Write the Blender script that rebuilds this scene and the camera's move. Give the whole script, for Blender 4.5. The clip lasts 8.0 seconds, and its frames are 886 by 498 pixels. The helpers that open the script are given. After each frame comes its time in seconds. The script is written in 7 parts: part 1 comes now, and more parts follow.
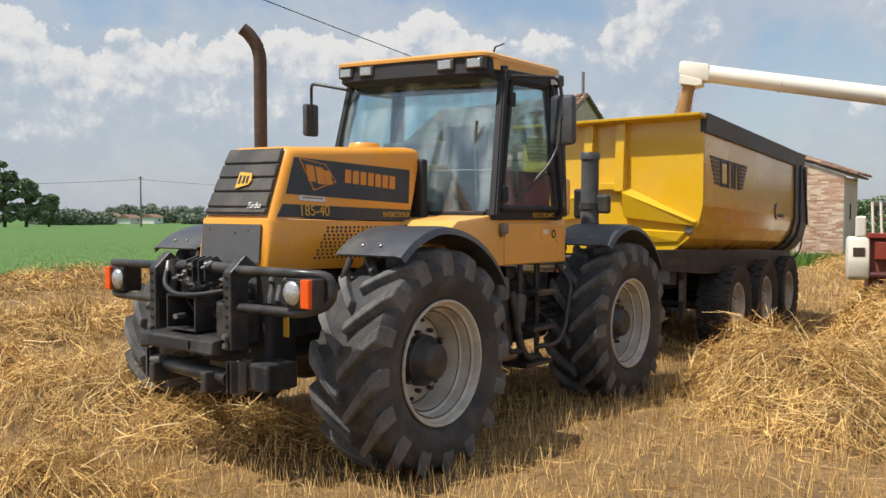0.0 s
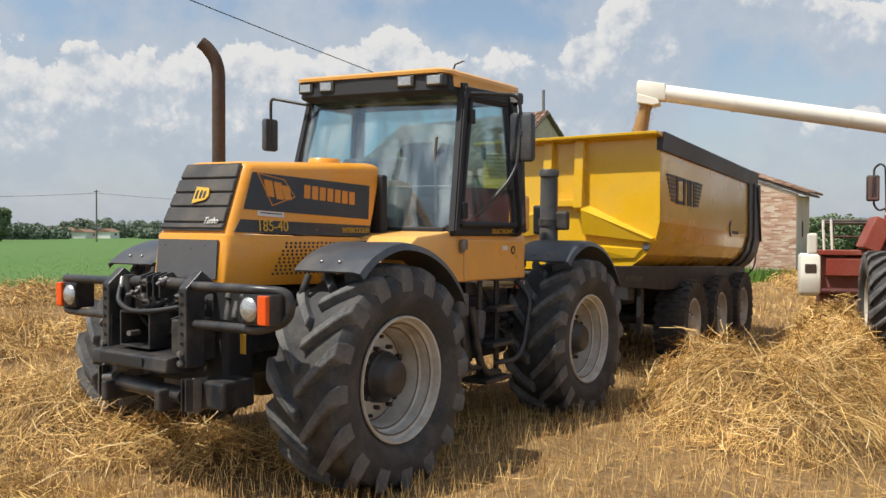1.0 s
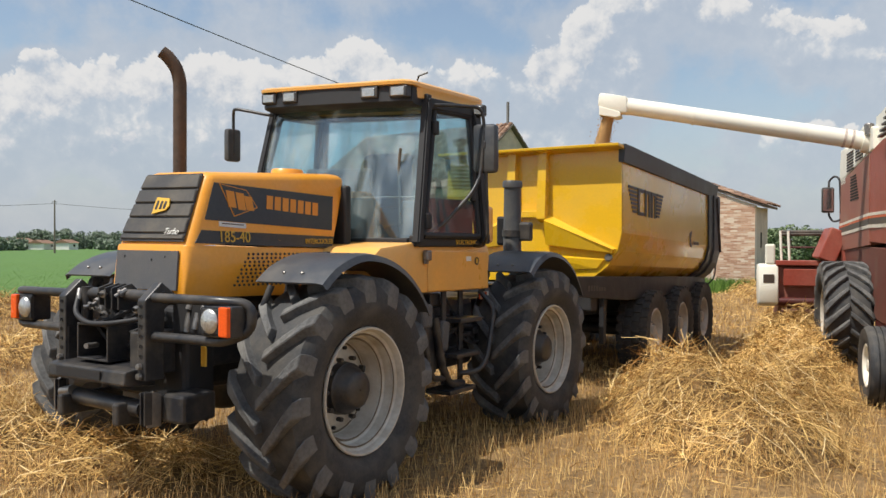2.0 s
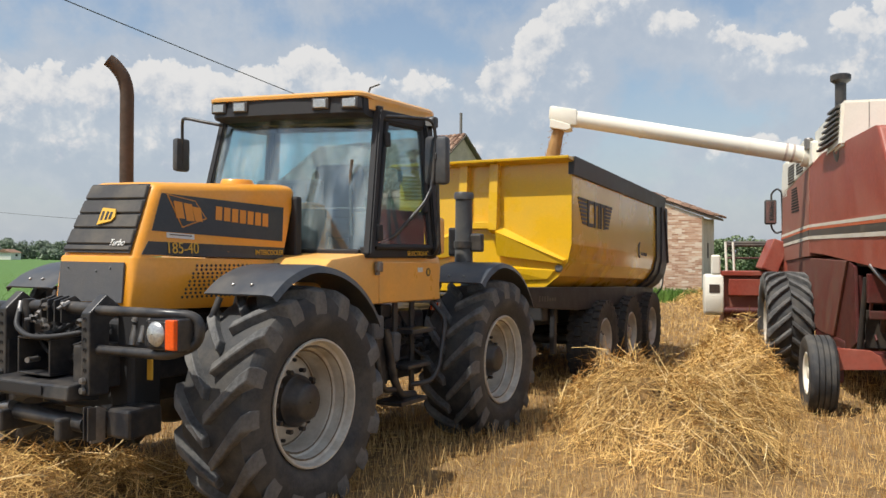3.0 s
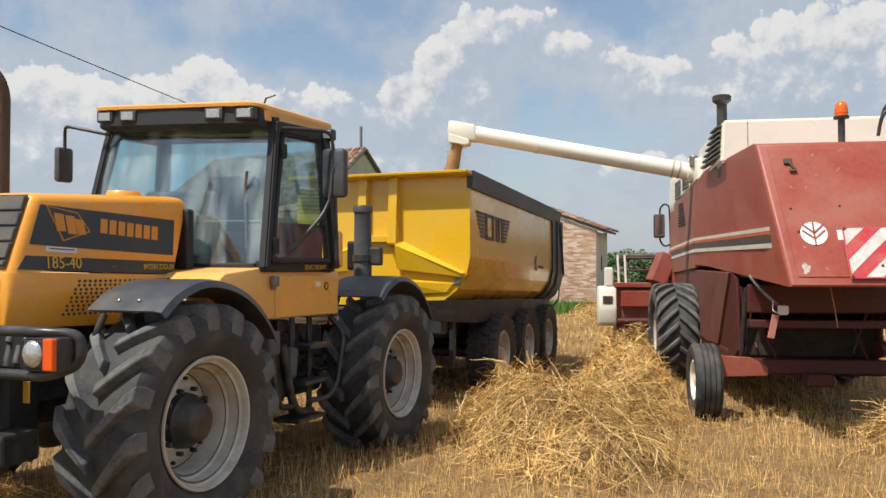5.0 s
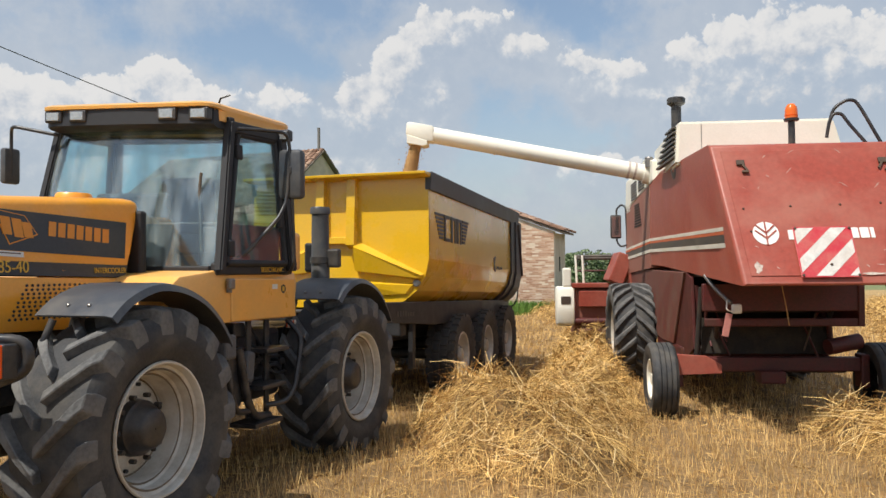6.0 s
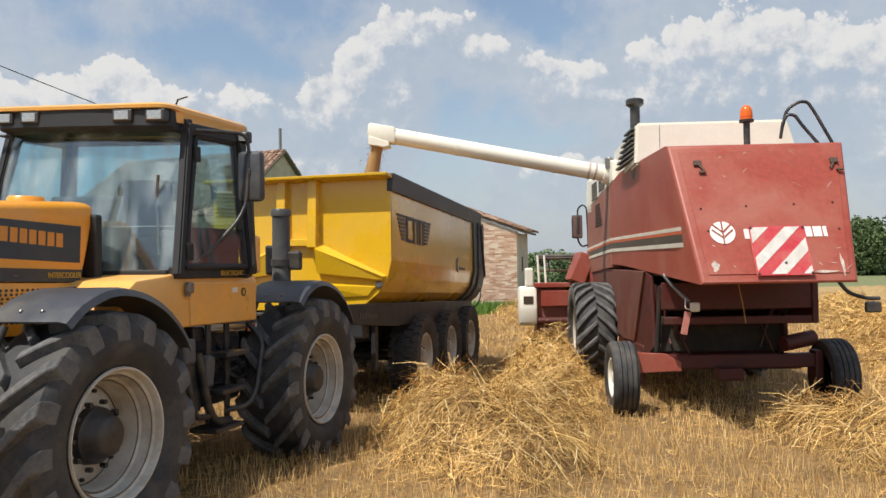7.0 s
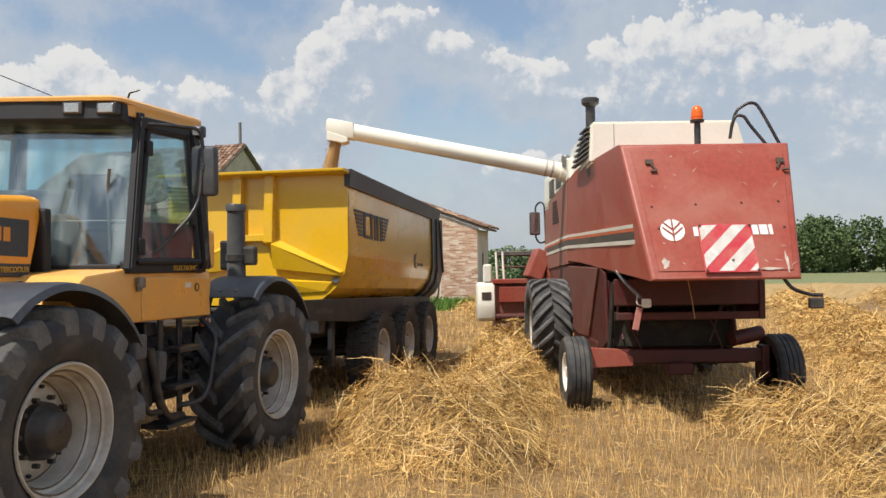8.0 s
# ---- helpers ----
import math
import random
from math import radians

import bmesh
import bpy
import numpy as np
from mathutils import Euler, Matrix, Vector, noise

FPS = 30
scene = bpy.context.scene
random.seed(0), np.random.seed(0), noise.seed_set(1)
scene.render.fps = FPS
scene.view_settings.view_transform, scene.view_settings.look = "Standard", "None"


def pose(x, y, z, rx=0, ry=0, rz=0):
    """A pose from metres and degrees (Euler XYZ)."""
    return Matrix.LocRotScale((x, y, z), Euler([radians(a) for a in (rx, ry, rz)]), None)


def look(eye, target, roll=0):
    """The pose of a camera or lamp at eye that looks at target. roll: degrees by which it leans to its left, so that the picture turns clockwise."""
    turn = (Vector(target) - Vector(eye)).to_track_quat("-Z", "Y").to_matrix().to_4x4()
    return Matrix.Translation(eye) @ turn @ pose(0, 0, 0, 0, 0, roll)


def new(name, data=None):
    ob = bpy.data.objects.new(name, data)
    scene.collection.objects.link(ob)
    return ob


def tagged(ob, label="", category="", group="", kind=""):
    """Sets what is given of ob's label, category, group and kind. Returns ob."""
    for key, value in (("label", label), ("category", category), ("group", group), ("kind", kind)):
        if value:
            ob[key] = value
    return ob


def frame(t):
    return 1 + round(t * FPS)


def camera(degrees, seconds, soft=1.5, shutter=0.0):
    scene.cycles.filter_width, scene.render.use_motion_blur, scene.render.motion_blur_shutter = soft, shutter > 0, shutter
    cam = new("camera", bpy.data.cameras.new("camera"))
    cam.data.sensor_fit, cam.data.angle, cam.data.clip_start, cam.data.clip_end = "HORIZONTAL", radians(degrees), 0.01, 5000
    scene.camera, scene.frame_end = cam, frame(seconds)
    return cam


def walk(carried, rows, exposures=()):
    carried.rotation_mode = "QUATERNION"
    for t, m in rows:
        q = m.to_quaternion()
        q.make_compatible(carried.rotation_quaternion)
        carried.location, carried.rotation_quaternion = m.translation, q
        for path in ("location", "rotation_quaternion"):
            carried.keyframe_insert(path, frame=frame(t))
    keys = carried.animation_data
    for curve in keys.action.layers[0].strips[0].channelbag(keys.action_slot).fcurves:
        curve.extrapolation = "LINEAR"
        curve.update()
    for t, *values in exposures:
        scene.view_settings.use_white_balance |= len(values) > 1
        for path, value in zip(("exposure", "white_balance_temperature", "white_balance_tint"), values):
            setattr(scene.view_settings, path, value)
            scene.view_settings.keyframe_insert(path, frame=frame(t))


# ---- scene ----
cam = camera(57.8, 8.0)
PATH = [
    (0, (4.384, -3.961, 1.625), (3.15, -2.389, 1.551), -0.0),
    (0.5, (4.393, -3.955, 1.627), (3.191, -2.358, 1.573), 0.0),
    (1, (4.396, -3.953, 1.628), (3.238, -2.323, 1.593), 0.2),
    (1.5, (4.398, -3.949, 1.624), (3.273, -2.296, 1.604), 0.2),
    (3, (4.437, -3.963, 1.637), (3.449, -2.224, 1.655), 0.2),
    (3.5, (4.434, -3.957, 1.633), (3.502, -2.188, 1.665), 0.2),
    (4, (4.438, -3.952, 1.632), (3.569, -2.151, 1.676), 0.1),
    (4.5, (4.442, -3.947, 1.633), (3.625, -2.122, 1.683), -0.0),
    (6, (4.438, -3.912, 1.633), (3.767, -2.029, 1.689), -0.5),
    (6.5, (4.442, -3.912, 1.636), (3.81, -2.015, 1.694), -0.8),
    (7, (4.453, -3.908, 1.641), (3.868, -1.996, 1.697), -1.0),
    (7.5, (4.463, -3.902, 1.644), (3.923, -1.976, 1.695), -0.9),
    (8, (4.53, -3.944, 1.637), (4.035, -2.006, 1.682), -0.8),
]
walk(cam, [(t, look(eye, target, roll)) for t, eye, target, roll in PATH])

# ---- light: high summer sun from behind and left of the walk, sky with cumulus ----
SUN_EL, SUN_AZ = 61.0, 207.0   # degrees; azimuth clockwise from +y
sun_way = Vector((math.sin(radians(SUN_AZ)) * math.cos(radians(SUN_EL)), math.cos(radians(SUN_AZ)) * math.cos(radians(SUN_EL)), math.sin(radians(SUN_EL))))
sun = new("sun", bpy.data.lights.new("sun", "SUN"))
sun.data.energy, sun.data.angle, sun.data.color = 5.0, radians(0.6), (1.0, 0.95, 0.86)
sun.matrix_world = look((0, 0, 30), Vector((0, 0, 30)) - sun_way)
scene.view_settings.exposure = 0.0


def link(tree, a, b):
    tree.links.new(a, b)


def make_world():
    world = bpy.data.worlds.new("sky")
    scene.world = world
    world.use_nodes = True
    tree = world.node_tree
    n = tree.nodes
    bg = n["Background"]
    sky = n.new("ShaderNodeTexSky")
    sky.sky_type, sky.sun_disc = "NISHITA", False
    sky.sun_elevation, sky.sun_rotation = radians(SUN_EL), radians(SUN_AZ)
    sky.air_density, sky.dust_density = 1.2, 1.5

    def math_node(op, a, b=None, clamp=False):
        m = n.new("ShaderNodeMath")
        m.operation, m.use_clamp = op, clamp
        for i, v in enumerate((a, b)):
            if v is None:
                continue
            if isinstance(v, (int, float)):
                m.inputs[i].default_value = v
            else:
                link(tree, v, m.inputs[i])
        return m.outputs[0]

    def ramp_of(value, lo, hi, to_lo=0.0, to_hi=1.0):
        r = n.new("ShaderNodeMapRange")
        r.interpolation_type = "SMOOTHSTEP"
        for i, v in enumerate((lo, hi, to_lo, to_hi)):
            r.inputs[i + 1].default_value = v
        link(tree, value, r.inputs[0])
        return r.outputs[0]

    way = n.new("ShaderNodeTexCoord").outputs["Generated"]
    part_xyz = n.new("ShaderNodeSeparateXYZ")
    link(tree, way, part_xyz.inputs[0])
    up = math_node("MAXIMUM", part_xyz.outputs[2], 0.0)

    def add(*vs):
        out = vs[0]
        for v in vs[1:]:
            out = math_node("ADD", out, v)
        return out

    def times(a, b):
        return math_node("MULTIPLY", a, b)

    def vec(op, a, b):
        m = n.new("ShaderNodeVectorMath")
        m.operation = op
        link(tree, a, m.inputs[0])
        if isinstance(b, tuple):
            m.inputs[1].default_value = b
        else:
            link(tree, b, m.inputs[1])
        return m.outputs["Value" if op == "DOT_PRODUCT" else "Vector"]

    # heading to the left of +y and height, both in degrees
    heading = times(math_node("ARCTAN2", times(part_xyz.outputs[0], -1.0), part_xyz.outputs[1]), 57.2958)
    height = times(math_node("ARCSINE", part_xyz.outputs[2]), 57.2958)
    flat = n.new("ShaderNodeCombineXYZ")
    link(tree, heading, flat.inputs[0])
    link(tree, height, flat.inputs[1])
    plane = flat.outputs[0]

    def noise_at(scale, detail, rough, seed, shift=(0.0, 0.0)):
        t = n.new("ShaderNodeTexNoise")
        t.inputs["Scale"].default_value = scale
        t.inputs["Detail"].default_value, t.inputs["Roughness"].default_value = detail, rough
        link(tree, vec("ADD", plane, (shift[0] + seed * 17.3, shift[1] + seed * 5.1, seed * 3.7)), t.inputs["Vector"])
        return t.outputs

    def heads_at(scale, shift=(0.0, 0.0)):
        """Cauliflower heads: 1 in the middle of each round head, 0 in the creases."""
        wob = vec("MULTIPLY", noise_at(0.55, 3.0, 0.6, 2.0, shift)["Color"], (1.1, 1.1, 0.0))
        v = n.new("ShaderNodeTexVoronoi")
        v.voronoi_dimensions, v.feature = "2D", "SMOOTH_F1"
        v.inputs["Smoothness"].default_value = 0.35
        v.inputs["Scale"].default_value = scale
        v.inputs["Detail"].default_value, v.inputs["Roughness"].default_value, v.inputs["Lacunarity"].default_value = 3.0, 0.55, 2.3
        link(tree, vec("ADD", vec("ADD", plane, (shift[0], shift[1], 0.0)), wob), v.inputs["Vector"])
        return math_node("SUBTRACT", 1.0, times(v.outputs["Distance"], 1.25))

    heads, heads_shifted = heads_at(0.42), heads_at(0.42, (0.45, 0.75))
    fine = noise_at(0.9, 9.0, 0.62, 1.0)["Fac"]
    broad = noise_at(0.075, 5.0, 0.55, 4.0)["Fac"]
    bulk, lift = None, None
    for yaw, el, wide, high in CLOUDS:
        d = vec("MULTIPLY", vec("SUBTRACT", plane, (yaw, el, 0.0)), (1.0 / wide, 1.0 / high, 0.0))
        rise = vec("DOT_PRODUCT", d, (0.0, 1.0, 0.0))
        across = vec("DOT_PRODUCT", d, (1.0, 0.0, 0.0))
        tall = add(math_node("MAXIMUM", rise, 0.0), times(math_node("MINIMUM", rise, 0.0), 0.42))
        w = math_node("MAXIMUM", math_node("SUBTRACT", 1.0, times(add(times(across, across), times(tall, tall)), 0.42)), 0.0)
        w = times(w, w)
        bulk = w if bulk is None else add(bulk, w)
        lift = times(w, rise) if lift is None else add(lift, times(w, rise))
    # clouds elsewhere round the sky
    around = times(ramp_of(broad, 0.50, 0.66), ramp_of(up, 0.31, 0.40))
    body = add(math_node("MINIMUM", add(bulk, around), 1.1), times(math_node("SUBTRACT", heads, 0.52), 0.50), times(math_node("SUBTRACT", fine, 0.5), 0.36))
    rise = math_node("DIVIDE", lift, add(bulk, 0.05))
    # crisp above, frayed below
    soft = ramp_of(rise, -0.7, 0.35, 0.85, 0.16)
    heaped = ramp_of(math_node("DIVIDE", math_node("SUBTRACT", body, 0.30), soft), 0.0, 1.0)
    veil = ramp_of(add(times(bulk, 0.22), noise_at(0.16, 8.0, 0.58, 6.0)["Fac"]), 0.36, 0.62, 0.10, 0.85)
    haze = ramp_of(up, 0.0, 0.27, 0.82, 0.0)
    cover = math_node("MAXIMUM", heaped, math_node("MAXIMUM", veil, haze), True)
    # cloud light: white where a head stands towards the sun, blue grey in the bellies
    relief = times(math_node("SUBTRACT", heads, heads_shifted), 0.42)
    lit = ramp_of(add(times(heaped, 0.34), 0.12, times(times(rise, heaped), 0.42), times(relief, heaped), times(math_node("SUBTRACT", fine, 0.5), 0.34), times(math_node("SUBTRACT", broad, 0.5), -0.5)), -0.06, 0.78)
    tone = n.new("ShaderNodeMix")
    tone.data_type = "RGBA"
    link(tree, lit, tone.inputs["Factor"])
    tone.inputs["A"].default_value = (*CLOUD_GREY, 1)
    tone.inputs["B"].default_value = (*CLOUD_WHITE, 1)
    dim = n.new("ShaderNodeMix")
    dim.data_type, dim.blend_type = "RGBA", "MULTIPLY"
    dim.inputs["Factor"].default_value = 1.0
    link(tree, sky.outputs[0], dim.inputs["A"])
    dim.inputs["B"].default_value = (SKY, SKY, SKY, 1)
    mix = n.new("ShaderNodeMix")
    mix.data_type = "RGBA"
    link(tree, cover, mix.inputs["Factor"])
    link(tree, dim.outputs["Result"], mix.inputs["A"])
    link(tree, tone.outputs["Result"], mix.inputs["B"])
    link(tree, mix.outputs["Result"], bg.inputs["Color"])
    bg.inputs["Strength"].default_value = 1.0


# heading to the left of +y, height, half width, half height (degrees)
CLOUDS = [(54.2, 10.6, 3.07, 2.7), (49.5, 11.2, 3.3, 2.91), (57.3, 9.6, 2.6, 1.87), (45.2, 10.6, 3.3, 2.5), (41.6, 11.6, 2.83, 2.5), (38.9, 12.6, 2.01, 2.6), (36.6, 11.6, 2.12, 1.98), (66.0, 10.0, 4.48, 3.54),
          (60.8, 8.6, 3.07, 2.5), (59.4, 11.9, 1.42, 0.62), (64.5, 5.6, 4.25, 1.14), (52.0, 7.0, 4.72, 1.66), (72.0, 12.0, 5.31, 3.64), (31.5, 12.0, 3.66, 1.87), (23.3, 13.6, 3.17, 3.02), (20.8, 15.6, 2.44, 1.87),
          (25.4, 11.3, 2.68, 1.98), (21.0, 11.2, 2.93, 1.77), (18.0, 17.6, 4.39, 1.25), (9.7, 13.8, 2.07, 1.46), (7.2, 13.3, 2.32, 1.35), (1.2, 14.3, 3.96, 2.4), (-4.0, 15.3, 4.49, 2.88), (-9.2, 13.6, 5.02, 2.4),
          (-14.0, 12.3, 3.96, 2.16), (-6.8, 9.8, 2.51, 1.68), (-11.2, 9.6, 3.43, 1.8), (-2.6, 10.9, 2.9, 1.56), (-14.5, 7.5, 3.96, 2.16), (2.5, 11.2, 2.9, 1.32), (8.5, 7.2, 4.27, 1.14), (25.0, 6.8, 4.88, 1.46),
          (-7.5, 13.0, 4.0, 1.6), (13.5, 15.5, 3.0, 1.2)]
SKY, CLOUD_GREY, CLOUD_WHITE = 0.130, (0.45, 0.51, 0.595), (0.77, 0.765, 0.76)
make_world()


# ---- materials ----
def mat(name, color, rough=0.5, metal=0.0, vary=0.12, grain=40.0, bump=0.0, dirt=None, dirt_amount=0.0, dirt_scale=2.5, coat=0.0, transmission=0.0, alpha=1.0):
    """A surface of one colour with fine grain, broad patches of dirt or dust, and relief."""
    m = bpy.data.materials.new(name)
    m.use_nodes = True
    tree = m.node_tree
    n = tree.nodes
    b = n["Principled BSDF"]
    b.inputs["Metallic"].default_value = metal
    b.inputs["Coat Weight"].default_value = coat
    b.inputs["Coat Roughness"].default_value = 0.12
    b.inputs["Transmission Weight"].default_value = transmission
    b.inputs["Alpha"].default_value = alpha
    co = n.new("ShaderNodeTexCoord").outputs["Object"]
    fine, wide = n.new("ShaderNodeTexNoise"), n.new("ShaderNodeTexNoise")
    for t, s, d in ((fine, grain, 6.0), (wide, dirt_scale, 8.0)):
        t.inputs["Scale"].default_value, t.inputs["Detail"].default_value, t.inputs["Roughness"].default_value = s, d, 0.62
        link(tree, co, t.inputs["Vector"])
    ramp = n.new("ShaderNodeMapRange")
    for i, v in enumerate((0.3, 0.7, 1.0 - vary, 1.0 + vary)):
        ramp.inputs[i + 1].default_value = v
    link(tree, fine.outputs["Fac"], ramp.inputs[0])
    tint = n.new("ShaderNodeMix")
    tint.data_type, tint.blend_type = "RGBA", "MULTIPLY"
    tint.inputs["Factor"].default_value = 1.0
    tint.inputs["A"].default_value = (*color, 1)
    link(tree, ramp.outputs[0], tint.inputs["B"])
    out = tint.outputs["Result"]
    spread = n.new("ShaderNodeMapRange")
    for i, v in enumerate((0.42, 0.68, 0.0, dirt_amount)):
        spread.inputs[i + 1].default_value = v
    link(tree, wide.outputs["Fac"], spread.inputs[0])
    if dirt:
        mud = n.new("ShaderNodeMix")
        mud.data_type = "RGBA"
        link(tree, spread.outputs[0], mud.inputs["Factor"])
        link(tree, out, mud.inputs["A"])
        mud.inputs["B"].default_value = (*dirt, 1)
        out = mud.outputs["Result"]
    link(tree, out, b.inputs["Base Color"])
    rr = n.new("ShaderNodeMapRange")
    for i, v in enumerate((0.3, 0.7, max(rough - 0.08, 0.02), min(rough + 0.14, 1.0))):
        rr.inputs[i + 1].default_value = v
    link(tree, wide.outputs["Fac"], rr.inputs[0])
    link(tree, rr.outputs[0], b.inputs["Roughness"])
    if bump:
        bp = n.new("ShaderNodeBump")
        bp.inputs["Strength"].default_value, bp.inputs["Distance"].default_value = bump, 0.01
        link(tree, fine.outputs["Fac"], bp.inputs["Height"])
        link(tree, bp.outputs["Normal"], b.inputs["Normal"])
    return m


DUST = (0.42, 0.34, 0.22)
M = dict(
    orange=mat("orange_paint", (0.86, 0.35, 0.020), 0.34, vary=0.05, dirt=DUST, dirt_amount=0.18, coat=0.35),
    orange_pale=mat("faded_orange_paint", (0.88, 0.445, 0.10), 0.32, vary=0.05, dirt=DUST, dirt_amount=0.22, coat=0.35),
    yellow=mat("yellow_paint", (0.78, 0.455, 0.012), 0.27, vary=0.05, dirt=DUST, dirt_amount=0.14, dirt_scale=1.1, coat=0.6),
    rubber=mat("tyre_rubber", (0.030, 0.031, 0.034), 0.70, vary=0.25, grain=60, bump=0.25, dirt=(0.17, 0.15, 0.12), dirt_amount=0.45, dirt_scale=5),
    rim=mat("grey_rim_paint", (0.60, 0.57, 0.50), 0.40, vary=0.06, dirt=(0.27, 0.20, 0.12), dirt_amount=0.55, dirt_scale=6),
    black=mat("black_paint", (0.022, 0.023, 0.027), 0.38, vary=0.3, dirt=(0.15, 0.125, 0.095), dirt_amount=0.42, dirt_scale=6),
    charcoal=mat("charcoal_decal", (0.035, 0.042, 0.05), 0.4, vary=0.1, dirt=DUST, dirt_amount=0.06),
    slat=mat("grey_grille", (0.055, 0.052, 0.05), 0.5, vary=0.12, dirt=DUST, dirt_amount=0.2),
    mesh_grey=mat("dusty_mesh", (0.10, 0.10, 0.105), 0.7, vary=0.2, grain=220, bump=0.5, dirt=DUST, dirt_amount=0.12),
    fender=mat("black_plastic_fender", (0.042, 0.047, 0.057), 0.40, vary=0.12, dirt=(0.25, 0.22, 0.17), dirt_amount=0.3, dirt_scale=3),
    rubberhose=mat("rubber_trim", (0.02, 0.02, 0.022), 0.6),
    rust=mat("rusty_steel", (0.085, 0.060, 0.045), 0.72, metal=0.3, vary=0.3, grain=25, bump=0.3, dirt=(0.14, 0.085, 0.055), dirt_amount=0.6),
    steel=mat("worn_steel", (0.30, 0.29, 0.28), 0.42, metal=0.8, vary=0.2, dirt=(0.12, 0.09, 0.06), dirt_amount=0.5),
    red=mat("faded_red_paint", (0.315, 0.058, 0.036), 0.42, vary=0.16, grain=22, dirt=(0.38, 0.15, 0.105), dirt_amount=0.55, dirt_scale=1.8),
    # red darkened to carry the shade under the combine, dirt patches over it
    red_dark=mat("dusty_shaded_red_paint", (0.085, 0.011, 0.009), 0.55, vary=0.3, dirt=(0.055, 0.034, 0.022), dirt_amount=0.5, dirt_scale=4),
    red_dusty=mat("dust_coated_red_paint", (0.29, 0.105, 0.072), 0.6, vary=0.1, dirt=(0.35, 0.22, 0.16), dirt_amount=0.6, dirt_scale=1.5),
    cream=mat("cream_paint", (0.86, 0.83, 0.72), 0.42, vary=0.04, dirt=(0.55, 0.46, 0.33), dirt_amount=0.14, dirt_scale=2.5),
    white=mat("white_paint", (0.80, 0.79, 0.75), 0.45, vary=0.05, dirt=DUST, dirt_amount=0.2),
    amber=mat("amber_plastic", (0.75, 0.14, 0.01), 0.25, vary=0.05),
    lens=mat("lamp_glass", (0.52, 0.53, 0.52), 0.15, vary=0.25, grain=60, bump=0.3, metal=0.6),
    interior=mat("dark_cab_trim", (0.045, 0.047, 0.05), 0.7, vary=0.2),
    cloth=mat("grey_seat_cloth", (0.12, 0.13, 0.15), 0.9, vary=0.2, grain=120, bump=0.3),
    straw=mat("straw_ground", (0.25, 0.152, 0.06), 0.9, vary=0.55, grain=30, bump=1.0, dirt=(0.12, 0.075, 0.035), dirt_amount=0.75, dirt_scale=2.2),
    green=mat("green_crop", (0.068, 0.155, 0.022), 0.8, vary=0.4, grain=6.0, bump=0.8, dirt=(0.10, 0.18, 0.036), dirt_amount=0.7, dirt_scale=0.05),
)


# ---- mesh helpers ----
def box(bm, lo, hi, bevel=0.0, m=None):
    lo, hi = Vector(lo), Vector(hi)
    r = bmesh.ops.create_cube(bm, size=1.0, matrix=Matrix.Translation((lo + hi) / 2) @ Matrix.Diagonal((*(hi - lo), 1)))
    vs = r["verts"]
    if bevel:
        es = list({e for v in vs for e in v.link_edges})
        r = bmesh.ops.bevel(bm, geom=es, offset=bevel, segments=2, profile=0.5, affect="EDGES")
        vs = list({v for f in r["faces"] for v in f.verts} | {v for v in vs if v.is_valid})
    if m is not None:
        bmesh.ops.transform(bm, matrix=m, verts=vs)
    return vs


def prism(bm, outline, a, b, axis="x", bevel=0.0):
    """An outline in the plane across the axis (in the order of the other two), carried from a to b."""
    def at(p, d):
        return {"x": (d, p[0], p[1]), "y": (p[0], d, p[1]), "z": (p[0], p[1], d)}[axis]
    one = [bm.verts.new(at(p, a)) for p in outline]
    two = [bm.verts.new(at(p, b)) for p in outline]
    fs = [bm.faces.new(one), bm.faces.new(two)]
    k = len(outline)
    fs += [bm.faces.new((one[i], one[(i + 1) % k], two[(i + 1) % k], two[i])) for i in range(k)]
    bmesh.ops.recalc_face_normals(bm, faces=fs)
    if bevel:
        es = list({e for f in fs for e in f.edges})
        bmesh.ops.bevel(bm, geom=es, offset=bevel, segments=2, profile=0.5, affect="EDGES", clamp_overlap=True)


def loft(bm, rings, close=True, cap=True):
    """Skin between rings of points, each ring closed."""
    vs = [[bm.verts.new(p) for p in ring] for ring in rings]
    fs = []
    for a, b in zip(vs, vs[1:]):
        k = len(a)
        for i in range(k if close else k - 1):
            fs.append(bm.faces.new((a[i], a[(i + 1) % k], b[(i + 1) % k], b[i])))
    if cap:
        fs += [bm.faces.new(vs[0]), bm.faces.new(vs[-1])]
    bmesh.ops.recalc_face_normals(bm, faces=fs)
    return vs


def tube(bm, points, radius, sides=10, cap=True):
    """A round bar along points."""
    pts = [Vector(p) for p in points]
    rings, up = [], Vector((0, 0, 1))
    for i, p in enumerate(pts):
        t = ((pts[i + 1] - p).normalized() if i + 1 < len(pts) else Vector()) + ((p - pts[i - 1]).normalized() if i else Vector())
        t.normalize()
        a = t.cross(up if abs(t.z) < 0.95 else Vector((1, 0, 0))).normalized()
        if rings and a.dot(last) < 0:
            a = -a
        last = a
        b = t.cross(a)
        rad = radius[i] if isinstance(radius, (list, tuple)) else radius
        rings.append([p + rad * (math.cos(2 * math.pi * k / sides) * a + math.sin(2 * math.pi * k / sides) * b) for k in range(sides)])
    loft(bm, rings, cap=cap)


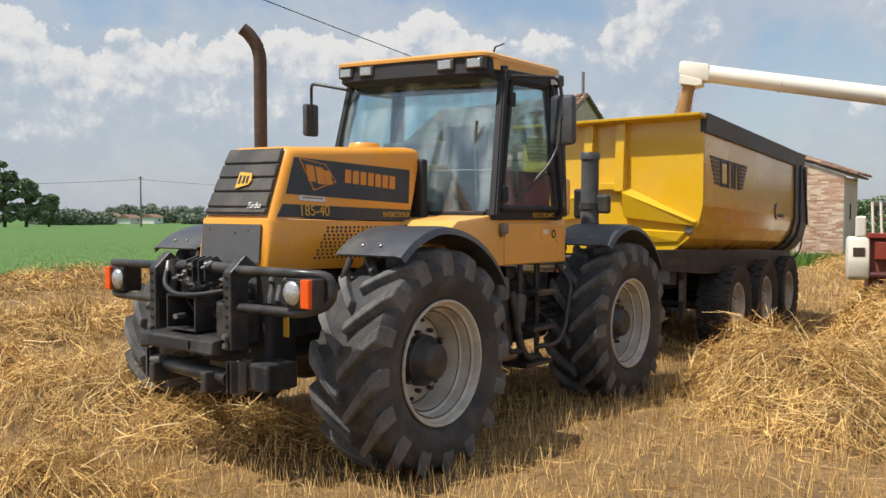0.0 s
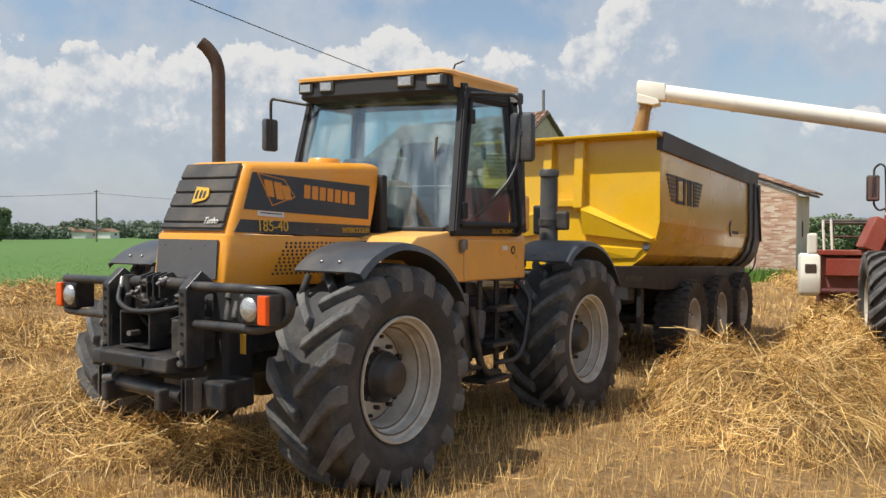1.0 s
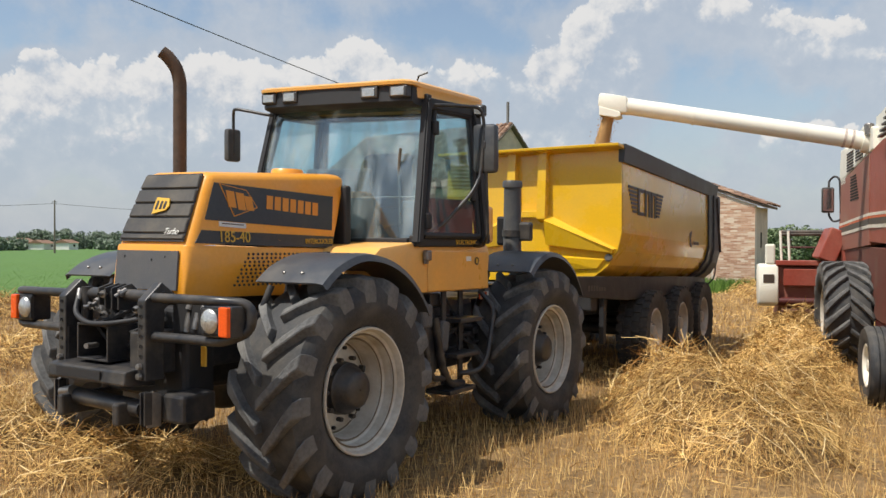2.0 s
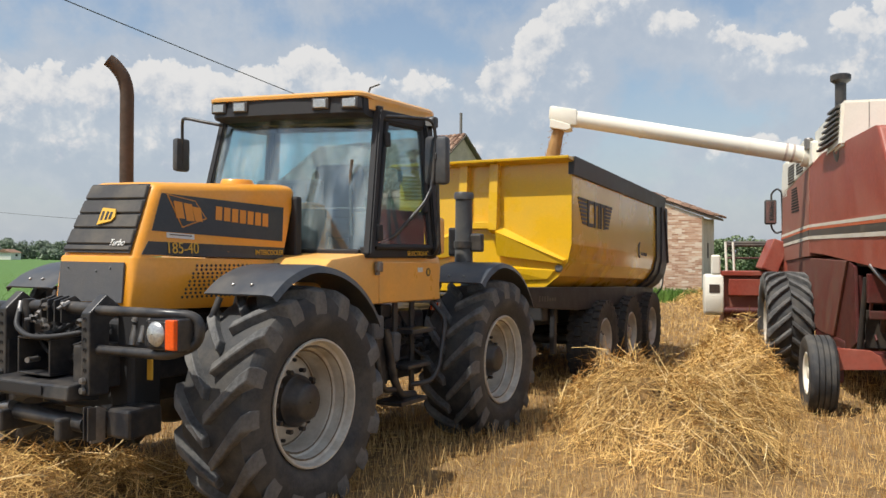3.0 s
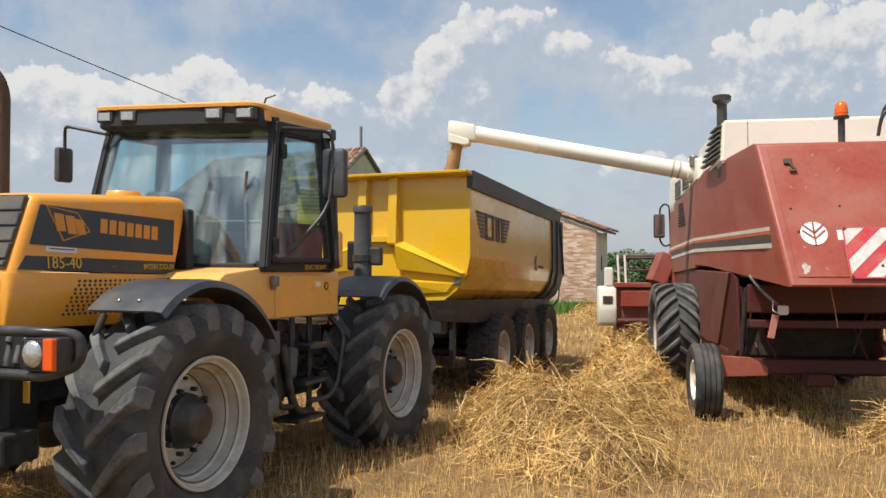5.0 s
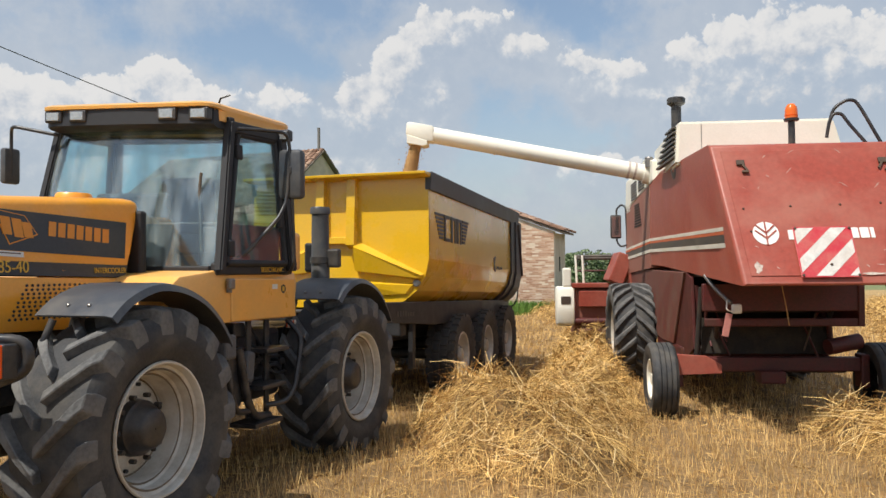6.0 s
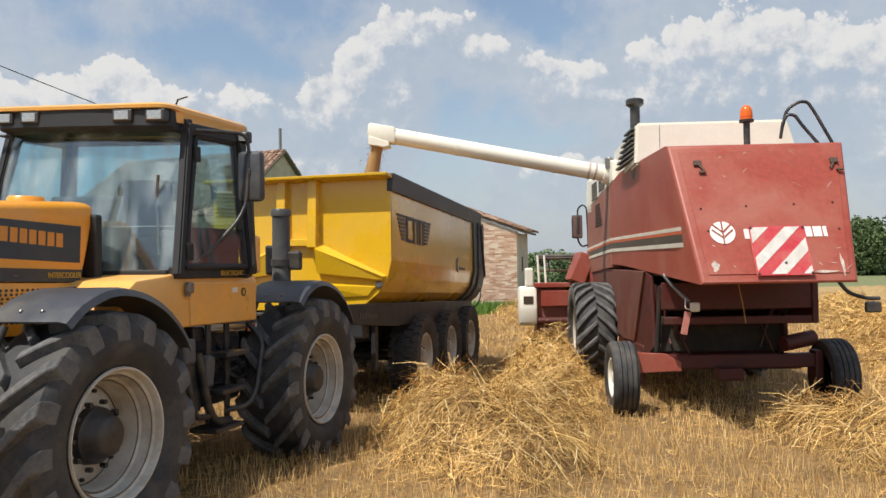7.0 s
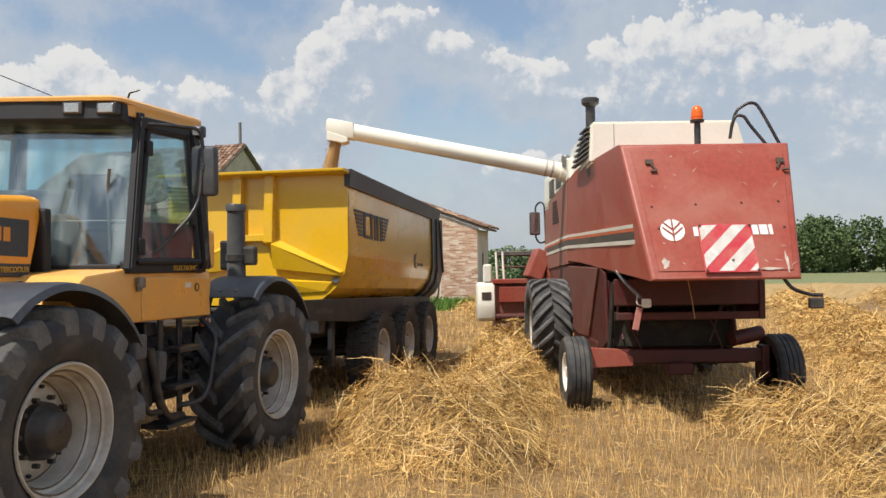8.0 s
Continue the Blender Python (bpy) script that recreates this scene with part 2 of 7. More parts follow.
def bent(points, radius=0.08, steps=4):
    """The points of a bent tube: corners rounded."""
    pts = [Vector(p) for p in points]
    out = [pts[0]]
    for a, b, c in zip(pts, pts[1:], pts[2:]):
        r = min(radius, (b - a).length * 0.45, (c - b).length * 0.45)
        p, q = b + (a - b).normalized() * r, b + (c - b).normalized() * r
        for s in range(steps + 1):
            u = s / steps
            out.append(p * (1 - u) ** 2 + b * 2 * u * (1 - u) + q * u ** 2)
    out.append(pts[-1])
    return out


def lathe(bm, profile, sides=48, axis="x"):
    """Turn a profile of (along, radius) round an axis through the origin."""
    rings = []
    for along, r in profile:
        ring = []
        for k in range(sides):
            c, s = math.cos(2 * math.pi * k / sides), math.sin(2 * math.pi * k / sides)
            ring.append({"x": (along, r * c, r * s), "z": (r * c, r * s, along), "y": (r * c, along, r * s)}[axis])
        rings.append(ring)
    return loft(bm, rings, cap=False)


def sheet(bm, outline, thick, way):
    """A flat plate of any outline (3D points) with thickness along way."""
    w = Vector(way).normalized() * thick
    loft(bm, [[Vector(p) for p in outline], [Vector(p) + w for p in outline]])


def part(name, bm, material, parent=None, label="", smooth=None):
    me = bpy.data.meshes.new(name)
    bm.to_mesh(me)
    bm.free()
    me.materials.append(material)
    if smooth:
        me.polygons.foreach_set("use_smooth", [True] * len(me.polygons))
        me.set_sharp_from_angle(angle=radians(smooth))
    ob = new(name, me)
    if parent is not None:
        ob.parent = parent
    if label:
        ob["label"] = label
    return ob


def thing(name, m, label, category, group="", kind=""):
    ob = new(name)
    ob.matrix_world = m
    return tagged(ob, label, category, group, kind)


def bmnew():
    return bmesh.new()


def pbox(name, lo, hi, material, parent, bevel=0.01, label="", m=None):
    bm = bmnew()
    box(bm, lo, hi, bevel, m)
    return part(name, bm, material, parent, label)


def ptube(name, points, radius, material, parent, sides=10, label=""):
    bm = bmnew()
    tube(bm, points, radius, sides)
    return part(name, bm, material, parent, label, smooth=50)


def lettering(name, words, size, m, material, parent, depth=0.002, squeeze=1.0, lean=0.0):
    cu = bpy.data.curves.new(name, "FONT")
    cu.body, cu.size, cu.extrude, cu.shear = words, size, depth, lean
    cu.align_x, cu.align_y = "CENTER", "CENTER"
    tmp = bpy.data.objects.new(name, cu)
    scene.collection.objects.link(tmp)
    dg = bpy.context.evaluated_depsgraph_get()
    me = bpy.data.meshes.new_from_object(tmp.evaluated_get(dg))
    bpy.data.objects.remove(tmp)
    me.transform(m @ Matrix.Diagonal((squeeze, 1, 1, 1)))
    me.materials.clear()
    me.materials.append(material)
    ob = new(name, me)
    ob.parent = parent
    return ob


def glass_mat(name, tint, gloss, dust):
    m = bpy.data.materials.new(name)
    m.use_nodes = True
    tree = m.node_tree
    n = tree.nodes
    n.remove(n["Principled BSDF"])
    clear, shine, film = n.new("ShaderNodeBsdfTransparent"), n.new("ShaderNodeBsdfGlossy"), n.new("ShaderNodeBsdfDiffuse")
    clear.inputs["Color"].default_value = (*tint, 1)
    shine.inputs["Roughness"].default_value = 0.03
    film.inputs["Color"].default_value = (0.70, 0.76, 0.76, 1)
    face = n.new("ShaderNodeLayerWeight")
    face.inputs["Blend"].default_value = 0.5
    power = n.new("ShaderNodeMath")
    power.operation = "POWER"
    power.inputs[1].default_value = 4.0
    link(tree, face.outputs["Facing"], power.inputs[0])
    fres = n.new("ShaderNodeMapRange")
    fres.inputs[3].default_value, fres.inputs[4].default_value = gloss, 0.7
    link(tree, power.outputs[0], fres.inputs[0])
    co = n.new("ShaderNodeTexCoord")
    mp = n.new("ShaderNodeMapping")
    mp.inputs["Scale"].default_value = (6.0, 6.0, 0.9)
    link(tree, co.outputs["Object"], mp.inputs["Vector"])
    nz = n.new("ShaderNodeTexNoise")
    nz.inputs["Scale"].default_value, nz.inputs["Detail"].default_value = 1.0, 7.0
    link(tree, mp.outputs[0], nz.inputs["Vector"])
    r = n.new("ShaderNodeMapRange")
    for i, v in enumerate((0.46, 0.72, 0.015, dust)):
        r.inputs[i + 1].default_value = v
    link(tree, nz.outputs["Fac"], r.inputs[0])
    one, two = n.new("ShaderNodeMixShader"), n.new("ShaderNodeMixShader")
    link(tree, r.outputs[0], one.inputs[0])
    link(tree, clear.outputs[0], one.inputs[1])
    link(tree, film.outputs[0], one.inputs[2])
    link(tree, fres.outputs[0], two.inputs[0])
    link(tree, one.outputs[0], two.inputs[1])
    link(tree, shine.outputs[0], two.inputs[2])
    link(tree, two.outputs[0], n["Material Output"].inputs["Surface"])
    return m


M["glass"] = glass_mat("dusty_cab_glass", (0.80, 0.93, 0.95), 0.12, 0.22)
M["groove"] = mat("brown_shade_dirt", (0.20, 0.155, 0.105), 0.9, vary=0.35, grain=60, bump=0.4)
M["chassis"] = mat("dark_chassis_paint", (0.017, 0.018, 0.021), 0.5, vary=0.25, dirt=(0.06, 0.052, 0.045), dirt_amount=0.3, dirt_scale=4)
M["lining"] = mat("headlining_cloth", (0.46, 0.46, 0.44), 0.9, vary=0.08)
M["lug"] = mat("scuffed_tread_rubber", (0.080, 0.080, 0.081), 0.75, vary=0.35, grain=45, bump=0.4, dirt=(0.25, 0.24, 0.22), dirt_amount=0.6, dirt_scale=4)
M["mirror"] = mat("mirror_glass", (0.7, 0.72, 0.74), 0.04, metal=1.0, vary=0.02)
M["decal"] = mat("orange_decal", (0.70, 0.27, 0.03), 0.4, vary=0.05)
M["gold"] = mat("yellow_decal", (0.72, 0.42, 0.05), 0.4, vary=0.05)
M["whitedecal"] = mat("white_decal", (0.75, 0.74, 0.70), 0.5, vary=0.06)
M["orangelamp"] = mat("indicator_lens", (0.80, 0.10, 0.01), 0.2, vary=0.1, grain=90)


def farm_tyre(parent, radius, half, bead, lugs, lead, height=0.055, label="", sides=72, lean=0.40):
    """A tyre with slanting lugs, its axle along x; lead says which way the lugs lean."""
    bm = bmnew()
    base = radius - height
    lathe(bm, [(-half * 0.82, bead), (-half * 0.98, bead + 0.06), (-half * 1.04, (bead + base) / 2), (-half * 1.0, base - 0.06), (-half * 0.86, base - 0.012), (-half * 0.4, base),
               (half * 0.4, base), (half * 0.86, base - 0.012), (half * 1.0, base - 0.06), (half * 1.04, (bead + base) / 2), (half * 0.98, bead + 0.06), (half * 0.82, bead)], sides)
    w = part("wheel", bm, M["rubber"], parent, label, smooth=38)
    for side in (1, -1):
        bm = bmnew()
        rings = []
        for u, r_in, r_out, wd in ((1.03, base - 0.13, base - 0.06, 0.066), (1.0, base - 0.06, radius - 0.032, 0.066), (0.86, base - 0.03, radius - 0.006, 0.060), (0.42, base - 0.02, radius, 0.047), (0.02, base - 0.02, radius + 0.002, 0.042)):
            th = lead * max(1 - u, 0) ** 0.85 * lean
            d0, d1 = wd / radius * 1.15, wd / radius * 0.72
            rings.append([(side * u * half, r * math.cos(th + d), r * math.sin(th + d)) for r, d in ((r_in, -d0), (r_out, -d1), (r_out, d1), (r_in, d0))])
        loft(bm, rings)
        bmesh.ops.bevel(bm, geom=[e for e in bm.edges if e.calc_length() > 0.06], offset=0.006, segments=1, affect="EDGES")
        first = part("tread_lug", bm, M["lug"], w)
        for k in range(lugs):
            o = first if k == 0 else new("tread_lug", first.data)
            o.parent = w
            o.rotation_euler = (2 * math.pi * (k + (0.5 if side < 0 else 0)) / lugs, 0, 0)
    return w


def farm_wheel(parent, at, side, radius=0.75, half=0.27, bead=0.425, lugs=19, hub=0.155, lead=1.0):
    w = farm_tyre(parent, radius, half, bead, lugs, lead)
    w.location = at
    s = side
    bm = bmnew()
    lathe(bm, [(s * a, r) for a, r in ((0.235, bead + 0.006), (0.247, bead), (0.247, bead - 0.010), (0.236, bead - 0.016), (0.198, bead - 0.022), (0.190, bead - 0.030), (0.186, bead - 0.044), (0.178, bead - 0.050), (0.120, bead - 0.056), (0.112, bead - 0.064), (0.106, bead - 0.078), (0.098, bead - 0.084), (0.020, bead - 0.090), (-0.02, bead - 0.096), (-0.03, bead - 0.108), (-0.015, bead - 0.125), (0.01, bead - 0.17), (0.03, 0.19), (0.035, 0.02))], 56)
    lathe(bm, [(-s * a, r) for a, r in ((0.235, bead + 0.005), (0.235, bead - 0.02), (0.19, bead - 0.05), (-0.02, bead - 0.09))], 56)
    part("rim", bm, M["rim"], w, "dusty light grey steel rim", smooth=30)
    # brown rings draw the shading of the rim steps, together with dirt
    for a, r in ((0.188, bead - 0.040), (0.110, bead - 0.072), (-0.022, bead - 0.102), (0.238, bead + 0.004)):
        bm = bmnew()
        lathe(bm, [(s * (a - 0.004), r + 0.002), (s * (a + 0.004), r - 0.004), (s * (a + 0.006), r - 0.010), (s * a, r - 0.013)], 48)
        part("rim_groove", bm, M["groove"], w, "brown ring of shade and dirt drawn in the rim step", smooth=40)
    for k in range(6):
        a = 2 * math.pi * (k + 0.3) / 6
        bm = bmnew()
        lathe(bm, [(s * 0.0, 0.012), (s * 0.022, 0.012), (s * 0.0225, 0.001)], 10)
        o = part("rim_hole", bm, M["rubberhose"], w)
        o.location = (0, (bead - 0.145) * math.cos(a), (bead - 0.145) * math.sin(a))
    bm = bmnew()
    lathe(bm, [(s * a, r) for a, r in ((0.03, hub + 0.02), (0.085, hub + 0.012), (0.10, hub - 0.01), (0.17, hub - 0.035), (0.185, hub - 0.055), (0.185, 0.005))], 32)
    part("hub", bm, M["black"], w, "black hub with greasy dirt", smooth=40)
    for k in range(10):
        a = 2 * math.pi * k / 10
        bm = bmnew()
        lathe(bm, [(s * 0.05, 0.016), (s * 0.09, 0.016), (s * 0.092, 0.001)], 6)
        o = part("wheel_nut", bm, M["black"], w)
        o.location = (0, (hub + 0.045) * math.cos(a), (hub + 0.045) * math.sin(a))
    return w


def slab_rings(bm, rows, lift=0.0, corner=0.05):
    """Skin over level rounded rectangles: z, half width, y front, y back; lift raises the back."""
    rings = []
    for z, hx, y0, y1 in rows:
        c = min(corner, hx * 0.6)
        ring = []
        for cx, cy, a0 in ((hx - c, y1 - c, 0), (-hx + c, y1 - c, 90), (-hx + c, y0 + c, 180), (hx - c, y0 + c, 270)):
            for s in range(4):
                a = radians(a0 + 30 * s)
                x, y = cx + c * math.cos(a), cy + c * math.sin(a)
                ring.append((x, y, z + lift * (y + 0.6) / 1.2))
        rings.append(ring)
    loft(bm, rings)


def bonnet_x(z):
    """The bonnet's half width at a height."""
    return float(np.interp(z, (1.34, 1.69, 2.10, 2.13), (0.402, 0.388, 0.347, 0.338)))


def bonnet_side(y, z):
    """The bonnet's half width at a point of its side: its back stands higher."""
    return bonnet_x(z) if z < 1.69 else bonnet_x(max(z - 0.06 * (y + 0.6) / 1.2, 1.69))


def side_plate(name, outline, material, parent, proud=0.004, label=""):
    """A decal on the bonnet's side, of (y, z) points, on both sides alike."""
    for s in (1, -1):
        bm = bmnew()
        loft(bm, [[(s * (bonnet_side(y, z) - 0.004), y, z) for y, z in outline], [(s * (bonnet_side(y, z) + proud), y, z) for y, z in outline]])
        part(name, bm, material, parent, label)


REAR = 2.86   # wheel base


def build_tractor():
    t = thing("tractor", pose(0, 0, 0), "orange four wheel drive tractor with glazed cab and black mudguards", "tractor")
    for y, z in ((0.085, 0.70), (REAR, 0.675)):
        for s in (1, -1):
            farm_wheel(t, (0.98 if s > 0 else -1.10, y, z), s, 0.745, 0.268, 0.405, 16)
    # bonnet
    bm = bmnew()
    slab_rings(bm, [(1.695, 0.388, -0.83, 0.535), (1.80, 0.377, -0.785, 0.58), (2.02, 0.354, -0.69, 0.66), (2.10, 0.347, -0.656, 0.675), (2.125, 0.338, -0.645, 0.67), (2.145, 0.315, -0.635, 0.645), (2.158, 0.27, -0.62, 0.60)], 0.06, 0.06)
    bonnet = part("bonnet", bm, M["orange"], t, "orange sheet metal bonnet with rounded edges", smooth=35)
    bm = bmnew()
    slab_rings(bm, [(1.35, 0.402, -0.865, 0.60), (1.36, 0.406, -0.87, 0.60), (1.676, 0.392, -0.84, 0.60), (1.688, 0.385, -0.835, 0.60)], -0.02, 0.05)
    part("lower_panel", bm, M["orange"], t, smooth=35)
    # sloping grille of five broad slats

    def front(z):
        return float(np.interp(z, (1.70, 2.15), (-0.832, -0.64)))
    zs = (1.715, 1.755, 1.855, 1.945, 2.035, 2.135)
    for a, b in zip(zs, zs[1:]):
        bm = bmnew()
        w0, w1 = bonnet_x(a) - 0.045, bonnet_x(b) - 0.045
        f0, f1 = front(a + 0.006), front(b - 0.006)
        ring = [(-w0, f0, a + 0.006), (w0, f0, a + 0.006), (w1, f1, b - 0.006), (-w1, f1, b - 0.006)]
        sheet(bm, ring, 0.020, (0, -0.95, 0.42))
        bmesh.ops.bevel(bm, geom=list(bm.edges), offset=0.005, segments=1, affect="EDGES")
        part("grille_slat", bm, M["slat"], t, "grey ribbed grille slat")
    bm = bmnew()
    sheet(bm, [(-0.345, front(1.71), 1.71), (0.345, front(1.71), 1.71), (0.30, front(2.14), 2.14), (-0.30, front(2.14), 2.14)], 0.008, (0, -0.95, 0.42))
    part("grille_backing", bm, M["black"], t)
    # badge and word on the grille

    def on_grille(x, z, proud=0.024):
        return Matrix.Translation((x, front(z) - 0.95 * proud, z + 0.42 * proud)) @ pose(0, 0, 0, 66.9, 0, 0)
    bm = bmnew()
    prism(bm, [(-0.075, 0.055), (0.065, 0.045), (0.085, -0.005), (0.06, -0.035), (-0.075, -0.06)], 0, 0.008, "z")
    o = part("badge", bm, M["gold"], t, "yellow badge with black edge")
    o.matrix_local = on_grille(0.02, 1.925)
    for k, (dx, h) in enumerate(((-0.045, 0.06), (0.0, 0.055), (0.04, 0.05))):
        bm = bmnew()
        box(bm, (dx - 0.012, -h / 2, 0.008), (dx + 0.012, h / 2, 0.010))
        o = part("badge_mark", bm, M["black"], t)
        o.matrix_local = on_grille(0.02, 1.925)
    lettering("badge_word", "Turbo", 0.06, on_grille(0.215, 1.762, 0.026), M["whitedecal"], t, lean=0.3)
    # flat mesh panel below
    bm = bmnew()
    sheet(bm, [(-0.335, -0.868, 1.40), (0.335, -0.868, 1.40), (0.33, -0.849, 1.655), (-0.33, -0.849, 1.655)], 0.012, (0, -1, 0.08))
    part("radiator_mesh", bm, M["mesh_grey"], t, "dusty dark grey radiator mesh panel")
    for x, z in ((-0.24, 1.62), (0.2, 1.62), (-0.18, 1.42), (0.06, 1.60)):
        bm = bmnew()
        bmesh.ops.create_uvsphere(bm, u_segments=8, v_segments=5, radius=0.008, matrix=Matrix.Translation((x, -0.88 + (z - 1.4) * 0.075, z)))
        part("rivet", bm, M["black"], t)
    # side decals: broad dark panel and lower stripe, marks and words
    side_plate("side_decal", [(-0.60, 2.085), (0.515, 2.04), (0.478, 1.80), (-0.69, 1.85)], M["charcoal"], t, label="dark grey side decal panel")
    side_plate("stripe_decal", [(-0.72, 1.785), (0.50, 1.755), (0.472, 1.675), (-0.775, 1.705)], M["charcoal"], t, label="dark grey stripe decal")
    mark = [(-0.565, 2.082), (-0.335, 2.048), (-0.245, 1.935), (-0.455, 1.872)]
    side_plate("emblem_border", mark, M["decal"], t, 0.006)
    cen = (-0.40, 1.985)
    side_plate("emblem_ground", [(cen[0] + (y - cen[0]) * 0.92, cen[1] + (z - cen[1]) * 0.92) for y, z in mark], M["charcoal"], t, 0.008)
    for y, top, bot in ((-0.475, 2.04, 1.93), (-0.395, 2.03, 1.915), (-0.325, 2.01, 1.915)):
        side_plate("emblem_mark", [(y - 0.040, top), (y + 0.028, top - 0.006), (y + 0.042, bot), (y - 0.022, bot + 0.004)], M["decal"], t, 0.010)
    # the maker's word as seven plain slanting blocks
    for k in range(7):
        y = -0.17 + 0.074 * k
        z = 1.975 - 0.005 * k
        side_plate("word_block", [(y + 0.014, z + 0.046), (y + 0.070, z + 0.043), (y + 0.058, z - 0.046), (y + 0.002, z - 0.043)], M["decal"], t, 0.007)
    for words, size, y, z, mtl, sq in (("185-40", 0.100, -0.46, 1.742, M["gold"], 0.95), ("INTERCOOLER", 0.050, 0.335, 1.72, M["gold"], 0.88)):
        for s in (1, -1):
            mm = Matrix.Translation((s * (bonnet_side(y, z) + 0.007), y, z)) @ pose(0, 0, 0, 85, 0, 90 * s)
            lettering("side_word", words, size, mm, mtl, t, squeeze=sq)
    side_plate("sticker", [(-0.58, 1.842), (-0.36, 1.832), (-0.36, 1.80), (-0.58, 1.81)], M["whitedecal"], t, 0.007, "small white sticker")
    side_plate("sticker_line", [(-0.56, 1.832), (-0.38, 1.824), (-0.38, 1.818), (-0.56, 1.826)], M["red_dark"], t, 0.009)
    # perforated vent: a slanting field of small slots
    for s in (1, -1):
        bm = bmnew()
        for r in range(9):
            for c in range(17):
                y = -0.475 + 0.016 * r + 0.041 * c + (0.012 if r % 2 else 0)
                z = 1.425 + 0.0262 * r
                x = s * bonnet_x(z)
                bmesh.ops.create_circle(bm, cap_ends=True, radius=0.0105, segments=8, matrix=Matrix.Translation((x + s * 0.0065, y, z)) @ pose(0, 0, 0, 0, 90, 0) @ Matrix.Diagonal((0.9, 1.1, 1, 1)))
        part("vent_grille", bm, M["black"], t, "rows of small round vent holes")["kind"] = "stuff"
    bm = bmnew()
    lathe(bm, [(2.18, 0.13), (2.225, 0.125), (2.243, 0.112), (2.248, 0.02)], 28, "z")
    o = part("filler_cap", bm, M["orange"], t, "raised orange bonnet dome", smooth=50)
    o.location = (0.02, 0.36, 0.0)
    # black block fills the gap behind the bonnet
    pbox("bonnet_seal", (-0.40, 0.62, 1.68), (0.40, 0.69, 2.13), M["rubberhose"], t, 0.02, "black block filling the gap between bonnet and cab")
    # exhaust and air intake stacks
    bm = bmnew()
    tube(bm, bent([(-0.52, -0.23, 1.5), (-0.52, -0.23, 2.90), (-0.535, -0.25, 3.0), (-0.575, -0.30, 3.085), (-0.60, -0.335, 3.115)], 0.06), 0.050, 16, cap=False)
    tube(bm, bent([(-0.52, -0.23, 1.5), (-0.52, -0.23, 2.90), (-0.535, -0.25, 3.0), (-0.575, -0.30, 3.085), (-0.596, -0.331, 3.112)], 0.06), 0.044, 16, cap=False)
    part("exhaust_pipe", bm, M["rust"], t, "rust brown exhaust stack with curved tip", smooth=50)
    bm = bmnew()
    lathe(bm, [(1.62, 0.10), (1.66, 0.088), (2.20, 0.082), (2.205, 0.094), (2.25, 0.096), (2.27, 0.085), (2.275, 0.01)], 24, "z")
    o = part("air_intake", bm, M["fender"], t, "dark grey air intake stack with cap", smooth=40)
    o.location = (0.73, 2.66, 0)
    bm = bmnew()
    lathe(bm, [(1.77, 0.083), (1.775, 0.098), (1.83, 0.098), (1.835, 0.083)], 24, "z")
    box(bm, (-0.20, 0.03, 1.70), (-0.05, 0.10, 1.95), 0.02)
    box(bm, (0.06, -0.02, 1.74), (0.20, 0.06, 1.90), 0.02)
    o = part("intake_bracket", bm, M["black"], t)
    o.location = (0.73, 2.66, 0)
    pbox("intake_latch", (0.12, -0.03, 1.70), (0.18, 0.07, 1.95), M["black"], o, 0.015)
    # mudguards
    for y0, last in ((0.08, 33.0), (REAR - 0.06, 32.0)):
        for s in (1, -1):
            bm = bmnew()
            rings = []
            for k in range(19):
                a = radians(122.5 + (last - 122.5) * k / 18)
                r = float(np.interp(math.degrees(a), (30, 60, 95, 112, 123), (0.84, 0.862, 0.878, 0.856, 0.828)))
                row = []
                for x, dr in ((0.685, 0.0), (0.72, 0.006), (1.19, 0.006), (1.24, -0.004), (1.258, -0.045), (1.248, -0.045), (1.232, -0.014), (1.19, -0.006), (0.72, -0.006)):
                    row.append((s * x - (0.12 if s < 0 else 0.0), y0 + (r + dr) * math.cos(a), 0.70 + (r + dr) * math.sin(a)))
                rings.append(row)
            loft(bm, rings)
            f = part("mudguard", bm, M["fender"], t, "scuffed black plastic mudguard", smooth=40)
            for x, a in ((0.88, 117), (1.03, 117)):
                bm = bmnew()
                ar = radians(a)
                bmesh.ops.create_uvsphere(bm, u_segments=8, v_segments=5, radius=0.013, matrix=Matrix.Translation((s * x - (0.12 if s < 0 else 0.0), y0 + 0.851 * math.cos(ar), 0.70 + 0.851 * math.sin(ar))))
                part("bolt", bm, M["steel"], f)
            ptube("mudguard_stay", bent([(s * 0.80, y0 - 0.42, 1.38), (s * 0.76, y0 - 0.48, 1.20), (s * 0.58, y0 - 0.30, 1.0)], 0.1), 0.022, M["black"], t)
            ptube("mudguard_stay", bent([(s * 0.90, y0 + 0.0, 1.565), (s * 0.60, y0 + 0.0, 1.55), (s * 0.45, y0, 1.0)], 0.1), 0.025, M["black"], t)
    # chassis, axles, belly
    for s in (1, -1):
        pbox("chassis_rail", (s * 0.36 - 0.05, -1.0, 0.86), (s * 0.36 + 0.05, 3.5, 1.12), M["black"], t)
    pbox("engine_block", (-0.30, -0.75, 0.72), (0.30, 0.9, 1.34), M["black"], t, 0.04)
    pbox("gearbox", (-0.33, 1.1, 0.55), (0.33, 3.1, 1.16), M["black"], t, 0.05)
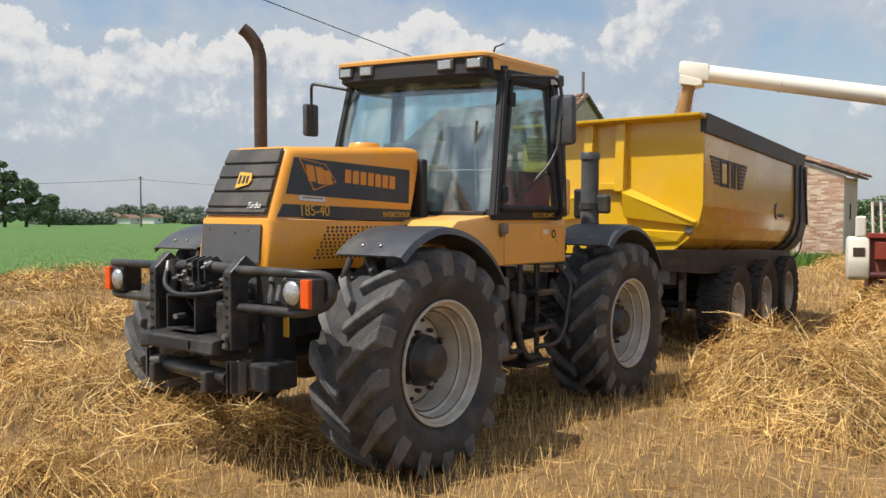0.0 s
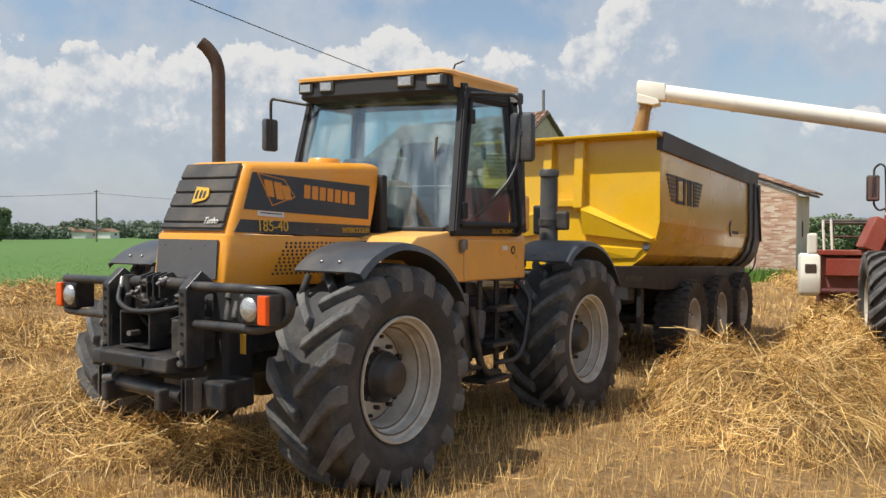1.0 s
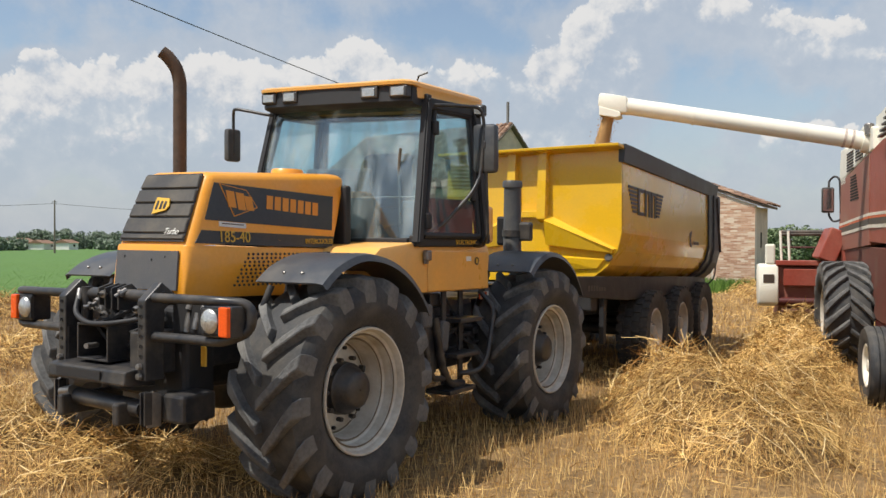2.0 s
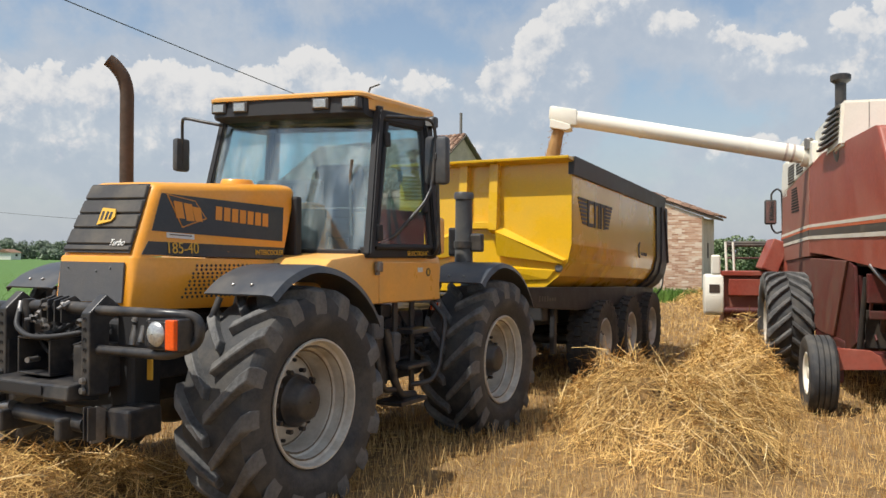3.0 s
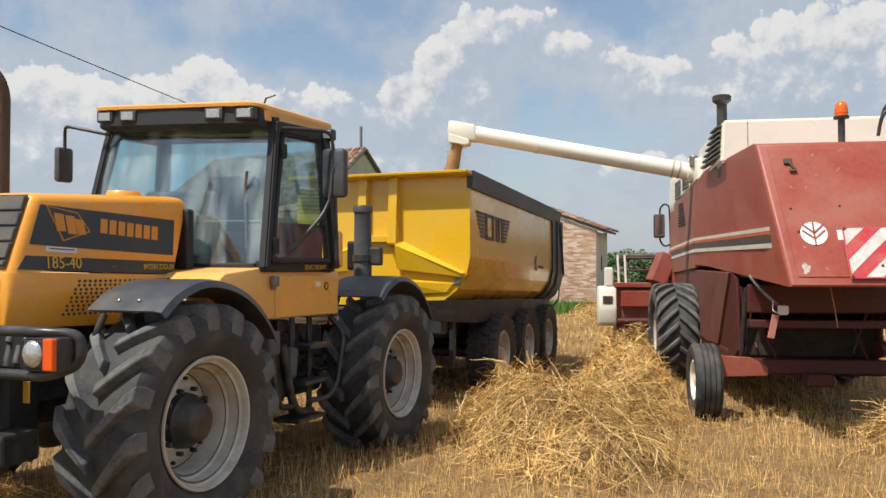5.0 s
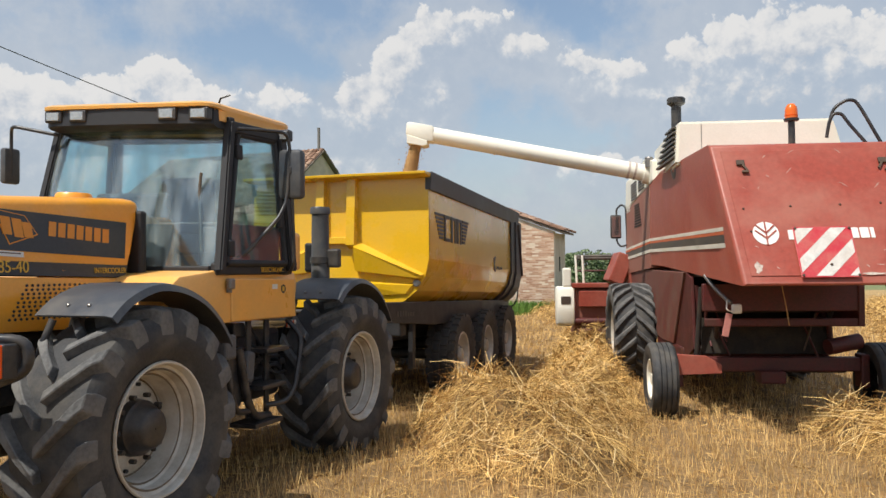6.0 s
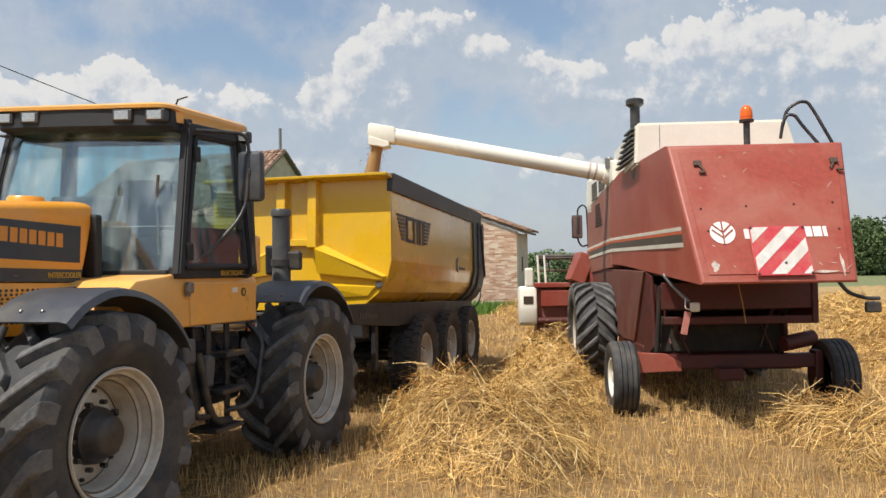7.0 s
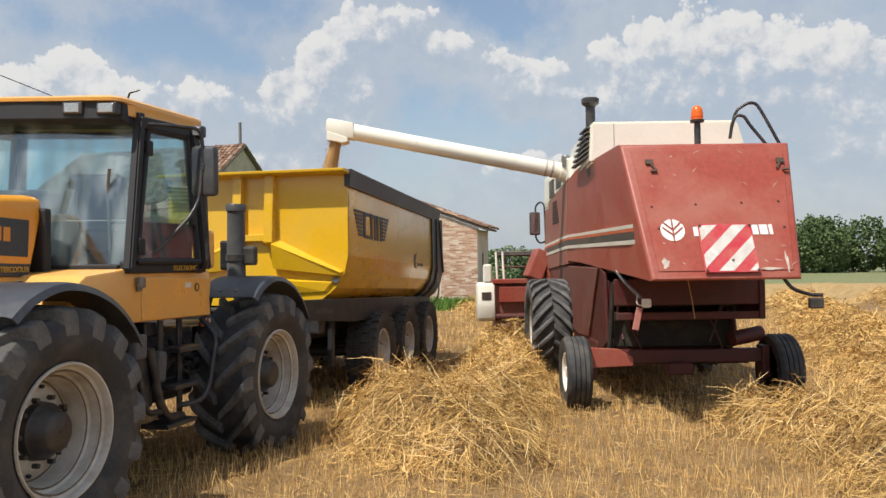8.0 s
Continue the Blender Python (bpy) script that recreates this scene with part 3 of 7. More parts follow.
    for y in (0.0, REAR):
        ptube("axle", [(-0.92, y, 0.69), (0.92, y, 0.69)], 0.11, M["black"], t, 14)
        bm = bmnew()
        bmesh.ops.create_uvsphere(bm, u_segments=16, v_segments=10, radius=0.24, matrix=Matrix.Translation((0, y, 0.71)))
        part("differential", bm, M["black"], t, smooth=60)
        for s in (1, -1):
            ptube("spring_strut", [(s * 0.50, y + 0.12, 0.75), (s * 0.48, y + 0.10, 1.25)], 0.06, M["black"], t, 12)
    # cab lower body
    bm = bmnew()
    prism(bm, [(0.30, 1.36), (0.42, 1.60), (0.55, 1.685), (0.95, 1.725), (2.00, 1.71), (2.04, 1.62), (2.00, 1.33), (0.9, 1.325)], -0.84, 0.84, "x", 0.02)
    part("cab_body", bm, M["orange_pale"], t, "pale orange cab base panel", smooth=30)
    for s in (1, -1):
        bm = bmnew()
        prism(bm, [(1.11, 1.335), (1.10, 1.665), (1.98, 1.655), (2.0, 1.335)], s * 0.832, s * 0.852, "x", 0.012)
        d = part("door_skirt", bm, M["orange_pale"], t, "pale orange lower door panel")
        bm = bmnew()
        box(bm, (s * 0.87 - 0.022, 1.035, 1.585), (s * 0.87 + 0.022, 1.10, 1.665), 0.012)
        box(bm, (s * 0.86 - 0.012, 1.045, 1.56), (s * 0.86 + 0.012, 1.085, 1.60), 0.004)
        part("door_latch", bm, M["steel"], d, "grey metal door latch")
        bm = bmnew()
        bmesh.ops.create_circle(bm, cap_ends=True, radius=0.036, segments=20, matrix=Matrix.Translation((s * 0.8545, 1.80, 1.575)) @ pose(0, 0, 0, 0, 90 * s, 0))
        bmesh.ops.create_circle(bm, cap_ends=True, radius=0.024, segments=20, matrix=Matrix.Translation((s * 0.8535, 1.80, 1.575)) @ pose(0, 0, 0, 0, 90 * s, 0))
        part("round_badge", bm, M["black"], d, "round black and gold emblem")
        bm = bmnew()
        box(bm, (s * 0.8535 - 0.003, 1.785, 1.555), (s * 0.8535 + 0.003, 1.815, 1.595))
        part("badge_mark", bm, M["gold"], d)
        bm = bmnew()
        box(bm, (s * 0.852 - 0.002, 1.64, 1.575), (s * 0.852 + 0.002, 1.715, 1.615))
        part("sticker", bm, M["whitedecal"], d)
        lettering("door_word", "SELECTRONIC", 0.052, Matrix.Translation((s * 0.868, 1.62, 1.725)) @ pose(0, 0, 0, 90, 0, 90 * s), M["gold"], t, squeeze=0.95)
    # cab frame: pillars, sills, headers
    A0, A1 = (0.865, 0.945, 1.715), (0.775, 1.20, 2.86)
    B0, B1 = (0.865, 1.87, 1.715), (0.785, 1.84, 2.86)

    def mir(p, s):
        return (s * p[0], p[1], p[2])
    for s in (1, -1):
        for nm, a, b, w in (("front_pillar", A0, A1, 0.034), ("rear_pillar", B0, B1, 0.05)):
            bm = bmnew()
            pa, pb = Vector(mir(a, s)), Vector(mir(b, s))
            loft(bm, [[pa + Vector((x, y, 0)) for x, y in ((-w, -w), (w, -w), (w, w), (-w, w))], [pb + Vector((x, y, 0)) for x, y in ((-w, -w), (w, -w), (w, w), (-w, w))]])
            bmesh.ops.bevel(bm, geom=list(bm.edges), offset=0.012, segments=2, affect="EDGES")
            part(nm, bm, M["rubberhose"], t, "black cab pillar")
        pbox("door_sill", (s * 0.83 - 0.035, 0.93, 1.69), (s * 0.83 + 0.035, 1.92, 1.775), M["rubberhose"], t, 0.012)
        pbox("door_header", (s * 0.775 - 0.04, 1.18, 2.78), (s * 0.775 + 0.04, 1.9, 2.87), M["rubberhose"], t, 0.012)
        # door: thin frame and pane
        bm = bmnew()
        outer = [(1.015, 1.775), (1.80, 1.775), (1.78, 2.775), (1.275, 2.775)]
        for p, q in zip(outer, outer[1:] + outer[:1]):
            xa, xb = (0.875 - 0.09 * (v[1] - 1.7) / 1.1 for v in (p, q))
            tube(bm, [(s * xa, *p), (s * xb, *q)], 0.024, 8)
        door = part("door", bm, M["rubberhose"], t, "black framed cab door")
        bm = bmnew()
        sheet(bm, [(s * 0.866, 1.03, 1.79), (s * 0.866, 1.79, 1.79), (s * 0.787, 1.77, 2.765), (s * 0.787, 1.285, 2.765)], 0.006, (s, 0, 0))
        o = part("pane", bm, M["glass"], door, "tinted dusty glass pane")
        o.visible_shadow = False
        # added sheet darkens the lower glass, where the console shows dark
        pbox("door_trim", (s * 0.815 - 0.012, 1.04, 1.77), (s * 0.815 + 0.012, 1.79, 2.06), M["interior"], door, 0.01, "dark sheet added behind the lower door glass")
        for z, y in ((1.88, 1.05), (2.63, 1.24)):
            pbox("hinge", (s * (0.895 - 0.09 * (z - 1.7) / 1.1) - 0.02, y - 0.035, z - 0.06), (s * (0.895 - 0.09 * (z - 1.7) / 1.1) + 0.02, y + 0.035, z + 0.06), M["rubberhose"], door, 0.012)
        pbox("door_handle", (s * 0.85 - 0.02, 1.72, 2.05), (s * 0.85 + 0.02, 1.77, 2.14), M["rubberhose"], door, 0.012)
        pbox("tail_light_post", (s * 0.84 - 0.05, 1.93, 1.72), (s * 0.84 + 0.05, 2.02, 2.02), M["orange_pale"], t, 0.03)
    for z0, z1, y in ((1.70, 1.755, 0.935), (2.80, 2.90, 1.20)):
        pbox("screen_rail", (-0.80, y - 0.03, z0), (0.80, y + 0.03, z1), M["rubberhose"], t, 0.012)
    pbox("rear_rail", (-0.80, 1.84, 1.70), (0.80, 1.90, 1.80), M["rubberhose"], t, 0.012)
    pbox("rear_rail", (-0.80, 1.82, 2.78), (0.80, 1.88, 2.88), M["rubberhose"], t, 0.012)
    bm = bmnew()
    for a, b in ((-1, 1),):
        rows = []
        for k in range(9):
            u = -1 + k / 4
            bow = 0.06 * (1 - u * u)
            rows.append([(u * 0.835, 0.945 - bow, 1.75), (u * 0.755, 1.18 - bow, 2.82)])
        for p, q in zip(rows, rows[1:]):
            f = [bm.verts.new(v) for v in (p[0], q[0], q[1], p[1])]
            bm.faces.new(f)
        bmesh.ops.remove_doubles(bm, verts=list(bm.verts), dist=1e-4)
        bmesh.ops.solidify(bm, geom=list(bm.faces), thickness=0.006)
    o = part("windscreen", bm, M["glass"], t, "dusty smeared curved windscreen", smooth=60)
    o.visible_shadow = False
    bm = bmnew()
    sheet(bm, [(-0.77, 1.87, 1.80), (0.77, 1.87, 1.80), (0.76, 1.85, 2.78), (-0.76, 1.85, 2.78)], 0.006, (0, 1, 0))
    o = part("rear_window", bm, M["glass"], t)
    o.visible_shadow = False
    ptube("screen_bar", bent([(-0.66, 1.05, 2.06), (0.79, 1.05, 2.06)], 0.1), 0.006, M["steel"], t)
    # roof with visor and four work lamps
    bm = bmnew()
    slab_rings(bm, [(2.86, 0.80, 0.95, 1.93), (2.875, 0.855, 0.93, 1.97), (2.955, 0.855, 0.93, 1.965), (2.965, 0.86, 0.83, 1.965), (2.988, 0.857, 0.825, 1.96), (3.005, 0.835, 0.85, 1.94), (3.025, 0.74, 0.95, 1.86), (3.035, 0.5, 1.1, 1.75)], -0.03, 0.10)
    roof = part("roof", bm, M["orange_pale"], t, "pale orange cab roof with rounded corners", smooth=35)
    bm = bmnew()
    rings = []
    for k in range(13):
        u = -1 + k / 6
        y = 0.865 - 0.03 * (1 - u * u) + 0.04 * max(0, abs(u) - 0.85) / 0.15
        rings.append([(u * 0.84, y + 0.40, 2.77), (u * 0.84, y + 0.11, 2.77), (u * 0.84, y + 0.03, 2.783), (u * 0.84, y, 2.80), (u * 0.835, y + 0.012, 2.958), (u * 0.83, y + 0.10, 2.962)])
    loft(bm, rings)
    part("visor", bm, M["rubberhose"], roof, "black roof visor", smooth=40)
    for x in (-0.72, -0.45, 0.45, 0.74):
        yl = 0.835 + 0.03 * (x / 0.84) ** 2
        bm = bmnew()
        box(bm, (x - 0.09, yl - 0.016, 2.826), (x + 0.09, yl + 0.05, 2.922), 0.012)
        l = part("work_lamp", bm, M["black"], roof, "rectangular roof work lamp")
        pbox("lens", (x - 0.066, yl - 0.022, 2.840), (x + 0.066, yl - 0.01, 2.908), M["lens"], l, 0.005)
    ptube("aerial_stub", [(0.84, 0.97, 2.97), (0.87, 0.95, 3.0), (0.93, 0.99, 3.03)], 0.008, M["black"], roof, 6)
    bm = bmnew()
    box(bm, (0.90, 1.68, 2.76), (1.00, 1.76, 2.86), 0.02)
    wl = part("side_lamp", bm, M["black"], roof, "small square side work lamp")
    pbox("lens", (0.915, 1.668, 2.775), (0.985, 1.684, 2.845), M["lens"], wl, 0.004)
    pbox("headlining", (-0.78, 0.97, 2.825), (0.78, 1.82, 2.845), M["lining"], roof, 0.006, "pale grey cab headlining")
    # mirrors
    ptube("mirror_arm", bent([(0.82, 1.02, 2.82), (0.98, 1.20, 2.83), (1.155, 1.42, 2.83), (1.165, 1.45, 2.70), (1.15, 1.43, 2.30), (1.13, 1.35, 2.15), (0.98, 1.12, 1.86), (0.86, 0.99, 1.76)], 0.12), 0.015, M["black"], t)
    ptube("mirror_arm", bent([(1.17, 1.47, 2.32), (1.17, 1.50, 1.78), (1.08, 1.56, 1.70), (0.86, 1.66, 1.71)], 0.10), 0.015, M["black"], t)
    bm = bmnew()
    box(bm, (1.05, 1.44, 2.30), (1.27, 1.53, 2.70), 0.035)
    mi = part("mirror", bm, M["fender"], t, "dark grey plastic wing mirror housing", smooth=40)
    pbox("mirror_glass", (1.07, 1.528, 2.33), (1.25, 1.534, 2.67), M["mirror"], mi, 0.002)
    bm = bmnew()
    box(bm, (1.145, 1.43, 2.50), (1.185, 1.47, 2.56), 0.01)
    part("mirror_clamp", bm, M["black"], mi)
    ptube("mirror_arm", bent([(-0.80, 0.98, 2.78), (-1.16, 0.84, 2.84), (-1.27, 0.92, 2.82), (-1.28, 0.93, 2.45)], 0.08), 0.014, M["black"], t)
    bm = bmnew()
    box(bm, (-1.34, 0.86, 2.40), (-1.27, 1.02, 2.68), 0.025)
    part("mirror", bm, M["fender"], t, "dark grey plastic wing mirror housing", smooth=40)
    # inside the cab
    pbox("cab_floor", (-0.78, 0.95, 1.62), (0.78, 1.85, 1.735), M["interior"], t, 0.01)
    bm = bmnew()
    slab_rings(bm, [(1.72, 0.34, 0.98, 1.22), (2.05, 0.30, 1.02, 1.20), (2.12, 0.24, 1.04, 1.18)], 0.0, 0.06)
    part("dashboard", bm, M["interior"], t, smooth=40)
    pbox("instrument_hood", (-0.32, 1.06, 2.06), (0.34, 1.12, 2.30), M["interior"], t, 0.03, "dark instrument hood behind the screen")
    bm = bmnew()
    ringpts = [Vector((0.19 * math.cos(2 * math.pi * k / 24), 0.19 * math.sin(2 * math.pi * k / 24), 0)) for k in range(25)]
    tube(bm, [Matrix.Translation((0, 1.26, 2.12)) @ pose(0, 0, 0, -35) @ p for p in ringpts], 0.016, 8)
    tube(bm, [(0, 1.16, 2.0), (0, 1.26, 2.12)], 0.03, 8)
    part("steering_wheel", bm, M["interior"], t, "black steering wheel", smooth=50)
    bm = bmnew()
    box(bm, (-0.25, 1.36, 1.85), (0.25, 1.80, 2.0), 0.05)
    seat = part("seat", bm, M["cloth"], t, "grey cloth driver seat", smooth=50)
    bm = bmnew()
    box(bm, (-0.24, 1.70, 1.98), (0.24, 1.83, 2.48), 0.06)
    part("seat_back", bm, M["cloth"], seat, smooth=50)
    pbox("seat_base", (-0.18, 1.4, 1.73), (0.18, 1.75, 1.86), M["interior"], t, 0.03)
    for s in (1, -1):
        pbox("console", (s * 0.55 - 0.14, 1.3, 1.73), (s * 0.55 + 0.14, 1.85, 2.05), M["interior"], t, 0.05)
    ptube("grab_rail", bent([(0.66, 1.02, 2.45), (0.62, 1.05, 2.30), (0.64, 1.05, 1.86)], 0.1), 0.012, M["steel"], t)
    # bull bar and front linkage
    for s in (1, -1):
        bm = bmnew()
        prism(bm, [(-1.21, 0.86), (-1.21, 1.36), (-1.10, 1.47), (-0.98, 1.37), (-1.08, 1.30), (-1.08, 0.86)], s * 0.43 - 0.04, s * 0.43 + 0.04, "x", 0.008)
        up = part("bar_upright", bm, M["black"], t, "black perforated steel upright")
        for k in range(7):
            bm = bmnew()
            lathe(bm, [(-0.002, 0.012), (0.003, 0.012), (0.004, 0.002)], 10, "y")
            o = part("hole", bm, M["rubberhose"], up)
            o.location = (s * 0.43, -1.213, 0.95 + 0.062 * k)
        ptube("bull_bar", bent([(s * 0.46, -1.15, 1.375), (s * 1.06, -1.15, 1.375), (s * 1.22, -1.05, 1.36), (s * 1.22, -1.05, 1.20), (s * 1.08, -1.13, 1.135), (s * 0.46, -1.15, 1.135)], 0.13, 5), 0.030, M["black"], t, 12, "black tubular bull bar loop")
        c = 1.075 if s > 0 else -1.0
        bm = bmnew()
        box(bm, (c - 0.125, -1.17, 1.165), (c + 0.125, -1.04, 1.35), 0.01)
        hl = part("headlamp", bm, M["black"], t, "square headlamp with round glass")
        pbox("lamp_bezel", (c - 0.052 * s - 0.078, -1.182, 1.178), (c - 0.052 * s + 0.078, -1.168, 1.338), M["rubberhose"], hl, 0.012)
        bm = bmnew()
        lathe(bm, [(-0.012, 0.074), (-0.018, 0.071), (-0.030, 0.05), (-0.036, 0.004)], 28, "y")
        o = part("lens", bm, M["lens"], hl, "clear ribbed glass lens", smooth=60)
        o.location = (c - 0.052 * s, -1.17, 1.258)
        pbox("indicator", (c + 0.076 * s - 0.038, -1.195, 1.172), (c + 0.076 * s + 0.038, -1.12, 1.345), M["orangelamp"], hl, 0.008, "orange indicator lens")
        # towing arm plates at the bottom
        pbox("linkage_arm", (s * 0.30 - 0.03, -1.30, 0.58), (s * 0.30 + 0.03, -0.85, 0.72), M["black"], t, 0.015)
        bm = bmnew()
        prism(bm, [(-1.22, 0.58), (-1.22, 0.78), (-1.18, 0.80), (-1.13, 0.78), (-1.13, 0.58)], s * 0.50 - 0.008, s * 0.50 + 0.008, "x")
        part("bracket_plate", bm, M["steel"], t)
    bm = bmnew()
    prism(bm, [(-1.29, 0.83), (-1.28, 0.92), (-1.08, 0.95), (-1.08, 0.81)], -0.46, 0.38, "x", 0.012)
    part("cross_beam", bm, M["black"], t, "black steel cross beam with worn top edge")
    ptube("cross_tube", [(-0.35, -1.18, 0.70), (0.42, -1.18, 0.68)], 0.055, M["black"], t, 14)
    ptube("cross_tube", [(-0.48, -1.08, 1.375), (0.48, -1.08, 1.375)], 0.04, M["black"], t, 12)
    bm = bmnew()
    for lo, hi in (((-0.24, -1.22, 1.175), (0.10, -0.95, 1.19)), ((-0.24, -1.22, 0.95), (0.10, -0.95, 0.965)), ((-0.24, -1.22, 0.965), (-0.225, -0.95, 1.175)), ((0.085, -1.22, 0.965), (0.10, -0.95, 1.175)), ((-0.225, -0.98, 0.965), (0.085, -0.95, 1.175))):
        box(bm, lo, hi, 0.004)
    wb = part("hitch_box", bm, M["black"], t, "open black hitch housing")
    for x in (-0.43, 0.43):
        for z in (0.95, 0.89):
            bm = bmnew()
            lathe(bm, [(-0.024, 0.003), (-0.022, 0.02), (0.0, 0.022)], 6, "y")
            o = part("bolt", bm, M["steel"], t)
            o.location = (x, -1.215, z)
    ptube("hydraulic_hose", bent([(-0.36, -1.14, 1.36), (-0.30, -1.20, 1.25), (-0.10, -1.24, 1.19), (0.14, -1.22, 1.20), (0.34, -1.12, 1.24)], 0.12), 0.017, M["rubberhose"], t, 8, "sagging black hydraulic hose")
    ptube("hose_ferrule", [(-0.375, -1.12, 1.40), (-0.345, -1.15, 1.33)], 0.020, M["steel"], t, 8)
    ptube("lift_ram", [(-0.33, -1.10, 1.15), (-0.33, -1.10, 1.42)], 0.035, M["black"], t, 12)
    pbox("valve_plate", (0.46, -1.02, 1.12), (0.98, -1.0, 1.36), M["rubberhose"], t, 0.006, "black valve mounting plate")
    pbox("radiator_cradle", (-0.42, -0.96, 0.70), (0.50, -0.70, 1.30), M["rubberhose"], t, 0.03, "black grimy cradle below the bonnet")
    for x in (-0.42, 0.50):
        for dx in (-0.02, 0.02):
            pbox("slotted_bracket", (x + dx - 0.006, -1.25, 0.60), (x + dx + 0.006, -1.20, 0.80), M["black"], t, 0.003)
    pbox("beam_pocket", (-0.34, -1.296, 0.85), (0.14, -1.288, 0.905), M["rubberhose"], t, 0.0)
    ptube("ram_eye", [(-0.40, -1.22, 0.72), (-0.28, -1.22, 0.74)], 0.035, M["steel"], t, 12)
    ptube("hitch_pin", [(-0.08, -1.18, 1.05), (-0.05, -1.27, 1.05)], 0.018, M["steel"], wb, 8)
    bm = bmnew()
    box(bm, (0.49, -1.12, 0.60), (0.70, -0.85, 0.78), 0.02)
    part("front_weight_box", bm, M["black"], t, "black steel box at the front linkage")
    pbox("yellow_tag", (0.56, -0.86, 0.92), (0.61, -0.85, 1.05), M["gold"], t, 0.003)
    rnd = random.Random(5)
    for k in range(9):
        x0, x1 = rnd.uniform(-0.4, 0.1), rnd.uniform(0.1, 0.42)
        z0, z1 = rnd.uniform(1.15, 1.40), rnd.uniform(1.1, 1.35)
        ptube("hydraulic_hose", bent([(x0, -1.02 + rnd.uniform(-.08, .08), z0), ((x0 + x1) / 2 - 0.1, -1.08, min(z0, z1) - rnd.uniform(0.05, 0.15)), ((x0 + x1) / 2 + 0.1, -1.08, min(z0, z1) - 0.06), (x1, -1.0, z1)], 0.12), rnd.choice((0.010, 0.014, 0.018)), M["rubberhose"], t, 7)
    for k in range(8):
        x, z = rnd.uniform(-0.38, 0.40), rnd.uniform(1.18, 1.42)
        bm = bmnew()
        lathe(bm, [(0.0, 0.018), (0.03, 0.018), (0.032, 0.026), (0.05, 0.026), (0.052, 0.012), (0.08, 0.012)], 8, "y")
        o = part("coupling", bm, M["steel"], t)
        o.matrix_local = pose(x, -1.10, z, rnd.uniform(-40, 40), 0, 180 + rnd.uniform(-30, 30))
    for k in range(4):
        bm = bmnew()
        prism(bm, [(-1.14, 1.28), (-1.14, 1.42), (-1.05, 1.45), (-1.0, 1.40), (-1.02, 1.28)], -0.14 + 0.07 * k, -0.125 + 0.07 * k, "x", 0.003)
        part("lug_plate", bm, M["black"], t)
    for x, z, h in ((0.60, 1.16, 0.12), (0.68, 1.18, 0.10), (0.62, 1.30, 0.06), (0.76, 1.30, 0.05)):
        ptube("valve_body", [(x, -1.02, z), (x + 0.01, -1.0, z + h)], 0.025, M["steel"], t, 10)
    # steps, tanks and rails between the wheels
    for s in (1, -1):
        for k, (z, y0, y1) in enumerate(((0.46, 1.40, 1.80), (0.74, 1.50, 1.86), (1.02, 1.56, 1.90))):
            pbox("step_tread", (s * 0.90 - 0.12, y0, z - 0.018), (s * 0.90 + 0.12, y1, z + 0.018), M["black"], t, 0.008, "black steel step tread")
        for y in (1.54, 1.80):
            pbox("step_hanger", (s * 0.86 - 0.012, y - 0.03, 0.50), (s * 0.86 + 0.012, y + 0.03, 1.30), M["black"], t, 0.006)
        ptube("step_rail", bent([(s * 0.86, 2.12, 1.24), (s * 1.0, 2.14, 1.09), (s * 1.02, 1.98, 0.68), (s * 1.0, 1.88, 0.58), (s * 0.90, 1.72, 0.57)], 0.08), 0.022, M["black"], t)
        ptube("step_rail", bent([(s * 0.95, 1.08, 1.14), (s * 0.98, 1.14, 0.74), (s * 0.98, 1.20, 0.60), (s * 0.94, 1.46, 0.57)], 0.08), 0.024, M["black"], t)
        pbox("battery_box", (s * 0.72 - 0.20, 1.10, 0.62), (s * 0.72 + 0.20, 1.36, 1.06), M["black"], t, 0.02)
        pbox("side_tank", (s * 0.55 - 0.18, 1.42, 0.58), (s * 0.55 + 0.18, 2.25, 1.18), M["black"], t, 0.06)
        pbox("hose_cover", (s * 0.95 - 0.04, 1.06, 1.0), (s * 0.95 + 0.04, 1.20, 1.18), M["mesh_grey"], t, 0.02, m=None)
        pbox("warning_plate", (s * 0.80 - 0.05, 2.02, 1.235), (s * 0.80 + 0.05, 2.03, 1.305), M["whitedecal"], t, 0.002, "red and white striped plate")
        for q in range(3):
            pbox("plate_stripe", (s * 0.80 - 0.045 + 0.033 * q, 2.016, 1.237), (s * 0.80 - 0.032 + 0.033 * q, 2.0205, 1.303), M["orangelamp"], t, 0.0)
    rnd = random.Random(21)
    for s in (1, -1):
        for k in range(7):
            y, z = rnd.uniform(1.08, 1.95), rnd.uniform(0.66, 1.22)
            pbox("valve_block", (s * 0.80 - 0.07, y, z), (s * 0.80 + rnd.uniform(0.02, 0.08), y + rnd.uniform(0.05, 0.16), z + rnd.uniform(0.05, 0.13)), rnd.choice((M["black"], M["rubberhose"], M["chassis"])), t, 0.012)
        for k in range(9):
            y0, z0, z1 = rnd.uniform(1.05, 1.6), rnd.uniform(0.9, 1.28), rnd.uniform(0.65, 1.2)
            ptube("hydraulic_hose", bent([(s * 0.78, y0, z0), (s * 0.88, y0 + 0.10, (z0 + z1) / 2 - 0.08), (s * 0.86, y0 + 0.30, (z0 + z1) / 2 - 0.06), (s * 0.78, y0 + rnd.uniform(0.3, 0.6), z1)], 0.1), rnd.choice((0.010, 0.014)), M["rubberhose"], t, 7)
        bm = bmnew()
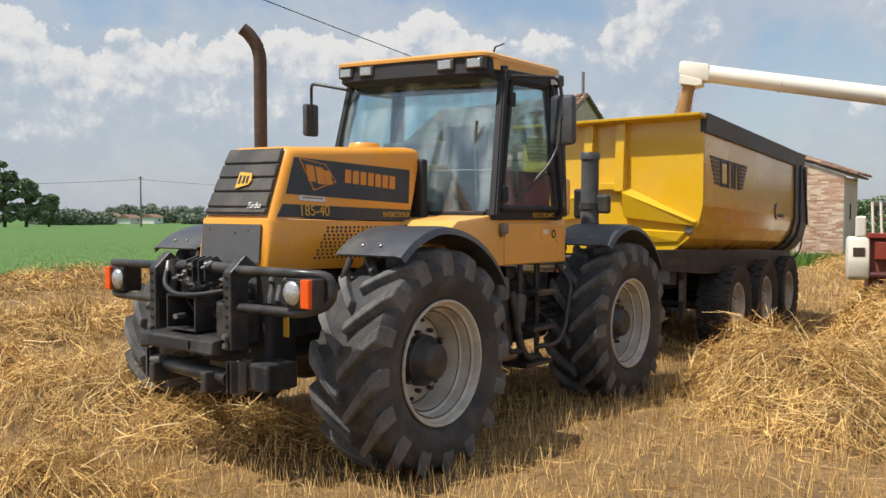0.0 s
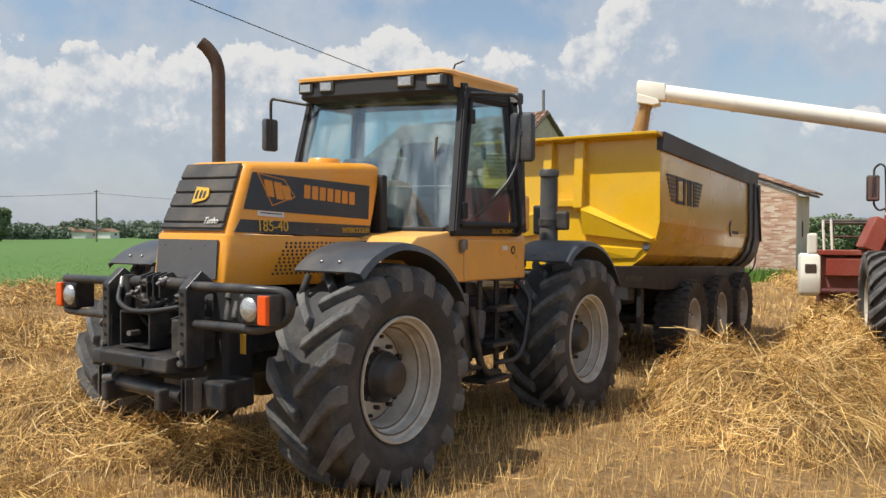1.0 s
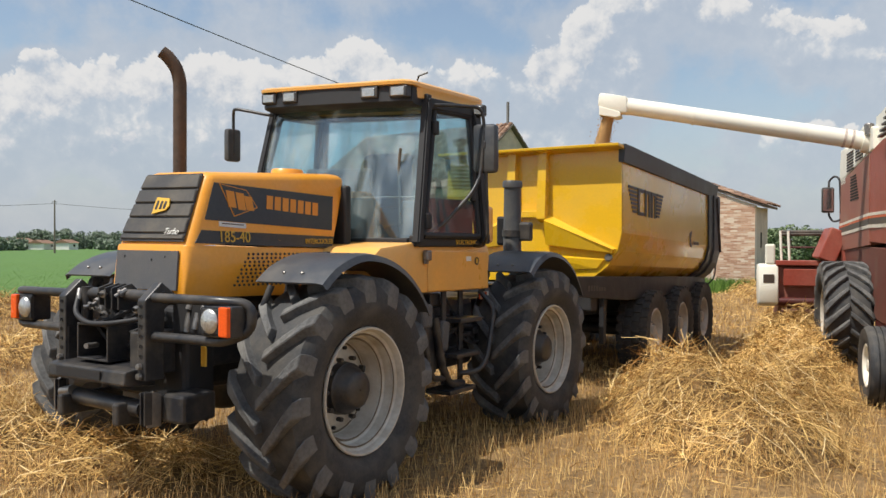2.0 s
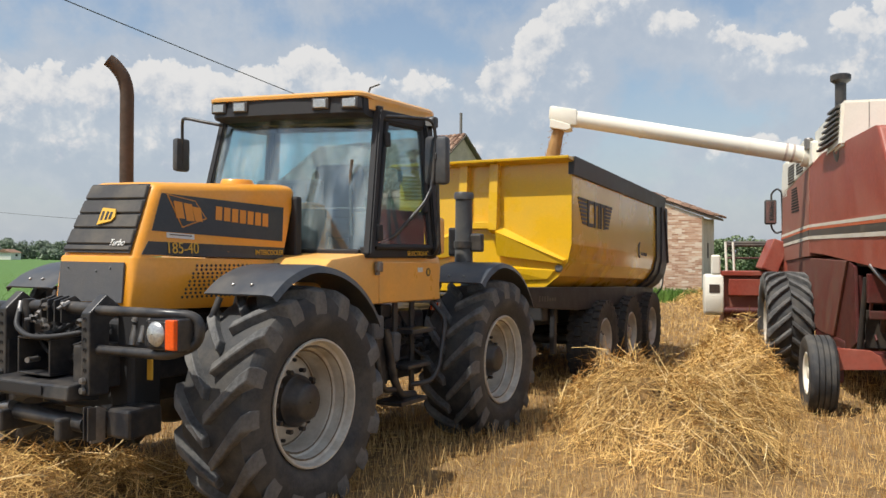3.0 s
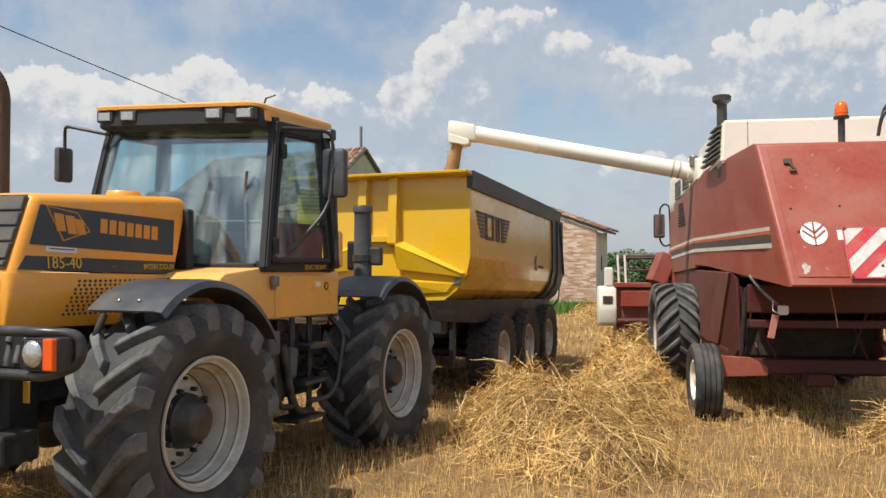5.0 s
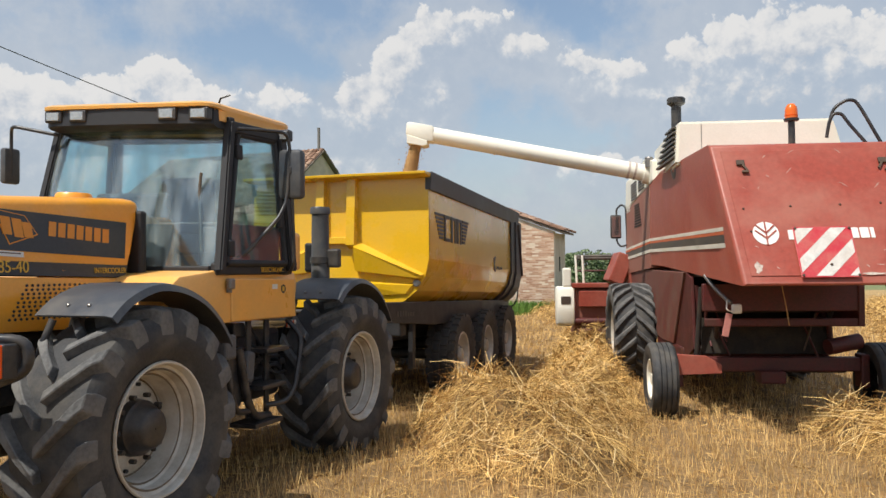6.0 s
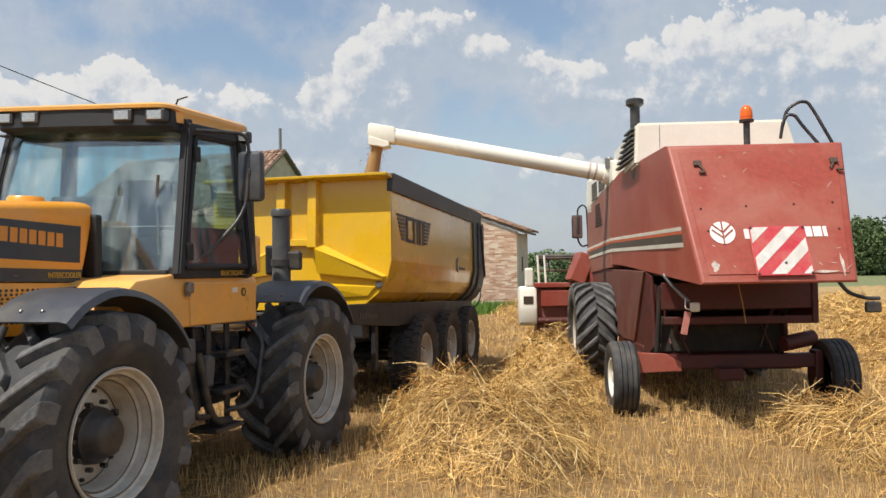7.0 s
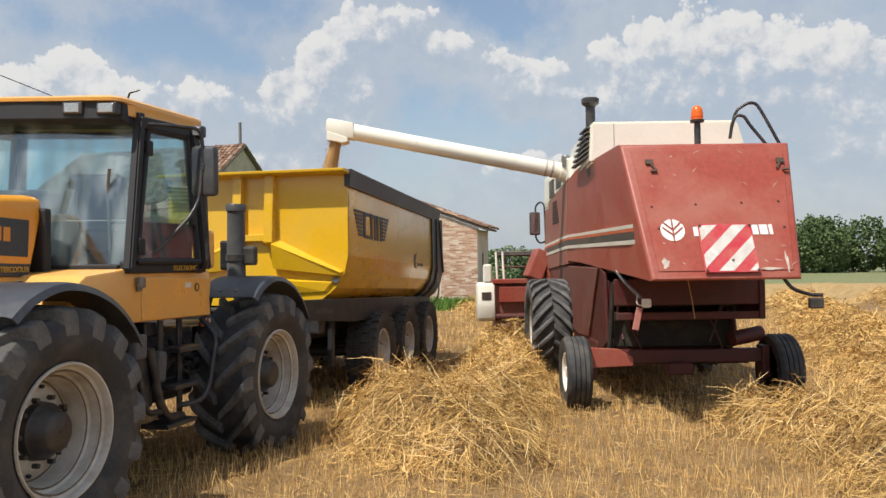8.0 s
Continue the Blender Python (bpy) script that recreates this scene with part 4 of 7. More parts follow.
        box(bm, (s * 0.90 - 0.05, 1.02, 1.02), (s * 0.90 + 0.05, 1.13, 1.26), 0.025, pose(0, 0, 0, -8, 0, 0))
        part("filter_canister", bm, M["mesh_grey"], t, "dusty grey filter canister")
        ptube("side_guard", bent([(s * 0.98, 1.02, 1.14), (s * 1.0, 1.10, 0.74), (s * 0.99, 1.20, 0.60), (s * 0.96, 1.44, 0.58)], 0.09), 0.034, M["black"], t, 10)
    # the body's set and taper: it widens slightly towards the back
    for ob in t.children_recursive:
        if ob.name.split(".")[0] in UNDERCARRIAGE or (ob.parent != t and ob.parent.name.split(".")[0] in UNDERCARRIAGE):
            continue
        m = ob.matrix_basis.copy()
        ob.matrix_basis = Matrix()
        for v in ob.data.vertices:
            p = m @ v.co
            kind = ob.name.split(".")[0]
            if kind in CAB or (ob.parent != t and ob.parent.name.split(".")[0] in CAB):
                p = Vector((p.x * 1.115, p.y - 0.13, 1.63 + (p.z - 1.63) * 0.978))
            if kind not in MASTS:
                p.z += 0.034 * min(1, max(0, (p.z - 1.62) / 0.45))
            # the body leans a little on its springs
            p.z += 0.05 * (0.8 - p.x) * min(1, max(0, (p.z - 1.45) / 1.4))
            if p.y < -0.93:
                p.x += 0.045
            v.co = (p.x * (0.938 + 0.02 * p.y), 1.033 * p.y + 0.238, 1.619 + (p.z - 1.691) * (0.972 + 0.03 * p.y))
    return t


CAB = {"cab_body", "door_skirt", "door_word", "front_pillar", "rear_pillar", "door_sill", "door_header", "door", "tail_light_post", "screen_rail", "rear_rail", "windscreen", "rear_window", "screen_bar", "cab_floor",
       "dashboard", "steering_wheel", "seat", "seat_base", "console", "grab_rail", "instrument_hood"}
MASTS = {"exhaust_pipe", "exhaust_tip", "mirror_arm", "mirror", "mirror_clamp", "mirror_glass", "air_pipe"}
UNDERCARRIAGE = {"wheel", "mudguard", "mudguard_stay", "axle", "differential", "spring_strut", "step_tread", "step_hanger", "step_rail", "battery_box", "side_tank", "hose_cover", "chassis_rail", "gearbox"}
build_tractor()

M["band"] = mat("charcoal_band_paint", (0.045, 0.047, 0.052), 0.45, vary=0.1, dirt=DUST, dirt_amount=0.1)


def road_wheel(parent, name, at, side, radius, half, bead, rim_mat, ribs=0, lugs=0, label=""):
    """A wheel with a blocky or ribbed tyre, its axle along x."""
    bm = bmnew()
    r = radius
    prof = [(-half * 0.8, bead), (-half * 1.0, bead + (r - bead) * 0.4), (-half * 0.98, r * 0.93), (-half * 0.8, r * 0.985)]
    if ribs:
        for k in range(ribs):
            u0, u1 = -0.78 + 1.56 * k / ribs, -0.78 + 1.56 * (k + 1) / ribs
            g = 0.045
            prof += [(half * (u0 + g), r), (half * (u1 - g), r), (half * (u1 - g * 0.6), r - 0.018), (half * (u1 + g * 0.6), r - 0.018)]
    else:
        prof += [(-half * 0.3, r - 0.02), (half * 0.3, r - 0.02)]
    prof += [(half * 0.8, r * 0.985), (half * 0.98, r * 0.93), (half * 1.0, bead + (r - bead) * 0.4), (half * 0.8, bead)]
    lathe(bm, prof, 56)
    w = part(name, bm, M["rubber"], parent, label, smooth=35)
    if lugs:
        for row, u in enumerate((-0.78, -0.27, 0.27, 0.78)):
            bm = bmnew()
            box(bm, (u * half - half * 0.22, -0.045, r - 0.042), (u * half + half * 0.22, 0.045, r + 0.003), 0.004)
            first = part("tread_block", bm, M["rubber"], w)
            for k in range(lugs):
                o = first if k == 0 else new("tread_block", first.data)
                o.parent = w
                o.rotation_euler = (2 * math.pi * (k + 0.5 * (row % 2)) / lugs, 0, 0)
    w.location = at
    s = side
    bm = bmnew()
    lathe(bm, [(s * a * half, q) for a, q in ((0.82, bead + 0.01), (0.86, bead), (0.8, bead - 0.02), (0.55, bead - 0.03), (0.3, bead - 0.06), (0.15, bead * 0.55), (0.45, bead * 0.5), (0.5, bead * 0.3), (0.75, bead * 0.28), (0.78, 0.005))], 40)
    part("rim", bm, rim_mat, w, smooth=40)
    for k in range(8):
        a = 2 * math.pi * k / 8
        bm = bmnew()
        lathe(bm, [(s * half * 0.44, 0.016), (s * half * 0.60, 0.014), (s * half * 0.61, 0.001)], 6)
        o = part("wheel_nut", bm, M["steel"], w)
        o.location = (0, bead * 0.42 * math.cos(a), bead * 0.42 * math.sin(a))
    return w


def build_trailer():
    t = thing("tipping_trailer", pose(0.067, 4.055, -0.035, -1.8, 0, 2.4), "yellow steel tipping trailer with dark rim and three axles", "trailer")
    half = [(1.135, 2.66), (1.145, 1.84), (1.10, 1.63), (1.0, 1.47), (0.84, 1.345), (0.62, 1.27)]

    def section(grow, y, sink=0.0):
        out = [(x + grow, z - (grow if z < 2 else 0)) for x, z in half]
        inn = [(x + grow - 0.035, z - (grow if z < 2 else 0) + (0.03 if z < 1.6 else 0)) for x, z in half]
        pts = out + [(-x, z) for x, z in reversed(out)] + [(-x, z) for x, z in inn] + [(x, z) for x, z in reversed(inn)]
        return [(x, y, z) for x, z in pts]
    bm = bmnew()
    loft(bm, [section(0, 0.60), section(0, 4.92)])
    tub = part("tub", bm, M["yellow"], t, "glossy yellow half round tub", smooth=12)
    bm = bmnew()
    prism(bm, half + [(-x, z) for x, z in reversed(half)], 0.575, 0.62, "y")
    part("front_wall", bm, M["yellow"], t, "yellow ribbed front wall")
    bm = bmnew()
    prism(bm, [(0.60, 2.765), (0.55, 2.785), (0.365, 2.795), (0.36, 2.828), (0.60, 2.828)], -1.165, 1.165, "x", 0.006)
    part("front_lip", bm, M["yellow"], t, "yellow overhanging front lip")
    pbox("front_wall_top", (-1.14, 0.575, 2.66), (1.14, 0.615, 2.80), M["yellow"], t, 0.0)
    for x in (0.20, -0.20):
        bm = bmnew()
        prism(bm, [(0.58, 2.82), (0.49, 2.82), (0.46, 2.0), (0.58, 1.96)], x - 0.055, x + 0.055, "x", 0.006)
        part("wall_rib", bm, M["yellow"], t)
    pbox("wall_rib", (-0.16, 0.50, 2.02), (0.16, 0.58, 2.10), M["yellow"], t, 0.006)
    for s in (1, -1):
        bm = bmnew()
        a = [(s * 0.25, 0.578, 2.06), (s * 1.09, 0.578, 1.66), (s * 1.07, 0.578, 1.60), (s * 0.25, 0.578, 1.72)]
        b = [(s * 0.25, 0.44, 1.98), (s * 1.07, 0.50, 1.645), (s * 1.05, 0.52, 1.61), (s * 0.25, 0.50, 1.70)]
        loft(bm, [a, b])
        part("gusset", bm, M["yellow"], t, "yellow folded gusset plate")
        bm = bmnew()
        a = [(s * 0.2, 0.578, 1.60), (s * 0.98, 0.578, 1.545), (s * 0.90, 0.578, 1.42), (s * 0.2, 0.578, 1.38)]
        b = [(s * 0.2, 0.50, 1.56), (s * 0.95, 0.545, 1.53), (s * 0.86, 0.55, 1.43), (s * 0.2, 0.55, 1.40)]
        loft(bm, [a, b])
        part("gusset", bm, M["yellow"], t)
        bm = bmnew()
        lathe(bm, [(0.0, 0.045), (-0.02, 0.045), (-0.028, 0.03), (-0.028, 0.002)], 20, "y")
        o = part("pivot_cap", bm, M["steel"], t, "round grey steel cap")
        o.location = (s * 1.0, 0.575, 1.555)
        bm = bmnew()
        prism(bm, [(1.10, 2.64), (1.165, 2.635), (1.185, 2.845), (1.10, 2.845)] if s > 0 else [(-1.10, 2.64), (-1.10, 2.845), (-1.185, 2.845), (-1.165, 2.635)], 0.56, 5.47, "y", 0.006)
        part("top_band", bm, M["band"], t, "dark grey top rail")
        # side marks: striped wings and three plain blocks, a small emblem
        x0, x1 = (s * 1.132, s * 1.150)
        lo, hi = min(x0, x1), max(x0, x1)
        for k in range(7):
            z = 2.385 - 0.046 * k
            ya, yb = 0.80 + 0.028 * k, 1.13
            yc, yd = 1.98, 2.27 - 0.028 * k
            for a, b in ((ya, yb), (yc, yd)):
                pbox("wing_bar", (lo, a, z - 0.014), (hi, b, z + 0.016), M["band"], t, 0.0)
        for a, b in ((1.17, 1.42), (1.46, 1.69), (1.73, 1.95)):
            for za, zb, yy0, yy1 in ((2.36, 2.40, a, b), (2.08, 2.36, a, a + 0.07), (2.08, 2.12, a, b) if a < 1.4 else (2.08, 2.36, b - 0.07, b)):
                pbox("mark_block", (lo, yy0, za), (hi, yy1, zb), M["band"], t, 0.0)
        bm = bmnew()
        prism(bm, [(3.72, 1.98), (3.86, 2.02), (3.80, 1.90), (3.86, 1.78), (3.74, 1.82)], lo, hi, "x")
        part("emblem", bm, M["band"], t)
        for k in range(4):
            pbox("emblem_bar", (lo, 3.92 + 0.1 * k, 1.82), (hi, 3.985 + 0.1 * k, 1.865), M["band"], t, 0.0)
    bm = bmnew()
    loft(bm, [section(0.03, 4.90), section(0.03, 5.14)])
    part("tail_frame", bm, M["black"], t, "black tail frame")
    bm = bmnew()
    loft(bm, [section(0.055, 5.16), section(0.075, 5.47)])
    loft(bm, [section(0.045, 5.51), section(0.045, 5.64)])
    part("tail_frame", bm, M["band"], t)
    bm = bmnew()
    prism(bm, [(x + 0.02, z) for x, z in half] + [(-x - 0.02, z) for x, z in reversed(half)], 5.54, 5.60, "y")
    part("tailgate", bm, M["band"], t, "dark grey tailgate")
    for s in (1, -1):
        ptube("gate_ram", [(s * 1.20, 5.27, 2.62), (s * 1.215, 5.47, 1.75)], 0.03, M["black"], t)
        ptube("cable", bent([(s * 1.15, 5.5, 1.6), (s * 1.12, 5.55, 1.3), (s * 0.98, 5.3, 1.15)], 0.15), 0.012, M["rubberhose"], t)
        bm = bmnew()
        prism(bm, [(-0.35, 1.13), (-0.35, 1.34), (5.6, 1.34), (5.6, 1.12), (1.4, 1.05)], s * 0.92 - 0.04, s * 0.92 + 0.04, "x", 0.01)
        fr = part("chassis_beam", bm, M["chassis"], t, "dark grey chassis side beam")
        for k in range(7):
            pbox("frame_mark", (s * 0.962 - 0.002, 0.02 + 0.085 * k, 1.18), (s * 0.962 + 0.002, 0.075 + 0.085 * k, 1.24 - 0.02 * (k > 3)), M["slat"], fr, 0.0)
        pbox("stay", (s * 0.86 - 0.03, 0.75, 0.55), (s * 0.86 + 0.03, 0.85, 1.1), M["chassis"], t, 0.01)
        for y in (2.30, 3.70, 5.05):
            road_wheel(t, "wheel", (s * 0.90, y, 0.545 + 0.0314 * y), s, 0.545, 0.20, 0.30, M["rim"], lugs=26, label="dusty blocky trailer wheel")
    pbox("drawbar", (-0.12, -0.55, 0.72), (0.12, 1.6, 0.95), M["chassis"], t, 0.02)
    pbox("front_frame", (-0.9, 0.3, 0.95), (0.9, 0.5, 1.25), M["chassis"], t, 0.02)
    pbox("centre_frame", (-0.5, 0.5, 0.85), (0.5, 5.2, 1.24), M["chassis"], t, 0.02)
    for y in (2.30, 3.70, 5.05):
        ptube("axle", [(-0.8, y, 0.545 + 0.0314 * y), (0.8, y, 0.545 + 0.0314 * y)], 0.07, M["chassis"], t, 12)
    # load
    M["grain"] = mat("wheat_grain", (0.42, 0.24, 0.09), 0.8, vary=0.4, grain=180, bump=0.6)
    bm = bmnew()
    bmesh.ops.create_grid(bm, x_segments=24, y_segments=48, size=1.0, matrix=Matrix.Translation((0, 2.6, 2.2)) @ Matrix.Diagonal((1.08, 1.95, 1, 1)))
    for v in bm.verts:
        d = ((v.co.x - 0.1) ** 2 + (v.co.y - 4.0) ** 2) ** 0.5
        v.co.z += 0.45 * max(0.0, 1 - d / 1.4) + 0.03 * noise.noise(v.co * 3)
    bmesh.ops.solidify(bm, geom=list(bm.faces), thickness=0.3)
    g = part("wheat_grain", bm, M["grain"], None, smooth=60)
    g.matrix_world = pose(0.067, 4.055, -0.035, -1.8, 0, 2.4)
    tagged(g, "loose golden wheat grain heaped in the trailer", "grain", kind="stuff")
    return t


build_trailer()

M["stripe_white"] = mat("cream_stripe", (0.74, 0.70, 0.60), 0.5, vary=0.06, dirt=DUST, dirt_amount=0.3)
M["stripe_orange"] = mat("orange_stripe", (0.62, 0.14, 0.05), 0.5, vary=0.06)
M["stripe_dark"] = mat("dark_stripe", (0.06, 0.055, 0.05), 0.5, vary=0.1, dirt=DUST, dirt_amount=0.2)
# near-black: the shade of deep openings is in this colour, some dirt too
M["void"] = mat("dark_opening_shade", (0.02, 0.016, 0.014), 0.9, vary=0.3, dirt=(0.10, 0.075, 0.045), dirt_amount=0.4, dirt_scale=6)
# duller red: shade from the hood put into the paint, dust patches kept
M["red_hood_shade"] = mat("dusty_hood_shade_red", (0.15, 0.040, 0.027), 0.65, vary=0.2, dirt=(0.17, 0.11, 0.075), dirt_amount=0.6, dirt_scale=2.5)
M["boardred"] = mat("red_reflective_board", (0.50, 0.035, 0.05), 0.4, vary=0.08, dirt=DUST, dirt_amount=0.25, dirt_scale=5)


COMBINE = pose(4.832, 5.71, 0, 0, 0, 14.2) @ Matrix.Diagonal((0.964, 0.964, 0.964, 1))


def hood_side(y, z):
    """The hood's half width: it narrows downwards at the tail."""
    v = min(max((2.98 - z) / 1.41, 0), 1)
    yr, xr = -1.08 - 0.70 * v, 0.885 - 0.165 * v
    u = min(max((y - yr) / (2.9 - yr), 0), 1)
    return xr + (0.845 - xr) * u


def tail_y(z):
    return -1.08 - 0.70 * (2.98 - z) / 1.41


M["boardwhite"] = mat("dirty_white_board", (0.62, 0.60, 0.56), 0.5, vary=0.2, grain=15, dirt=(0.40, 0.33, 0.27), dirt_amount=0.5, dirt_scale=8)
M["flag"] = mat("faded_pink_plate", (0.50, 0.20, 0.17), 0.6, vary=0.15)
M["bare"] = mat("bare_flaking_metal", (0.50, 0.42, 0.36), 0.6, vary=0.35, grain=25)


def build_combine():
    t = thing("combine_harvester", COMBINE, "faded red combine harvester with cream grain tank and unloading auger", "harvester")
    # straw hood
    bm = bmnew()
    tail = [(-0.885, -1.08, 2.98), (0.93, -1.08, 2.98), (0.725, -1.80, 1.53), (-0.745, -1.80, 1.53)]
    mid = [(-0.855, 1.9, 3.07), (0.885, 1.9, 3.07), (0.86, 1.9, 1.74), (-0.83, 1.9, 1.74)]
    fore = [(-0.84, 2.9, 3.0), (0.885, 2.9, 3.0), (0.885, 2.9, 1.77), (-0.84, 2.9, 1.77)]
    vs = loft(bm, [tail, mid, fore])
    es = [e for e in bm.edges if all(v in vs[0] for v in e.verts)]
    bmesh.ops.bevel(bm, geom=es, offset=0.045, segments=4, profile=0.5, affect="EDGES")
    hood = part("straw_hood", bm, M["red"], t, "faded scratched red straw hood", smooth=30)
    # tail panel, a little proud, with its fixings
    way = Vector((0, -1.41, 0.70)).normalized()
    upv = Vector((0, 0.70, 1.41)).normalized()

    def on_tail(x, z, proud=0.0):
        return Vector((x, tail_y(z), z)) + way * proud
    tail_m = Matrix.Translation((0, 0, 0)) @ Matrix(((1, 0, way.x), (0, upv.y, way.y), (0, upv.z, way.z))).to_4x4()

    def at_tail(x, z, proud):
        m = tail_m.copy()
        m.translation = on_tail(x, z, proud)
        return m
    bm = bmnew()
    sheet(bm, [on_tail(-0.775, 2.90), on_tail(0.84, 2.90), on_tail(0.655, 1.62), on_tail(-0.665, 1.62)], 0.010, way)
    bmesh.ops.bevel(bm, geom=list(bm.edges), offset=0.004, segments=1, affect="EDGES")
    panel = part("tail_panel", bm, M["red"], t, "faded red tail panel with scuffed paint")
    for x in (-0.60, 0.775):
        bm = bmnew()
        box(bm, (-0.04, -0.03, 0.0), (0.04, 0.03, 0.025), 0.006)
        box(bm, (-0.01, -0.11, 0.012), (0.012, -0.02, 0.024), 0.0, pose(0, 0, 0, 0, 0, -30 if x > 0 else 30))
        box(bm, (0.0, -0.125, 0.010), (0.07, -0.10, 0.03), 0.004)
        o = part("latch", bm, M["rust"], panel, "rusty spring latch")
        o.matrix_local = at_tail(x, 2.76, 0.012)
    for x, z in ((-0.64, 2.28), (-0.19, 2.30), (0.28, 2.31), (0.66, 2.32), (-0.60, 2.05), (0.66, 2.05)):
        bm = bmnew()
        bmesh.ops.create_uvsphere(bm, u_segments=8, v_segments=5, radius=0.012)
        o = part("bolt", bm, M["rust"], panel)
        o.matrix_local = at_tail(x, z, 0.013)
    # round leaf emblem
    bm = bmnew()
    bmesh.ops.create_circle(bm, cap_ends=True, radius=0.125, segments=32)
    for v in bm.verts:
        v.co.x *= 0.98
        v.co.y *= 1.0
    bmesh.ops.solidify(bm, geom=list(bm.faces), thickness=0.004)
    e = part("round_emblem", bm, M["whitedecal"], panel, "round white leaf emblem")
    e.matrix_local = at_tail(-0.467, 2.03, 0.016)
    for a, b in (((0, -0.13), (0, 0.13)), ((0, -0.06), (0.10, 0.03)), ((0, -0.06), (-0.10, 0.03)), ((0, 0.0), (0.09, 0.09)), ((0, 0.0), (-0.09, 0.09))):
        bm = bmnew()
        p, q = Vector((*a, 0.004)), Vector((*b, 0.004))
        n = (q - p).normalized().cross(Vector((0, 0, 1))) * 0.007
        sheet(bm, [p - n, q - n, q + n, p + n], 0.003, (0, 0, 1))
        part("emblem_vein", bm, M["red"], e)
    # maker's word as plain blocks either side of the board
    for x0, x1, z0, z1 in ((-0.26, -0.18, 1.965, 2.06), (0.31, 0.39, 1.975, 2.075), (0.405, 0.485, 1.975, 2.075), (0.50, 0.535, 1.975, 2.075)):
        bm = bmnew()
        sheet(bm, [on_tail(x0, z1, 0.010), on_tail(x1, z1, 0.010), on_tail(x1, z0, 0.010), on_tail(x0, z0, 0.010)], 0.006, way)
        part("word_block", bm, M["whitedecal"], panel)
    # striped warning board
    bm = bmnew()
    box(bm, (-0.27, -0.27, 0), (0.27, 0.27, 0.008), 0.003)
    board = part("warning_board", bm, M["boardred"], t, "square red and white striped warning board")
    board.matrix_local = at_tail(0.05, 1.835, 0.03)
    for k in range(4):
        c = -0.48 + 0.30 * k
        poly = []
        lim = 0.256
        # a diagonal band cut to the board's square
        pts = [(-lim, -lim), (lim, -lim), (lim, lim), (-lim, lim)]
        for side_, keep in ((c, 1), (c + 0.145, -1)):
            out = []
            for i, p in enumerate(pts):
                q = pts[(i + 1) % len(pts)]
                dp, dq = keep * ((p[0] - p[1]) - side_), keep * ((q[0] - q[1]) - side_)
                if dp >= 0:
                    out.append(p)
                if dp * dq < 0:
                    u = dp / (dp - dq)
                    out.append((p[0] + u * (q[0] - p[0]), p[1] + u * (q[1] - p[1])))
            pts = out
            if not pts:
                break
        if len(pts) > 2:
            bm = bmnew()
            prism(bm, pts, 0.008, 0.011, "z")
            part("stripe", bm, M["boardwhite"], board, "dirty white reflective stripe")
    for x, y in ((-0.25, -0.25), (0.25, -0.25), (0.25, 0.25), (-0.25, 0.25), (0.02, -0.14)):
        bm = bmnew()
        lathe(bm, [(0.009, 0.014), (0.02, 0.012), (0.022, 0.001)], 10, "z")
        o = part("bolt", bm, M["rust"], board)
        o.location = (x, y, 0)
    # dented, flaking lower corner
    for x, w, h in ((-0.585, 0.035, 0.05), (0.61, 0.014, 0.10), (0.45, 0.10, 0.012), (0.10, 0.06, 0.008)):
        bm = bmnew()
        ring = [on_tail(x + w * math.cos(a) * (1 + 0.35 * math.sin(5 * a)), (1.70 if h > 0.02 else 1.635) + h * math.sin(a) * (1 + 0.3 * math.cos(3 * a)), 0.011) for a in [2 * math.pi * k / 14 for k in range(14)]]
        sheet(bm, ring, 0.002, way)
        part("paint_flake", bm, M["bare"], panel, "patch of bare flaking metal")
    rnd = random.Random(31)
    for k in range(22):
        x, z, tilt = rnd.uniform(-0.62, 0.68), rnd.choice((rnd.uniform(2.45, 2.88), rnd.uniform(1.66, 1.95))), rnd.uniform(-0.9, 0.9)
        ln, wd = rnd.uniform(0.012, 0.05), rnd.uniform(0.0012, 0.0035)
        ring = [on_tail(x + u * math.cos(tilt) - v * math.sin(tilt), z + u * math.sin(tilt) + v * math.cos(tilt), 0.0105) for u, v in ((-ln, 0), (-ln * 0.3, -wd), (ln * 0.5, -wd * 0.7), (ln, 0), (ln * 0.2, wd), (-ln * 0.6, wd * 0.6))]
        bm = bmnew()
        sheet(bm, ring, 0.0015, way)
        part("paint_scratch", bm, M["bare"], panel, "pale scratch through the red paint")
    # side stripes
    for s in (-1, 1):
        for z0, z1, mm in ((2.075, 2.115, "stripe_white"), (2.04, 2.072, "stripe_orange"), (1.955, 2.037, "stripe_dark"), (1.905, 1.952, "stripe_white")):
            bm = bmnew()
            ys = [None, 0.0, 1.5, 2.88]
            rings = []
            for y in ys:
                rr = []
                for z, p in ((z0, -0.004), (z1, -0.004), (z1, 0.012), (z0, 0.012)):
                    yy = tail_y(z) + 0.03 if y is None else y
                    zz = z + 0.012 * (yy + 1.5)
                    rr.append((s * (hood_side(yy, z) + p), yy, zz))
                rings.append(rr)
            loft(bm, rings)
            part("side_stripe", bm, M[mm], hood)
            bm = bmnew()
            dz = 0.012 * 4.4
            prism(bm, [(2.92, z0 + dz), (2.92, z1 + dz), (5.68, z1 - 0.06 + dz * 0.6), (5.68, z0 - 0.06 + dz * 0.6)], s * 0.848, s * 0.858, "x")
            part("side_stripe", bm, M[mm], hood)
    # front body: dusty side panels, cream upper panels and louvres
    bm = bmnew()
    prism(bm, [(2.895, 1.72), (2.895, 3.0), (5.7, 2.78), (5.7, 1.62)], -0.85, 0.85, "x", 0.004)
